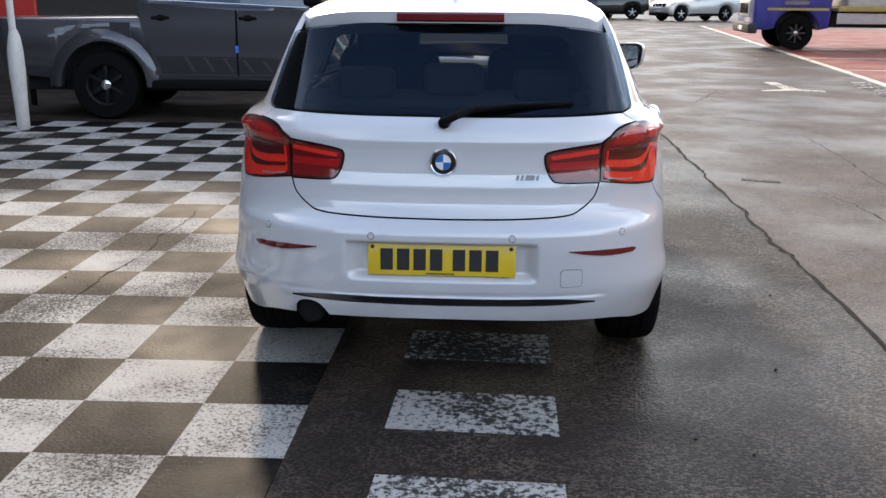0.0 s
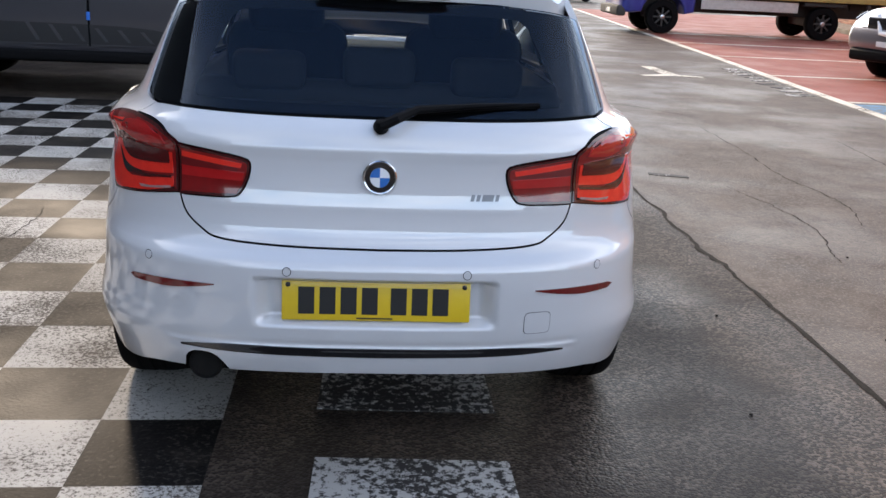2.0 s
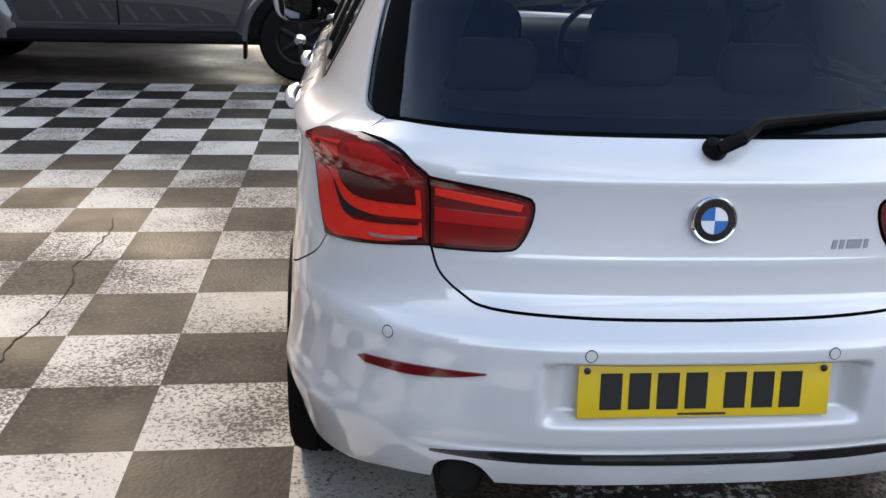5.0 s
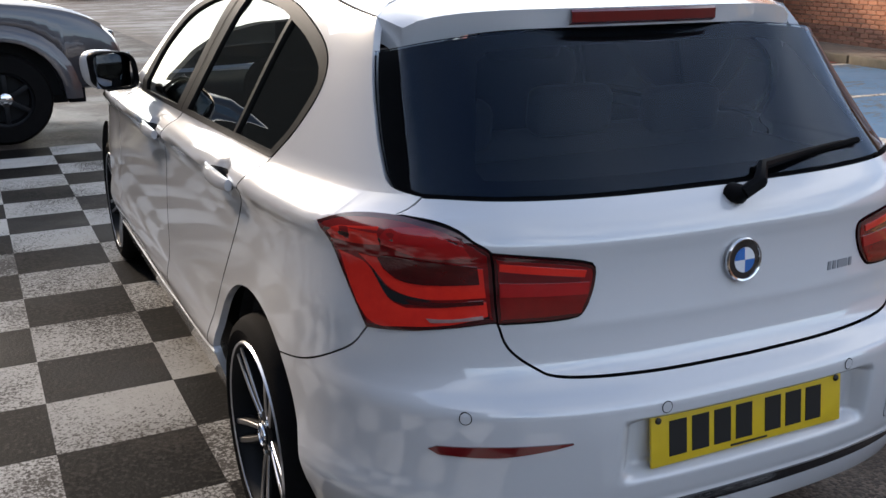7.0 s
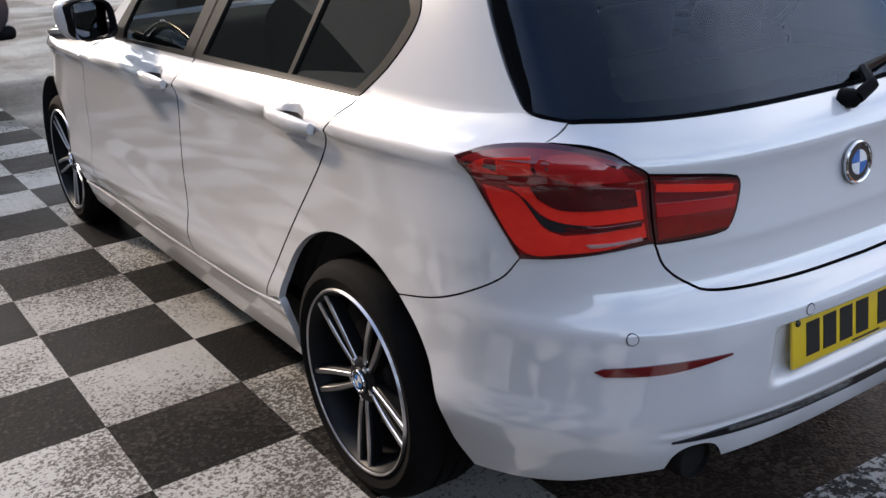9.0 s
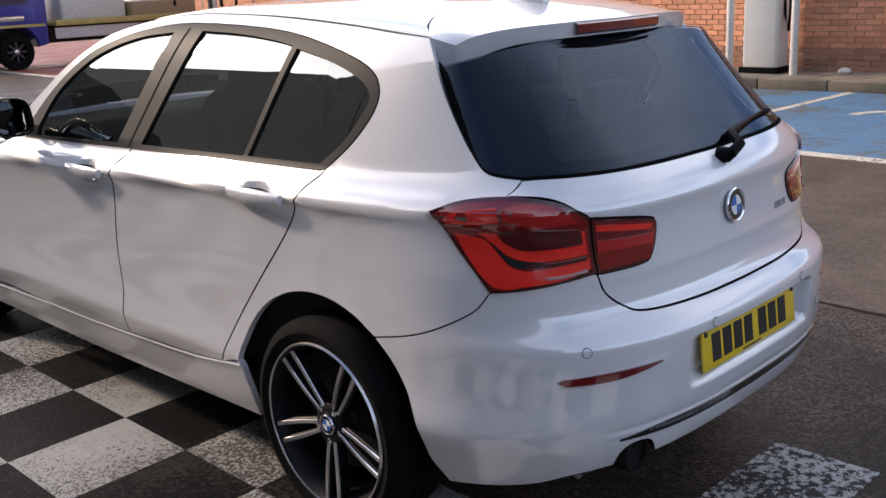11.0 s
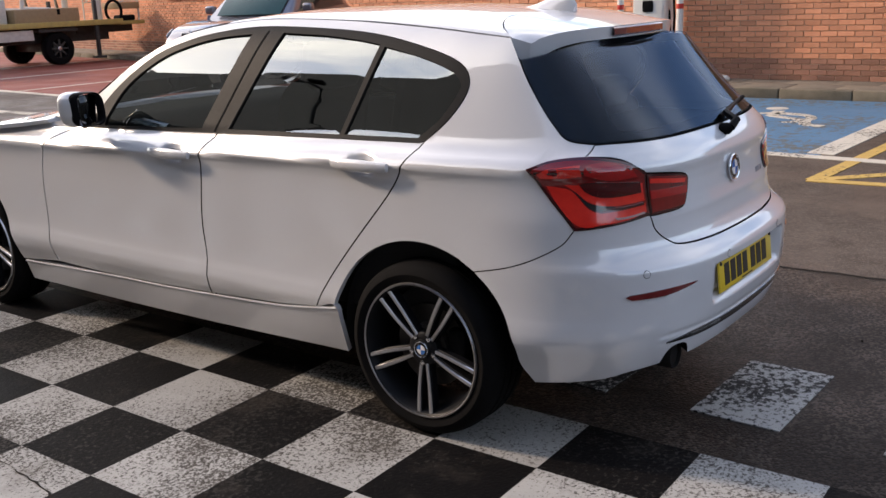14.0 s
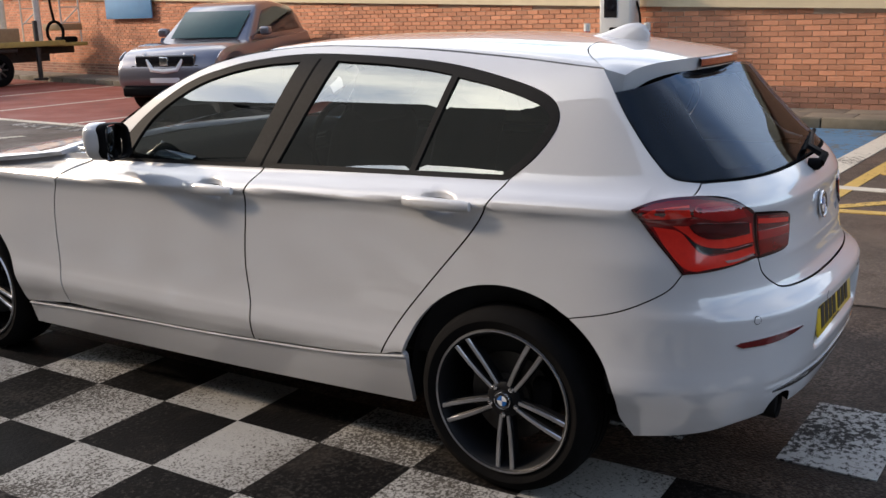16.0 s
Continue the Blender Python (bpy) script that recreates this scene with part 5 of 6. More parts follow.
rings = lathe(bm, [(0.047, 0.10), (0.048, -0.005), (0.045, -0.010), (0.043, -0.006), (0.043, 0.002)], 28, "y", (-0.477, -0.770, 0.336)); cap(bm, rings[-1])
part("exhaust_tip", bm, material("sooty_steel", (0.008, 0.008, 0.008), 0.9, 0.0, (0.014, 0.013, 0.012), 30, 0.5, spec=0.1), car, "dark round exhaust tip")

# cabin
def pad(name, x0, x1, y0, y1, z0, z1, bevel, m=None, mat=None):
    bm = bmesh.new()
    box(bm, x0, x1, y0, y1, z0, z1, bevel=bevel, m=m, seg=4)
    return part(name, bm, mat or M_CLOTH, car)


pad("cabin_floor", -0.72, 0.72, -0.62, 2.2, 0.36, 0.42, 0.01)
pad("door_lining", -0.765, -0.725, -0.1, 2.1, 0.40, 0.985, 0.018)
pad("door_lining", 0.725, 0.765, -0.1, 2.1, 0.40, 0.985, 0.018)
pad("parcel_shelf", -0.66, 0.66, -0.56, -0.02, 0.985, 1.0, 0.005)
pad("dashboard", -0.74, 0.74, 1.78, 2.25, 0.70, 1.03, 0.09)
pad("rear_bench", -0.64, 0.64, 0.05, 0.60, 0.42, 0.62, 0.06)
pad("rear_backrest", -0.64, 0.64, -0.06, 0.06, 0.0, 0.56, 0.05, pose(0, 0.06, 0.52, 14))
for hx in (-0.36, 0.0, 0.36):
    pad("headrest", hx - 0.12, hx + 0.12, -0.045, 0.045, 0.0, 0.13, 0.035, pose(0, -0.09, 1.03 if hx else 1.05, 8))
for hx in (-0.37, 0.37):
    pad("seat_base", hx - 0.25, hx + 0.25, 0.95, 1.45, 0.42, 0.62, 0.07)
    pad("seat_back", hx - 0.25, hx + 0.25, -0.07, 0.07, 0.0, 0.66, 0.09, pose(0, 0.96, 0.56, 14))
    pad("headrest", hx - 0.155, hx + 0.155, -0.05, 0.05, 0.0, 0.21, 0.05, pose(0, 0.80, 1.15, 10))
    bm = bmesh.new()
    for dx in (-0.06, 0.06): tube(bm, [(hx + dx, 0.82, 1.10), (hx + dx, 0.80, 1.20)], 0.006, 6)
    part("headrest_post", bm, M_CHROME, car)
bm = bmesh.new()
n = 40
for k in range(n):
    a, b = 2 * math.pi * k / n, 2 * math.pi * (k + 1) / n
    tube(bm, [(0.37 + 0.18 * math.cos(a), 1.62 + 0.09 * math.sin(a) * -0.4, 0.97 + 0.17 * math.sin(a)), (0.37 + 0.18 * math.cos(b), 1.62 + 0.09 * math.sin(b) * -0.4, 0.97 + 0.17 * math.sin(b))], 0.015, 6)
tube(bm, [(0.2, 1.63, 0.96), (0.37, 1.68, 0.95), (0.54, 1.63, 0.96)], 0.022, 6)
tube(bm, [(0.37, 1.66, 0.96), (0.37, 1.95, 0.88)], 0.04, 8)
part("steering_wheel", bm, M_TRIM, car, "black steering wheel")
pad("rear_view_mirror", -0.11, 0.11, 1.50, 1.53, 1.27, 1.34, 0.012, None, M_TRIM)
pad("headlining", -0.50, 0.50, -0.20, 1.20, 1.372, 1.382, 0.003, None, material("grey_headlining", (0.35, 0.35, 0.34), 0.9, 0, (0.3, 0.3, 0.29), 90, 0.5))

def rounded(cx, cz, w, h, n=6):
    """A soft-cornered outline on the tail."""
    out = []
    for k in range(4 * n):
        a = 2 * math.pi * k / (4 * n)
        out.append(X(cx + w * math.copysign(abs(math.cos(a))**0.35, math.cos(a)), cz + h * math.copysign(abs(math.sin(a))**0.35, math.sin(a))))
    return out


sheet("tow_cover_gap", rounded(0.455, 0.492, 0.0395, 0.0335), skin, M_SEAMBLACK, car, "thin dark gap round tow cover", 0.02, lift=0.0008, depth=0.0)
sheet("tow_cover", rounded(0.455, 0.492, 0.038, 0.032), skin, M_PAINT, car, "small square white tow-eye cover", 0.02, lift=0.0016, depth=0.001)
# ---- parked vehicles ----
def solid(outline, half, bev, squeeze=None):
    """A side outline given depth: rounded long edges, narrowed with height by squeeze(z). x is ahead, z up."""
    bm = bmesh.new()
    rings = []
    inner = inset(outline, bev)
    mid = inset(outline, bev * 0.3)
    for y, o in ((-half, inner), (-(half - bev * 0.3), mid), (-(half - bev), outline), (half - bev, outline), (half - bev * 0.3, mid), (half, inner)):
        rings.append([bm.verts.new((x, y * (squeeze(z) if squeeze else 1), z)) for x, z in o])
    n = len(outline)
    for a, b in zip(rings, rings[1:]):
        for k in range(n): bm.faces.new((a[k], a[(k + 1) % n], b[(k + 1) % n], b[k]))
    for ring in (rings[0], rings[-1]):
        f = bm.faces.new(ring)
        bmesh.ops.triangulate(bm, faces=[f])
    bmesh.ops.recalc_face_normals(bm, faces=bm.faces)
    return bm


def arc2(cx, cz, r, a0, a1, n=12):
    return [(cx + r * math.cos(radians(a0 + (a1 - a0) * i / (n - 1))), cz + r * math.sin(radians(a0 + (a1 - a0) * i / (n - 1)))) for i in range(n)]


def flank_surf(half, sgn, squeeze=None, bulge=0.0):
    def f(u, z):
        u, z = np.asarray(u, float), np.asarray(z, float)
        w = half + bulge * np.sin(np.clip((z - 0.4) / 0.8, 0, 1) * math.pi)
        if squeeze is not None: w = w * np.array([squeeze(float(q)) for q in np.ravel(z)]).reshape(z.shape)
        return np.stack([u * -sgn, w * sgn, z], -1)
    return f


def on_flank(name, outline, half, sgn, mat, parent, label="", lift=0.004, squeeze=None, bulge=0.0, step=0.12, depth=0.01):
    """A panel on a vehicle's side; outlines are (x, z) with x ahead."""
    return sheet(name, [(-sgn * u, z) for u, z in outline], flank_surf(half, sgn, squeeze, bulge), mat, parent, label, step, lift, depth)


def road_wheel(parent, x, y, r, wide, rim_r, mat_rim, spokes, outward, name="wheel", mat_face=None):
    w = new(name)
    w.parent = parent
    w.matrix_local = pose(x, y, r, 0, 0, 0)
    s = outward
    bm = bmesh.new()
    lathe(bm, [(rim_r, -s * wide), (r * 0.93, -s * wide), (r, -s * wide * 0.85), (r, -s * wide * 0.15), (r * 0.94, 0), (rim_r * 1.04, s * 0.004), (rim_r, -s * 0.01)], 40, "y")
    bmesh.ops.recalc_face_normals(bm, faces=bm.faces)
    part("tyre", bm, M_RUBBER, w, "black tyre")
    bm = bmesh.new()
    rings = lathe(bm, [(rim_r, -s * 0.01), (rim_r * 0.93, -s * 0.02), (rim_r * 0.88, -s * wide * 0.5), (0.05, -s * wide * 0.5)], 36, "y")
    bmesh.ops.recalc_face_normals(bm, faces=bm.faces)
    part("rim", bm, M_ALLOYDARK if mat_rim is M_ALLOYDARK else M_TRIM, w, "wheel rim")
    for k in range(spokes):
        bm = bmesh.new()
        box(bm, -0.022, 0.022, min(-s * 0.05, -s * 0.018), max(-s * 0.05, -s * 0.018), 0.03, rim_r * 0.95, bevel=0.006, m=pose(0, 0, 0, 0, 360 / spokes * k, 0))
        part("spoke", bm, mat_face or mat_rim, w)
    bm = bmesh.new()
    rings = lathe(bm, [(0.055, -s * 0.05), (0.055, -s * 0.018), (0.04, -s * 0.010)], 20, "y"); cap(bm, rings[-1])
    bmesh.ops.recalc_face_normals(bm, faces=bm.faces)
    part("hub", bm, M_CHROME if mat_rim is M_ALLOYDARK else mat_rim, w)
    return w


def lump(name, x0, x1, y0, y1, z0, z1, bevel, mat, parent, label="", m=None):
    bm = bmesh.new()
    box(bm, x0, x1, y0, y1, z0, z1, bevel=bevel, m=m, seg=3)
    return part(name, bm, mat, parent, label)


# grey double-cab pickup, side on
M_GREY = material("grey_metallic_paint", (0.050, 0.049, 0.059), 0.28, 0.45, (0.040, 0.039, 0.047), 500, 0.5, coat=1.0)
M_DECAL = material("dark_side_decal", (0.006, 0.006, 0.007), 0.6, 0, (0.010, 0.010, 0.012), 60, 0.5)
M_BLUETAG = material("blue_tag", (0.02, 0.16, 0.62), 0.5)
pickup = thing("pickup_truck", "grey metallic double-cab pickup with black wheels and dark side decals", "pickup truck", at=pose(-4.32, 7.68, 0, 0, 0, 2.0))
W = 0.915
low = loop([(-1.12, 0.50), (-1.17, 0.62), (-1.19, 1.02), (-1.15, 1.13)], [(-1.15, 1.13), (0.42, 1.15)], [(0.42, 1.15), (2.35, 1.22)], [(2.35, 1.22), (3.2, 1.20), (3.75, 1.12), (4.0, 0.98), (4.13, 0.80), (4.12, 0.60), (3.95, 0.46), (3.72, 0.44)],
           [(3.72, 0.44), (3.63, 0.44)], arc2(3.15, 0.39, 0.485, 5, 175), [(2.67, 0.43), (2.6, 0.34)], [(2.6, 0.34), (0.55, 0.34)], [(0.55, 0.34), (0.49, 0.43)], arc2(0, 0.39, 0.485, 5, 175), [(-0.48, 0.43), (-1.12, 0.50)], step=0.1)
part("body", solid(low, W, 0.07), M_GREY, pickup, "grey metallic lower body")
sq = lambda z: 1 - 0.34 * max(0, z - 1.16)
cab = loop([(0.38, 1.10), (0.40, 1.45), (0.52, 1.74)], [(0.52, 1.74), (0.9, 1.83), (1.5, 1.84), (1.9, 1.77)], [(1.9, 1.77), (2.35, 1.48), (2.80, 1.16)], [(2.80, 1.16), (1.5, 1.08), (0.38, 1.10)], step=0.15)
part("cab_roof", solid(cab, W - 0.03, 0.06, sq), M_GREY, pickup, "grey cab roof")
for sgn in (-1, 1):
    for door, name in ((loop([(0.50, 0.50), (1.50, 0.50)], [(1.50, 0.50), (1.52, 1.22)], [(1.52, 1.22), (0.42, 1.30)], [(0.42, 1.30), (0.46, 1.0), (0.62, 0.62), (0.50, 0.50)], step=0.08), "rear_door"),
                       (loop([(1.52, 0.50), (2.58, 0.50)], [(2.58, 0.50), (2.66, 0.80), (2.66, 1.22)], [(2.66, 1.22), (1.54, 1.22)], [(1.54, 1.22), (1.52, 0.50)], step=0.08), "front_door")):
        on_flank(name, inset(door, 0.004), W, sgn, M_GREY, pickup, "grey door panel", 0.006, bulge=0.012)
    on_flank("door_gap", [(1.511, 0.50), (1.530, 0.50), (1.530, 1.22), (1.511, 1.22)], W, sgn, M_SEAMBLACK, pickup, "dark gap between doors", 0.014, bulge=0.012, depth=0.001)
    stripe = loop([(0.66, 0.52), (2.55, 0.52)], [(2.55, 0.52), (2.45, 0.62), (1.9, 0.70), (0.60, 0.72)], [(0.60, 0.72), (0.66, 0.52)], step=0.08)
    dec = on_flank("side_decal", stripe, W, sgn, M_DECAL, pickup, "dark striped side decal", 0.009, bulge=0.012, depth=0.001)
    for k in range(7):
        x = 0.92 + 0.22 * k
        h = 0.17 - 0.012 * k
        on_flank("decal_slash", [(x + 0.09, 0.545), (x + 0.125, 0.545), (x + 0.03, 0.545 + h), (x - 0.01, 0.545 + h)], W, sgn, M_GREY, dec, "grey slash in decal", 0.0105, bulge=0.012, depth=0.0005)
    win = loop([(0.62, 1.31), (1.50, 1.28)], [(1.50, 1.28), (1.50, 1.72)], [(1.50, 1.72), (0.95, 1.74), (0.66, 1.62)], [(0.66, 1.62), (0.62, 1.31)], step=0.1)
    on_flank("side_window", win, W - 0.03, sgn, M_DEEPGLASS, pickup, "dark rear door window", 0.006, sq)
    win = loop([(1.56, 1.28), (2.52, 1.24)], [(2.52, 1.24), (2.2, 1.50), (1.86, 1.70), (1.56, 1.72)], [(1.56, 1.72), (1.56, 1.28)], step=0.1)
    on_flank("side_window", win, W - 0.03, sgn, M_GLASS, pickup, "front door window", 0.006, sq)
    bm = bmesh.new()
    tube(bm, [(0.55, sgn * (W - 0.01), 1.325), (1.5, sgn * (W - 0.01), 1.285), (2.55, sgn * (W - 0.01), 1.235)], 0.009, 6)
    part("window_trim", bm, M_CHROME, pickup, "bright strip under windows")
    for hx in (0.58, 1.55):
        h = lump("door_handle", hx, hx + 0.20, sgn * (W + 0.028) - 0.016, sgn * (W + 0.028) + 0.016, 1.115, 1.150, 0.012, M_TRIM, pickup, "black door handle")
        bm = bmesh.new()
        bmesh.ops.create_uvsphere(bm, u_segments=16, v_segments=8, radius=1, matrix=pose(hx + 0.1, sgn * (W + 0.012), 1.132) @ Matrix.Diagonal((0.06, 0.01, 0.035, 1)))
        part("handle_cup", bm, M_TRIM, h, "dark handle cup")
    lump("side_step", 0.52, 2.64, sgn * (W - 0.03) - 0.07, sgn * (W - 0.03) + 0.07, 0.34, 0.455, 0.03, M_TRIM, pickup, "black side step")
    for cx in (0.0, 3.15):
        bm = bmesh.new()
        prev = None
        for (x, z), (xo, zo) in zip(arc2(cx, 0.39, 0.485, -2, 182, 20), arc2(cx, 0.39, 0.63, -2, 182, 20)):
            ring = [bm.verts.new((x, sgn * (W - 0.05), z)), bm.verts.new((x, sgn * (W + 0.035), z)), bm.verts.new(((x + xo) / 2, sgn * (W + 0.038), (z + zo) / 2)), bm.verts.new((xo, sgn * (W - 0.006), zo))]
            if prev:
                for a in range(3): bm.faces.new((prev[a], prev[a + 1], ring[a + 1], ring[a]))
            prev = ring
        bmesh.ops.recalc_face_normals(bm, faces=bm.faces)
        part("wheel_arch", bm, M_GREY, pickup, "flared grey wheel arch")
        road_wheel(pickup, cx, sgn * (W - 0.01), 0.385, 0.25, 0.225, M_ALLOYDARK, 6, sgn)
    m = lump("door_mirror", 2.30, 2.50, sgn * (W + 0.14) - 0.12, sgn * (W + 0.14) + 0.12, 1.27, 1.44, 0.05, M_TRIM, pickup, "black door mirror")
    lump("mirror_arm", 2.34, 2.44, sgn * (W + 0.02) - 0.06, sgn * (W + 0.02) + 0.06, 1.25, 1.30, 0.015, M_TRIM, m)
    on_flank("head_lamp", loop([(3.50, 1.03), (3.9, 0.92), (4.02, 0.90), (3.98, 1.0), (3.72, 1.10), (3.50, 1.03)], step=0.06), W - 0.03, sgn, M_GLOSSBLACK, pickup, "dark head lamp", 0.012)
    on_flank("fog_recess", loop([(3.88, 0.62), (4.06, 0.62), (4.06, 0.76), (3.90, 0.74), (3.88, 0.62)], step=0.06), W - 0.035, sgn, M_TRIM, pickup, "dark bumper recess", 0.012)
on_flank("fuel_flap", loop([(0.12, 0.90), (0.33, 0.90)], [(0.33, 0.90), (0.33, 1.08)], [(0.33, 1.08), (0.10, 1.08)], [(0.10, 1.08), (0.12, 0.90)], step=0.05), W, -1, M_GREY, pickup, "grey fuel flap", 0.008)
lump("blue_tag", 1.50, 1.535, -(W + 0.030), -(W + 0.022), 0.755, 0.835, 0.003, M_BLUETAG, pickup, "small blue paper tag on door")
lump("underbody", -1.0, 3.7, -0.62, 0.62, 0.30, 0.55, 0.02, M_DARK, pickup)
for cx in (0.0, 3.15): lump("wheel_well", cx - 0.5, cx + 0.5, -0.66, 0.66, 0.36, 0.90, 0.02, M_DARK, pickup)
lump("grille", 4.06, 4.15, -0.55, 0.55, 0.66, 0.92, 0.03, M_GLOSSBLACK, pickup, "dark front grille")
lump("front_bumper", 3.95, 4.17, -0.86, 0.86, 0.44, 0.56, 0.05, M_TRIM, pickup, "dark lower bumper")
lump("mud_flap", 2.62, 2.65, -0.90, -0.66, 0.20, 0.40, 0.006, M_TRIM, pickup)
lump("mud_flap", 3.66, 3.80, -0.90, -0.66, 0.33, 0.46, 0.01, M_TRIM, pickup)

# silver crossover, nose towards the lane
M_SILVER = material("silver_blue_paint", (0.20, 0.195, 0.225), 0.28, 0.5, (0.17, 0.165, 0.19), 500, 0.5, coat=1.0)


def crossover(x, y, turn, paint, label):
    car2 = thing("crossover_car", label, "car", at=pose(x, y, 0, 0, 0, turn))
    low = loop([(-0.80, 0.42), (-0.86, 0.65), (-0.80, 0.98), (-0.66, 1.10)], [(-0.66, 1.10), (0.8, 1.02), (1.9, 0.99)], [(1.9, 0.99), (2.6, 0.96), (3.05, 0.86), (3.26, 0.66), (3.27, 0.42), (3.1, 0.28)], [(3.1, 0.28), (2.90, 0.28)],
               arc2(2.53, 0.34, 0.39, -8, 188), [(2.14, 0.28), (0.39, 0.28)], arc2(0, 0.34, 0.39, -8, 188), [(-0.39, 0.28), (-0.80, 0.42)], step=0.1)
    part("body", solid(low, 0.88, 0.12), paint, car2, "metallic lower body")
    sq2 = lambda z: 1 - 0.42 * max(0, z - 1.0)
    up = loop([(-0.70, 1.0), (-0.52, 1.36), (-0.30, 1.50)], [(-0.30, 1.50), (0.4, 1.565), (0.9, 1.545), (1.15, 1.48)], [(1.15, 1.48), (1.55, 1.22), (1.98, 0.95)], [(1.98, 0.95), (-0.70, 1.0)], step=0.12)
    part("cabin_shell", solid(up, 0.84, 0.09, sq2), paint, car2, "roof and pillars")
    for sgn in (-1, 1):
        on_flank("side_window", loop([(-0.38, 1.12), (0.5, 1.08), (1.55, 1.06)], [(1.55, 1.06), (1.25, 1.28), (1.02, 1.42)], [(1.02, 1.42), (0.4, 1.48), (-0.25, 1.40)], [(-0.25, 1.40), (-0.38, 1.12)], step=0.1), 0.84, sgn, M_DEEPGLASS, car2, "dark side window", 0.012, sq2)
        on_flank("cladding", loop([(0.42, 0.28), (2.1, 0.28)], [(2.1, 0.28), (2.1, 0.36), (0.42, 0.36)], [(0.42, 0.36), (0.42, 0.28)], step=0.1), 0.88, sgn, M_TRIM, car2, "dark sill cladding", 0.006)
        for cx in (0.0, 2.53): road_wheel(car2, cx, sgn * 0.87, 0.335, 0.22, 0.215, M_ALLOY, 5, sgn)
        lump("door_mirror", 1.42, 1.58, sgn * 0.97 - 0.09, sgn * 0.97 + 0.09, 1.05, 1.18, 0.04, paint, car2, "painted door mirror")
        on_flank("head_lamp", loop([(2.86, 0.78), (3.10, 0.70), (3.14, 0.78), (2.92, 0.88), (2.86, 0.78)], step=0.05), 0.86, sgn, M_GLASSCLEAR, car2, "clear head lamp", 0.012)
        bm = bmesh.new()
        rings = lathe(bm, [(0.10, -0.02), (0.105, 0.015), (0.085, 0.02), (0.07, 0.0)], 20, "x", (3.235, sgn * 0.55, 0.58)); cap(bm, rings[-1])
        part("round_lamp", bm, M_CHROME, car2, "round front lamp")
        tb = bmesh.new()
        tube(tb, [(3.20, sgn * 0.36, 0.84), (3.27, sgn * 0.22, 0.62), (3.28, 0, 0.60)], 0.034, 8)
        part("grille_chrome", tb, M_BADGEWHITE, car2, "slanted chrome grille bar")
    lump("windscreen", -0.36, 0.36, -0.62, 0.62, -0.004, 0.004, 0.003, M_SCREEN, car2, "pale reflecting windscreen", pose(1.60, 0, 1.225, 0, 33, 0))
    lump("grille", 3.14, 3.255, -0.52, 0.52, 0.62, 0.83, 0.03, M_GLOSSBLACK, car2, "dark grille")
    lump("front_skirt", 3.06, 3.29, -0.78, 0.78, 0.24, 0.40, 0.05, M_TRIM, car2, "dark lower bumper")
    lump("plate_blank", 3.265, 3.285, -0.26, 0.26, 0.44, 0.55, 0.004, M_BADGEWHITE, car2, "white front plate")
    lump("front_badge", 3.26, 3.285, -0.07, 0.07, 0.68, 0.80, 0.01, M_CHROME, car2, "chrome badge")
    lump("underbody", -0.6, 2.95, -0.60, 0.60, 0.22, 0.7, 0.02, M_DARK, car2)
    return car2


M_GLASSCLEAR = material("clear_lamp_plastic", (0.6, 0.62, 0.65), 0.08, 0.6, coat=1.0)
M_SCREEN = material("windscreen_dark", (0.03, 0.075, 0.075), 0.25, 0, (0.02, 0.05, 0.055), 2, 0.5, spec=0.25)
big = crossover(11.36, 12.54, 198, M_SILVER, "silver-blue compact crossover car parked by brick wall")
big.matrix_world = big.matrix_world @ Matrix.Diagonal((1.06, 1.06, 1.18, 1.0))
M_BLACKPAINT = material("black_car_paint", (0.012, 0.013, 0.015), 0.25, 0.3, coat=1.0)
M_NAVY = material("dark_blue_car_paint", (0.02, 0.035, 0.08), 0.25, 0.3, coat=1.0)
M_PALE = material("pale_silver_paint", (0.5, 0.5, 0.5), 0.3, 0.4, coat=1.0)
for k, (fx, fy, ft, fm, fl) in enumerate(((3.6, 47, 60, M_NAVY, "dark blue parked car far across the yard"), (6.6, 48, 175, M_BLACKPAINT, "black parked car far across the yard"), (10.4, 46, 205, M_PALE, "pale silver parked car far across the yard"), (1.0, 50, 80, M_BLACKPAINT, "black parked car far across the yard"), (15.0, 44, 180, M_BLACKPAINT, "black parked car beyond the lorry"))):
    crossover(fx, fy, ft, fm, fl)

# recovery lorry with a flat bed, nose towards the lane
M_LORRYBLUE = material("blue_lorry_paint", (0.035, 0.05, 0.30), 0.35, 0.1, (0.03, 0.04, 0.24), 6, 0.5, coat=0.6)
M_DECK = material("yellow_deck_paint", (0.50, 0.38, 0.10), 0.55, 0, (0.32, 0.25, 0.10), 5, 0.5, bump=0.1)
M_CHASSIS = material("dirty_chassis", (0.03, 0.028, 0.026), 0.8, 0, (0.06, 0.055, 0.05), 8, 0.5)
M_CRATE = material("brown_crate", (0.34, 0.24, 0.13), 0.7, 0, (0.26, 0.18, 0.10), 9, 0.5, bump=0.15, bump_scale=30)
M_FRAMEWHITE = material("white_frame_paint", (0.62, 0.60, 0.56), 0.5, 0, (0.45, 0.43, 0.40), 12, 0.5)
lorry = thing("recovery_lorry", "blue-cabbed recovery lorry with yellow flat bed", "lorry", at=pose(11.69, 22.6, 0, 0, 0, 178))
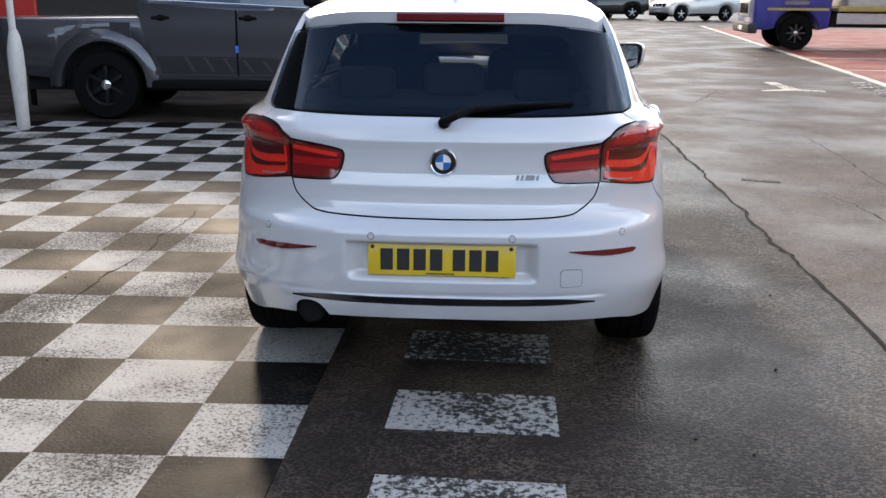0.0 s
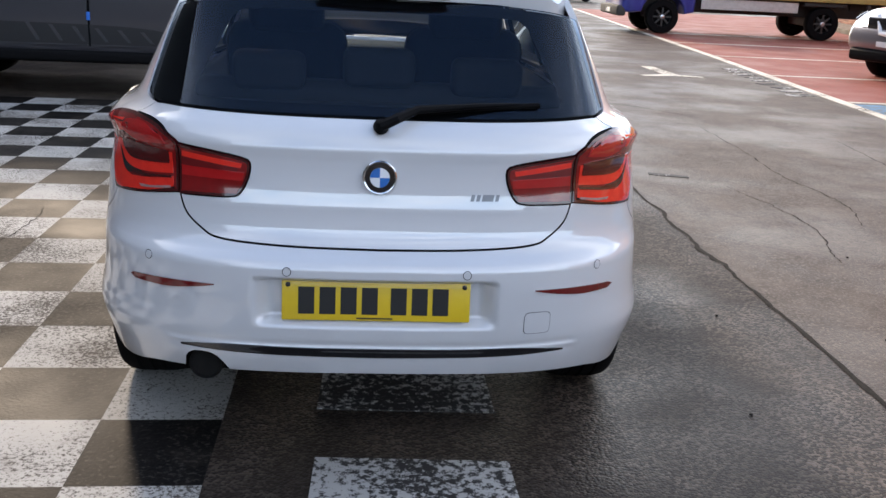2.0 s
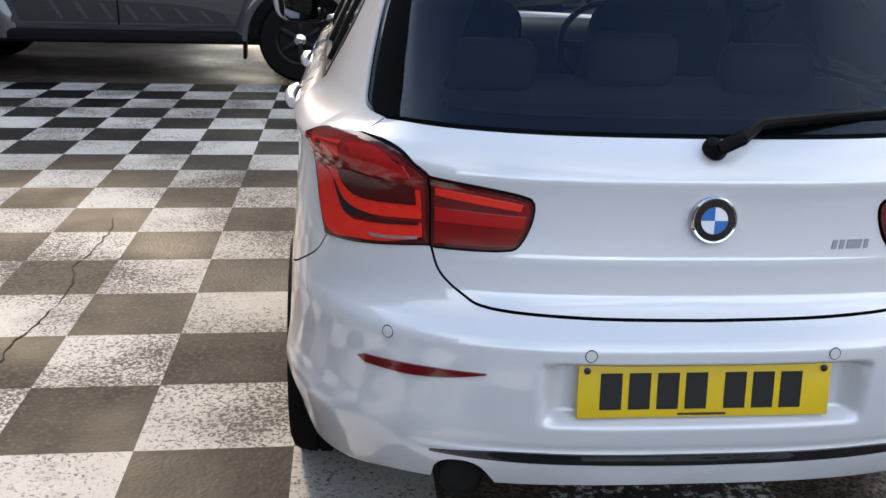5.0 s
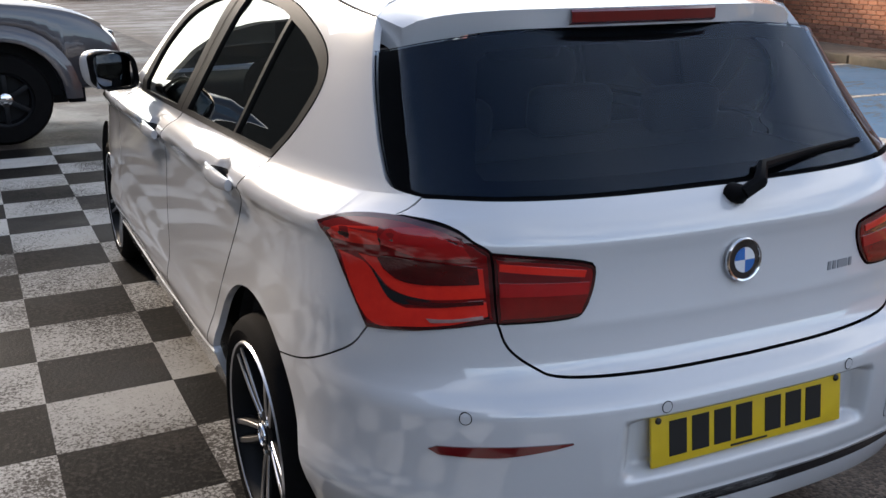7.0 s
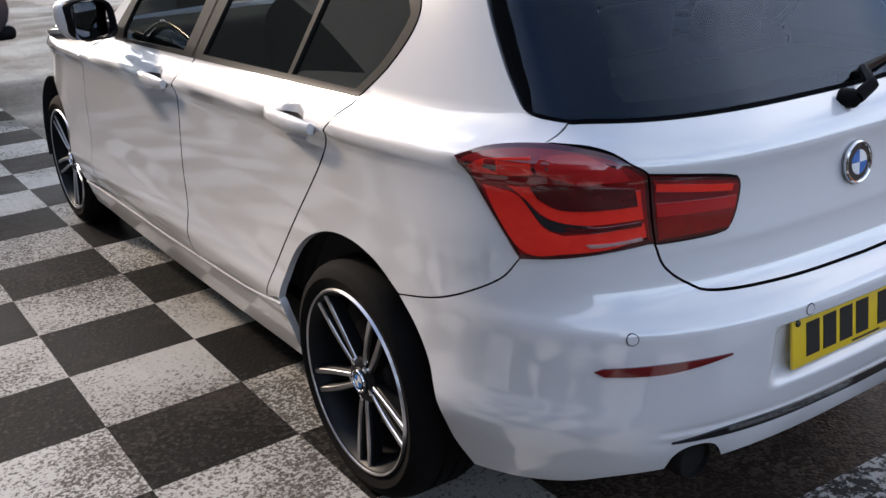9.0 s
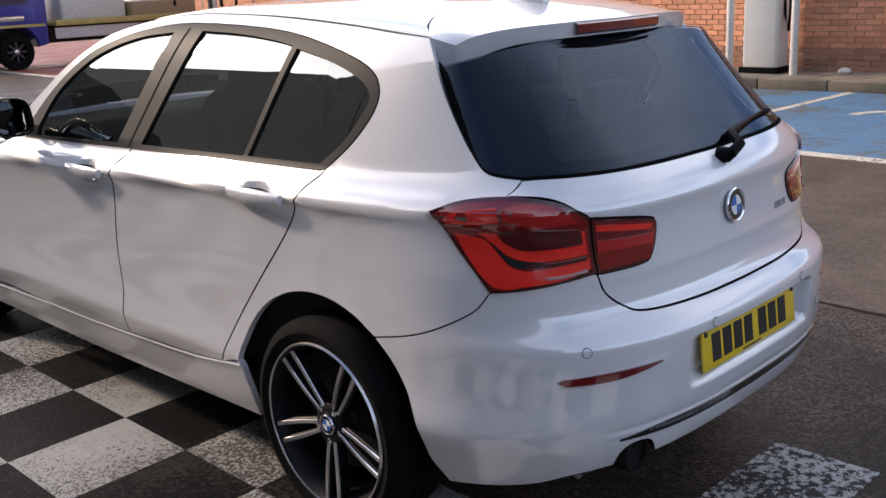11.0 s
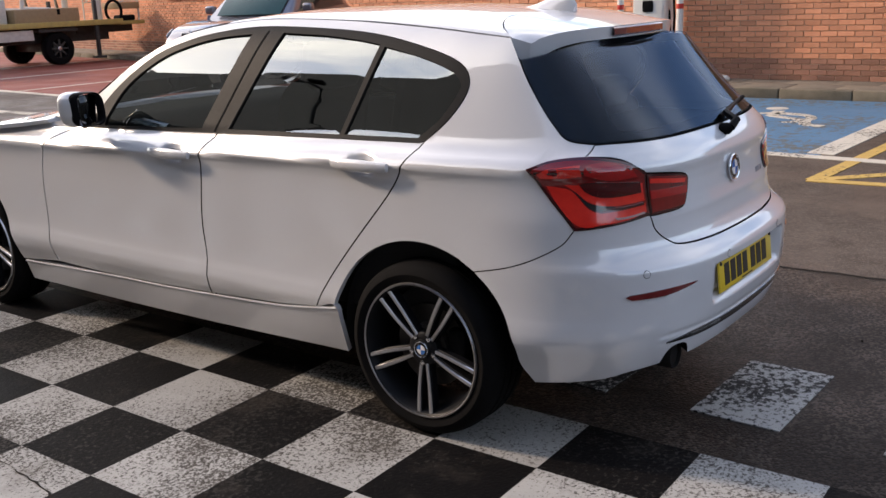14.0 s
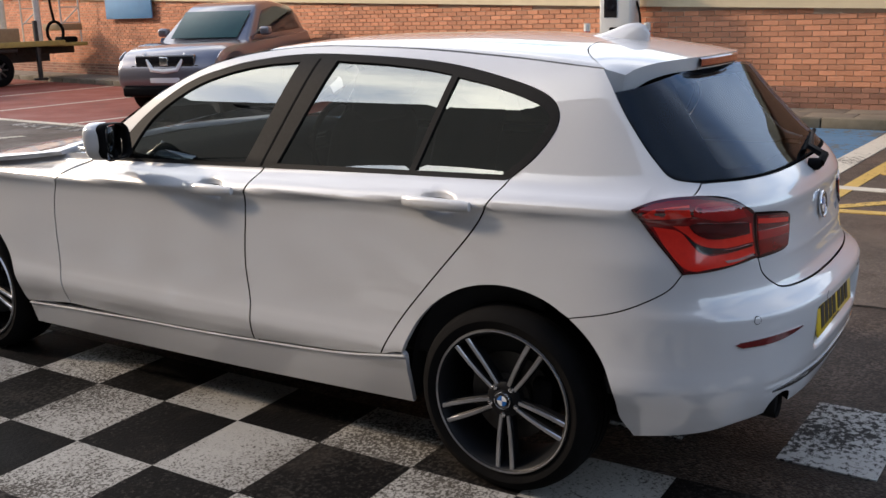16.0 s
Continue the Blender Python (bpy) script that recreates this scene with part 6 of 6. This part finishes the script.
cabo = loop([(3.35, 0.55), (3.30, 1.5), (3.32, 2.35)], [(3.32, 2.35), (3.6, 2.46), (4.6, 2.45), (4.95, 2.30)], [(4.95, 2.30), (5.12, 1.65), (5.22, 1.20), (5.22, 0.60)], [(5.22, 0.60), (5.12, 0.50), (4.72, 0.50)], arc2(4.15, 0.45, 0.55, 8, 172), [(3.60, 0.50), (3.35, 0.55)], step=0.15)
part("cab", solid(cabo, 1.08, 0.09, lambda z: 1 - 0.05 * max(0, z - 1.4)), M_LORRYBLUE, lorry, "glossy blue cab")
for sgn in (-1, 1):
    on_flank("cab_window", loop([(3.75, 1.52), (4.85, 1.45)], [(4.85, 1.45), (4.78, 2.1)], [(4.78, 2.1), (3.75, 2.18)], [(3.75, 2.18), (3.75, 1.52)], step=0.15), 1.08, sgn, M_DEEPGLASS, lorry, "dark cab window", 0.008, lambda z: 1 - 0.05 * max(0, z - 1.4))
    on_flank("cab_door_mark", [(3.9, 1.12), (4.5, 1.12), (4.5, 1.24), (3.9, 1.24)], 1.08, sgn, M_NAVY, lorry, "dark unreadable lettering on cab", 0.008)
    on_flank("yellow_stripe", [(3.4, 0.98), (4.9, 0.98), (4.9, 1.04), (3.4, 1.04)], 1.08, sgn, M_DECK, lorry, "thin yellow stripe", 0.008)
    for cx, yy in ((4.15, 1.05), (0.0, 1.10)): road_wheel(lorry, cx, sgn * yy, 0.42, 0.27, 0.25, M_ALLOY, 8, sgn, mat_face=M_CHASSIS)
    lump("deck_rail", -1.9, 3.2, sgn * 1.16 - 0.05, sgn * 1.16 + 0.05, 0.96, 1.10, 0.015, M_DECK, lorry, "yellow deck edge rail")
    lump("side_guard", 0.7, 3.2, sgn * 1.10 - 0.02, sgn * 1.10 + 0.02, 0.66, 0.92, 0.01, M_FRAMEWHITE, lorry, "pale side panel")
    lump("mudguard", -0.55, 0.55, sgn * 0.98 - 0.15, sgn * 0.98 + 0.15, 0.84, 0.95, 0.03, M_CHASSIS, lorry)
lump("chassis", -1.9, 4.6, -0.45, 0.45, 0.55, 0.95, 0.02, M_CHASSIS, lorry, "dirty black chassis")
lump("front_axle", 4.05, 4.25, -0.95, 0.95, 0.34, 0.50, 0.03, M_CHASSIS, lorry)
lump("rear_axle", -0.12, 0.12, -1.0, 1.0, 0.32, 0.54, 0.03, M_CHASSIS, lorry)
lump("deck", -1.9, 3.2, -1.12, 1.12, 0.97, 1.05, 0.01, M_DECK, lorry, "worn yellow flat deck")
lump("grille", 5.19, 5.26, -0.62, 0.62, 0.80, 1.22, 0.03, M_FRAMEWHITE, lorry, "pale chromed grille")
for k in range(7): lump("grille_slot", 5.25, 5.275, -0.50 + 0.15 * k, -0.42 + 0.15 * k, 0.88, 1.14, 0.01, M_TRIM, lorry)
lump("front_bumper", 5.10, 5.34, -1.06, 1.06, 0.40, 0.66, 0.05, M_CHASSIS, lorry, "grey bumper")
lump("plate_blank", 5.335, 5.35, -0.26, 0.26, 0.46, 0.57, 0.004, M_BADGEWHITE, lorry, "white front plate")
lump("windscreen", -0.36, 0.36, -0.95, 0.95, -0.01, 0.01, 0.006, M_SCREEN, lorry, "dark windscreen", pose(5.06, 0, 1.88, 0, 75, 0))
lump("tail_bar", -2.7, -1.9, -1.05, 1.05, 0.93, 1.03, 0.02, M_DECK, lorry, "yellow tail of deck")
lump("tail_beam", -2.65, -0.9, -0.5, 0.5, 0.74, 0.93, 0.02, M_CHASSIS, lorry, "dirty black tail beam")
for sgn in (-1, 1):
    lump("tail_leg", -1.16, -1.06, sgn * 1.12 - 0.05, sgn * 1.12 + 0.05, 0.16, 1.62, 0.02, M_CHASSIS, lorry, "black stabiliser leg")
    lump("leg_foot", -1.26, -0.96, sgn * 1.12 - 0.11, sgn * 1.12 + 0.11, 0.10, 0.16, 0.01, M_CHASSIS, lorry)
for sgn in (-1, 1):
    bm = bmesh.new()
    tube(bm, [(0.72, sgn * 0.75, 1.42), (0.56, sgn * 0.75, 2.7), (-0.06, sgn * 0.75, 2.7), (-0.26, sgn * 0.75, 1.42), (0.72, sgn * 0.75, 1.45)], 0.055, 8)
    part("lifting_frame", bm, M_FRAMEWHITE, lorry, "white lifting frame")
    bm = bmesh.new()
    tube(bm, [(-1.42, sgn * 0.8, 1.0), (-1.42, sgn * 0.8, 2.7)], 0.085, 8)
    part("lifting_post", bm, M_FRAMEWHITE, lorry, "white upright post")
    for rx in (-2.05, -2.62):
        bm = bmesh.new()
        tube(bm, [(rx, sgn * 0.9, 1.0), (rx, sgn * 0.9, 2.4)], 0.022, 6)
        part("rack_post", bm, M_FRAMEWHITE, lorry, "thin pale rack post")
    for rz in (1.55, 1.95):
        bm = bmesh.new()
        tube(bm, [(-2.05, sgn * 0.9, rz), (-2.62, sgn * 0.9, rz)], 0.018, 6)
        part("rack_rail", bm, M_FRAMEWHITE, lorry)
    bm = bmesh.new()
    tube(bm, [(-2.05, sgn * 0.9, 1.5), (-2.62, sgn * 0.9, 1.95)], 0.018, 6)
    part("rack_brace", bm, M_FRAMEWHITE, lorry)
lump("tool_box", -0.66, 1.15, 0.25, 1.12, 1.05, 1.44, 0.03, M_CRATE, lorry, "brown tool box")
lump("box_latch", -0.10, -0.02, 1.11, 1.14, 1.28, 1.42, 0.01, M_TRIM, lorry)
lump("rear_box", -2.65, -2.0, 0.1, 0.95, 1.35, 1.52, 0.02, M_CRATE, lorry, "brown crate on tail")
lump("rear_roller", -2.45, -2.05, 0.5, 1.0, 1.03, 1.18, 0.05, M_RUBBER, lorry, "black roller on tail")
bm = bmesh.new()
for k in range(24):
    a, b = 2 * math.pi * k / 24, 2 * math.pi * (k + 1) / 24
    tube(bm, [(-1.80 + 0.24 * math.cos(a), 0.95, 1.30 + 0.28 * math.sin(a)), (-1.80 + 0.24 * math.cos(b), 0.95, 1.30 + 0.28 * math.sin(b))], 0.04, 6)
part("spare_hose", bm, M_RUBBER, lorry, "coiled black hose")
bm = bmesh.new()
tube(bm, [(-1.80, 0.95, 1.55), (-1.74, 0.95, 2.0), (-1.70, 0.95, 2.6)], 0.035, 8)
part("hose_end", bm, M_RUBBER, lorry, "hanging black hose")
lump("cargo", 1.2, 2.9, -0.9, 0.9, 1.05, 1.75, 0.08, M_FRAMEWHITE, lorry, "pale load on deck")
# ---- pavement, wall and street furniture ----
M_KERB = material("kerb_stone", (0.20, 0.165, 0.12), 0.9, 0, (0.085, 0.075, 0.05), 4, 0.4, bump=0.2, bump_scale=60, vary=0.12, space="Object")
M_FLAG = material("paving_stone", (0.22, 0.18, 0.135), 0.9, 0, (0.12, 0.10, 0.075), 4, 0.4, bump=0.2, bump_scale=50, vary=0.12)
M_MORTAR = material("mortar", (0.60, 0.44, 0.32), 0.95, 0, (0.48, 0.35, 0.25), 6, 0.4)
M_BRICK = material("red_brick", (0.66, 0.305, 0.170), 0.85, 0, (0.56, 0.24, 0.135), 9, 0.35, bump=0.25, bump_scale=70, vary=0.20, space="Object")
M_BRICKDARK = material("darker_foot_brick", (0.38, 0.18, 0.115), 0.85, 0, (0.28, 0.14, 0.095), 9, 0.35, bump=0.25, bump_scale=70, vary=0.28, space="Object")
M_STONE = material("cream_stone", (0.74, 0.61, 0.40), 0.8, 0, (0.62, 0.51, 0.33), 3, 0.4, bump=0.1)
M_PLAINBRICK = material("distant_brick", (0.58, 0.28, 0.145), 0.9, 0, (0.50, 0.23, 0.12), 3, 0.4)
M_DARKWALL = material("dark_cladding", (0.040, 0.033, 0.028), 0.7, 0, (0.026, 0.022, 0.019), 0.6, 0.4)

Y0, Y1 = -7.0, 34.0


def band(y):
    """Height of the stone band's foot, which climbs with the ground beyond."""
    return 1.417 + 0.033 * y


def along(name, near, far, z0, z1, mat, label, category):
    """A long body that follows the kerb, from near to far of it, between two heights along the wall."""
    bm = bmesh.new()
    rings = [[bm.verts.new((kerb_x(y) + d, y, z(y))) for d, z in ((near, z0), (near, z1), (far, z1), (far, z0))] for y in (Y0, 4.0, Y1)]
    for ra, rb in zip(rings, rings[1:]):
        for k in range(4): bm.faces.new((ra[k], ra[(k + 1) % 4], rb[(k + 1) % 4], rb[k]))
    bm.faces.new(rings[0]); bm.faces.new(rings[-1])
    bmesh.ops.recalc_face_normals(bm, faces=bm.faces)
    return tagged(part(name, bm, mat, smooth=False), label, category, kind="structure")


wall_obj = along("wall_east", 1.212, 1.55, lambda y: 0.0, band, M_MORTAR, "brick boundary wall of long low building", "wall")
along("wall_upper", 1.19, 1.55, lambda y: band(y) + 0.26, lambda y: band(y) + 2.45, M_PLAINBRICK, "plain upper brick wall", "wall")
along("wall_coping", 1.12, 1.6, lambda y: band(y) + 2.45, lambda y: band(y) + 2.6, M_STONE, "cream stone coping on brick wall", "wall")
along("stone_band", 1.14, 1.55, band, lambda y: band(y) + 0.26, M_STONE, "cream stone band along brick wall", "wall")
pav = along("pavement", 0.14, 1.5, lambda y: -0.02, lambda y: 0.118, M_MORTAR, "raised footway along brick wall", "pavement")
tagged(part("wall_west", boxes((-16.4, -16.0, -26, 75, 0, 17.5)), M_DARKWALL, smooth=False), "plain dark building wall outside the view", "wall", kind="structure")
# assumed wall; height and right end are set to shade the ground here
tagged(part("wall_north", boxes((-15.9, -2.8, 12.0, 12.4, 0, 4.8)), M_DARKWALL, smooth=False), "plain dark assumed wall that shades the ground round the pickup", "wall", kind="structure")
# added wall, never in view, blocks the low sky behind the camera
tagged(part("wall_south", boxes((-16, 60, -26.4, -26.0, 0, 5)), M_DARKWALL, smooth=False), "plain dark building wall outside the view", "wall", kind="structure")

bm = bmesh.new()
box(bm, 0, 0.15, 0, 0.905, -0.05, 0.13, bevel=0.018)
first = part("kerb_stone", bm, M_KERB, pav)
first.matrix_local = pose(kerb_x(Y0), Y0, 0)
for k in range(1, int((Y1 - Y0) / 0.915)):
    y = Y0 + 0.915 * k
    o = first.copy(); scene.collection.objects.link(o); o.matrix_local = pose(kerb_x(y) + random.uniform(-0.006, 0.006), y, random.uniform(-0.006, 0.004), 0, 0, kerb_turn(y))
bm = bmesh.new()
box(bm, 0, 0.515, 0, 0.60, 0.10, 0.128, bevel=0.006)
first = part("paving_flag", bm, M_FLAG, pav)
first.matrix_local = pose(kerb_x(Y0) + 0.16, Y0, 0)
for k in range(1, 128):
    y = Y0 + 0.607 * (k // 2) + 0.2 * (k % 2)
    o = first.copy(); scene.collection.objects.link(o)
    o.matrix_local = pose(kerb_x(y) + 0.16 + 0.522 * (k % 2), y, random.uniform(-0.004, 0.003), 0, 0, kerb_turn(y))

# charging post with screen and cable, and two guard posts
M_CHARGER = material("white_charger_shell", (0.66, 0.65, 0.62), 0.35, 0, (0.58, 0.57, 0.54), 4, 0.5, coat=0.4)
M_REDBAND = material("red_band", (0.5, 0.03, 0.02), 0.5)
charger = thing("charging_post", "tall white electric vehicle charging post with black screen", "charging post", at=pose(10.35, 4.3, 0.128))
lump("cabinet", -0.18, 0.18, -0.25, 0.25, 0.0, 1.95, 0.04, M_CHARGER, charger, "white cabinet")
lump("plinth", -0.21, 0.21, -0.28, 0.28, -0.02, 0.08, 0.01, M_TRIM, charger, "dark plinth")
lump("screen", -0.190, -0.176, -0.03, 0.17, 1.28, 1.62, 0.008, M_GLOSSBLACK, charger, "black screen")
lump("socket_panel", -0.192, -0.176, -0.08, 0.08, 0.98, 1.14, 0.02, M_TRIM, charger, "dark round socket")
bm = bmesh.new()
tube(bm, [(0.0, -0.26, 1.5), (-0.05, -0.33, 1.3), (-0.06, -0.36, 0.9), (-0.05, -0.34, 0.55), (-0.03, -0.28, 0.75), (0.0, -0.25, 1.0)], 0.018, 8)
part("cable", bm, M_RUBBER, charger, "black charging cable")
for k, (gy, gx) in enumerate(((4.75, 10.2), (3.78, 10.1))):
    gp = thing("guard_post", "slim white guard post with red band", "bollard", "guard posts by the charger", at=pose(gx, gy, 0.128))
    bm = bmesh.new()
    rings = lathe(bm, [(0.05, -0.02), (0.05, 1.18), (0.04, 1.20), (0.0, 1.205)], 20, "z")
    part("post", bm, M_FRAMEWHITE, gp)
    bm = bmesh.new()
    lathe(bm, [(0.0508, 1.02), (0.0512, 1.025), (0.0512, 1.085), (0.0508, 1.09)], 20, "z")
    part("band", bm, M_REDBAND, gp, "red reflective band")
bm = bmesh.new()
bmesh.ops.create_icosphere(bm, subdivisions=2, radius=1, matrix=pose(10.35, 3.2, 0.16) @ Matrix.Diagonal((0.07, 0.09, 0.05, 1)))
for v in bm.verts: v.co += 0.012 * noise.noise_vector(v.co * 14)
tagged(part("crumpled_litter", bm, M_FRAMEWHITE), "crumpled white litter on footway by the wall", "litter")
sign = tagged(part("wall_sign", boxes((-0.11, -0.075, 0, 2.4, 0, 0.9), bevel=0.008), material("blue_sign", (0.10, 0.28, 0.50), 0.5, 0, (0.09, 0.24, 0.44), 3, 0.5)), "plain blue sign board on brick wall", "sign")
sign.matrix_world = pose(wall_x(18.0) - 0.02, 18.0, 1.60, 0, 0, kerb_turn(18.0))

# leaning white post beside the pickup
post = thing("marker_post", "white painted post with dented plastic sleeve", "post", at=pose(-4.82, 5.85, 0, 0, -1.0, 0))
bm = bmesh.new()
lathe(bm, [(0.036, -0.02), (0.036, 2.4), (0.02, 2.42)], 18, "z")
part("pole", bm, M_FRAMEWHITE, post, "white pole")
bm = bmesh.new()
lathe(bm, [(0.050, 0.0), (0.066, 0.03), (0.070, 0.30), (0.082, 0.60), (0.080, 0.82), (0.060, 0.95), (0.038, 1.03)], 20, "z")
for v in bm.verts: v.co.xy += 0.010 * Vector(noise.noise_vector(v.co * 5)).xy
part("sleeve", bm, M_FRAMEWHITE, post, "dented white plastic sleeve")
red = tagged(part("red_board", boxes((-6.9, -5.62, 8.0, 8.08, 0.72, 2.1), bevel=0.01), material("red_board_paint", (0.45, 0.02, 0.015), 0.4, 0, (0.38, 0.015, 0.012), 4, 0.5)), "plain red board standing beyond the post", "sign board")
lump("board_leg", -6.8, -6.74, 8.0, 8.06, 0.0, 0.75, 0.005, M_TRIM, red)
lump("board_leg", -5.78, -5.72, 8.0, 8.06, 0.0, 0.75, 0.005, M_TRIM, red)

# tall twin-headed lamp post, seen in the side windows
lamp_post = thing("street_lamp", "tall dark street lamp with two heads on a curved arm", "street lamp", at=pose(-11.6, 14.4, 0, 0, 0, 78))
bm = bmesh.new()
lathe(bm, [(0.16, -0.02), (0.14, 1.2), (0.10, 1.3), (0.075, 10.4), (0.06, 10.5)], 16, "z")
part("pole", bm, M_TRIM, lamp_post, "dark tapered pole")
bm = bmesh.new()
tube(bm, [(0, 0, 10.3), (0.05, 0, 11.0), (0.35, 0, 11.6), (0.9, 0, 11.9), (1.5, 0, 11.95)], 0.05, 8)
part("curved_arm", bm, M_TRIM, lamp_post, "dark curved arm")
for hx in (0.75, 1.55):
    bm = bmesh.new()
    box(bm, -0.26, 0.26, -0.16, 0.16, -0.07, 0.07, bevel=0.05, m=pose(hx, 0, 12.02, 0, -8, 0), seg=3)
    part("lamp_head", bm, M_TRIM, lamp_post, "dark flat lamp head")

# bricks, last
def brick_mesh(length, mat):
    bm = bmesh.new()
    box(bm, 0, 0.05, 0, length, 0, 0.065, bevel=0.004, seg=1)
    me = bpy.data.meshes.new("brick"); bm.to_mesh(me); bm.free()
    me.materials.append(mat)
    return me


whole = {m.name: brick_mesh(0.215, m) for m in (M_BRICK, M_BRICKDARK)}
rest = {m.name: ([], [], m) for m in (M_BRICK, M_BRICKDARK)}
rng = random.Random(4)
for c in range(30):
    z = 0.125 + 0.075 * c
    y = Y0 + (0.1125 if c % 2 else 0)
    # the four lowest courses are darker
    mat = M_BRICKDARK if c < 4 else M_BRICK
    while y < Y1 - 0.22:
        if z + 0.065 > band(y):
            y += 0.225
            continue
        dx = -0.002 + rng.uniform(-0.003, 0.003)
        if 0.6 < y < 3.25:
            o = new("brick", whole[mat.name]); o.parent = wall_obj; o.location = (wall_x(y) + dx, y, z)
        else:
            vs, fs, _ = rest[mat.name]
            b = len(vs)
            vs += [(wall_x(y + j * 0.215) + dx + i, y + j * 0.215, z + k * 0.065) for i, j, k in ((0.0, 0.02, 0.06), (0.0, 0.98, 0.06), (0.0, 0.98, 0.94), (0.0, 0.02, 0.94), (0.02, 0, 0), (0.02, 1, 0), (0.02, 1, 1), (0.02, 0, 1))]
            fs += [(b, b + 3, b + 2, b + 1), (b, b + 1, b + 5, b + 4), (b + 1, b + 2, b + 6, b + 5), (b + 2, b + 3, b + 7, b + 6), (b + 3, b, b + 4, b + 7)]
        y += 0.225
for vs, fs, m in rest.values():
    me = bpy.data.meshes.new("brickwork"); me.from_pydata(vs, [], fs); me.materials.append(m)
    o = new("brickwork", me); o.parent = wall_obj
    tagged(o, "rows of red bricks", kind="stuff")
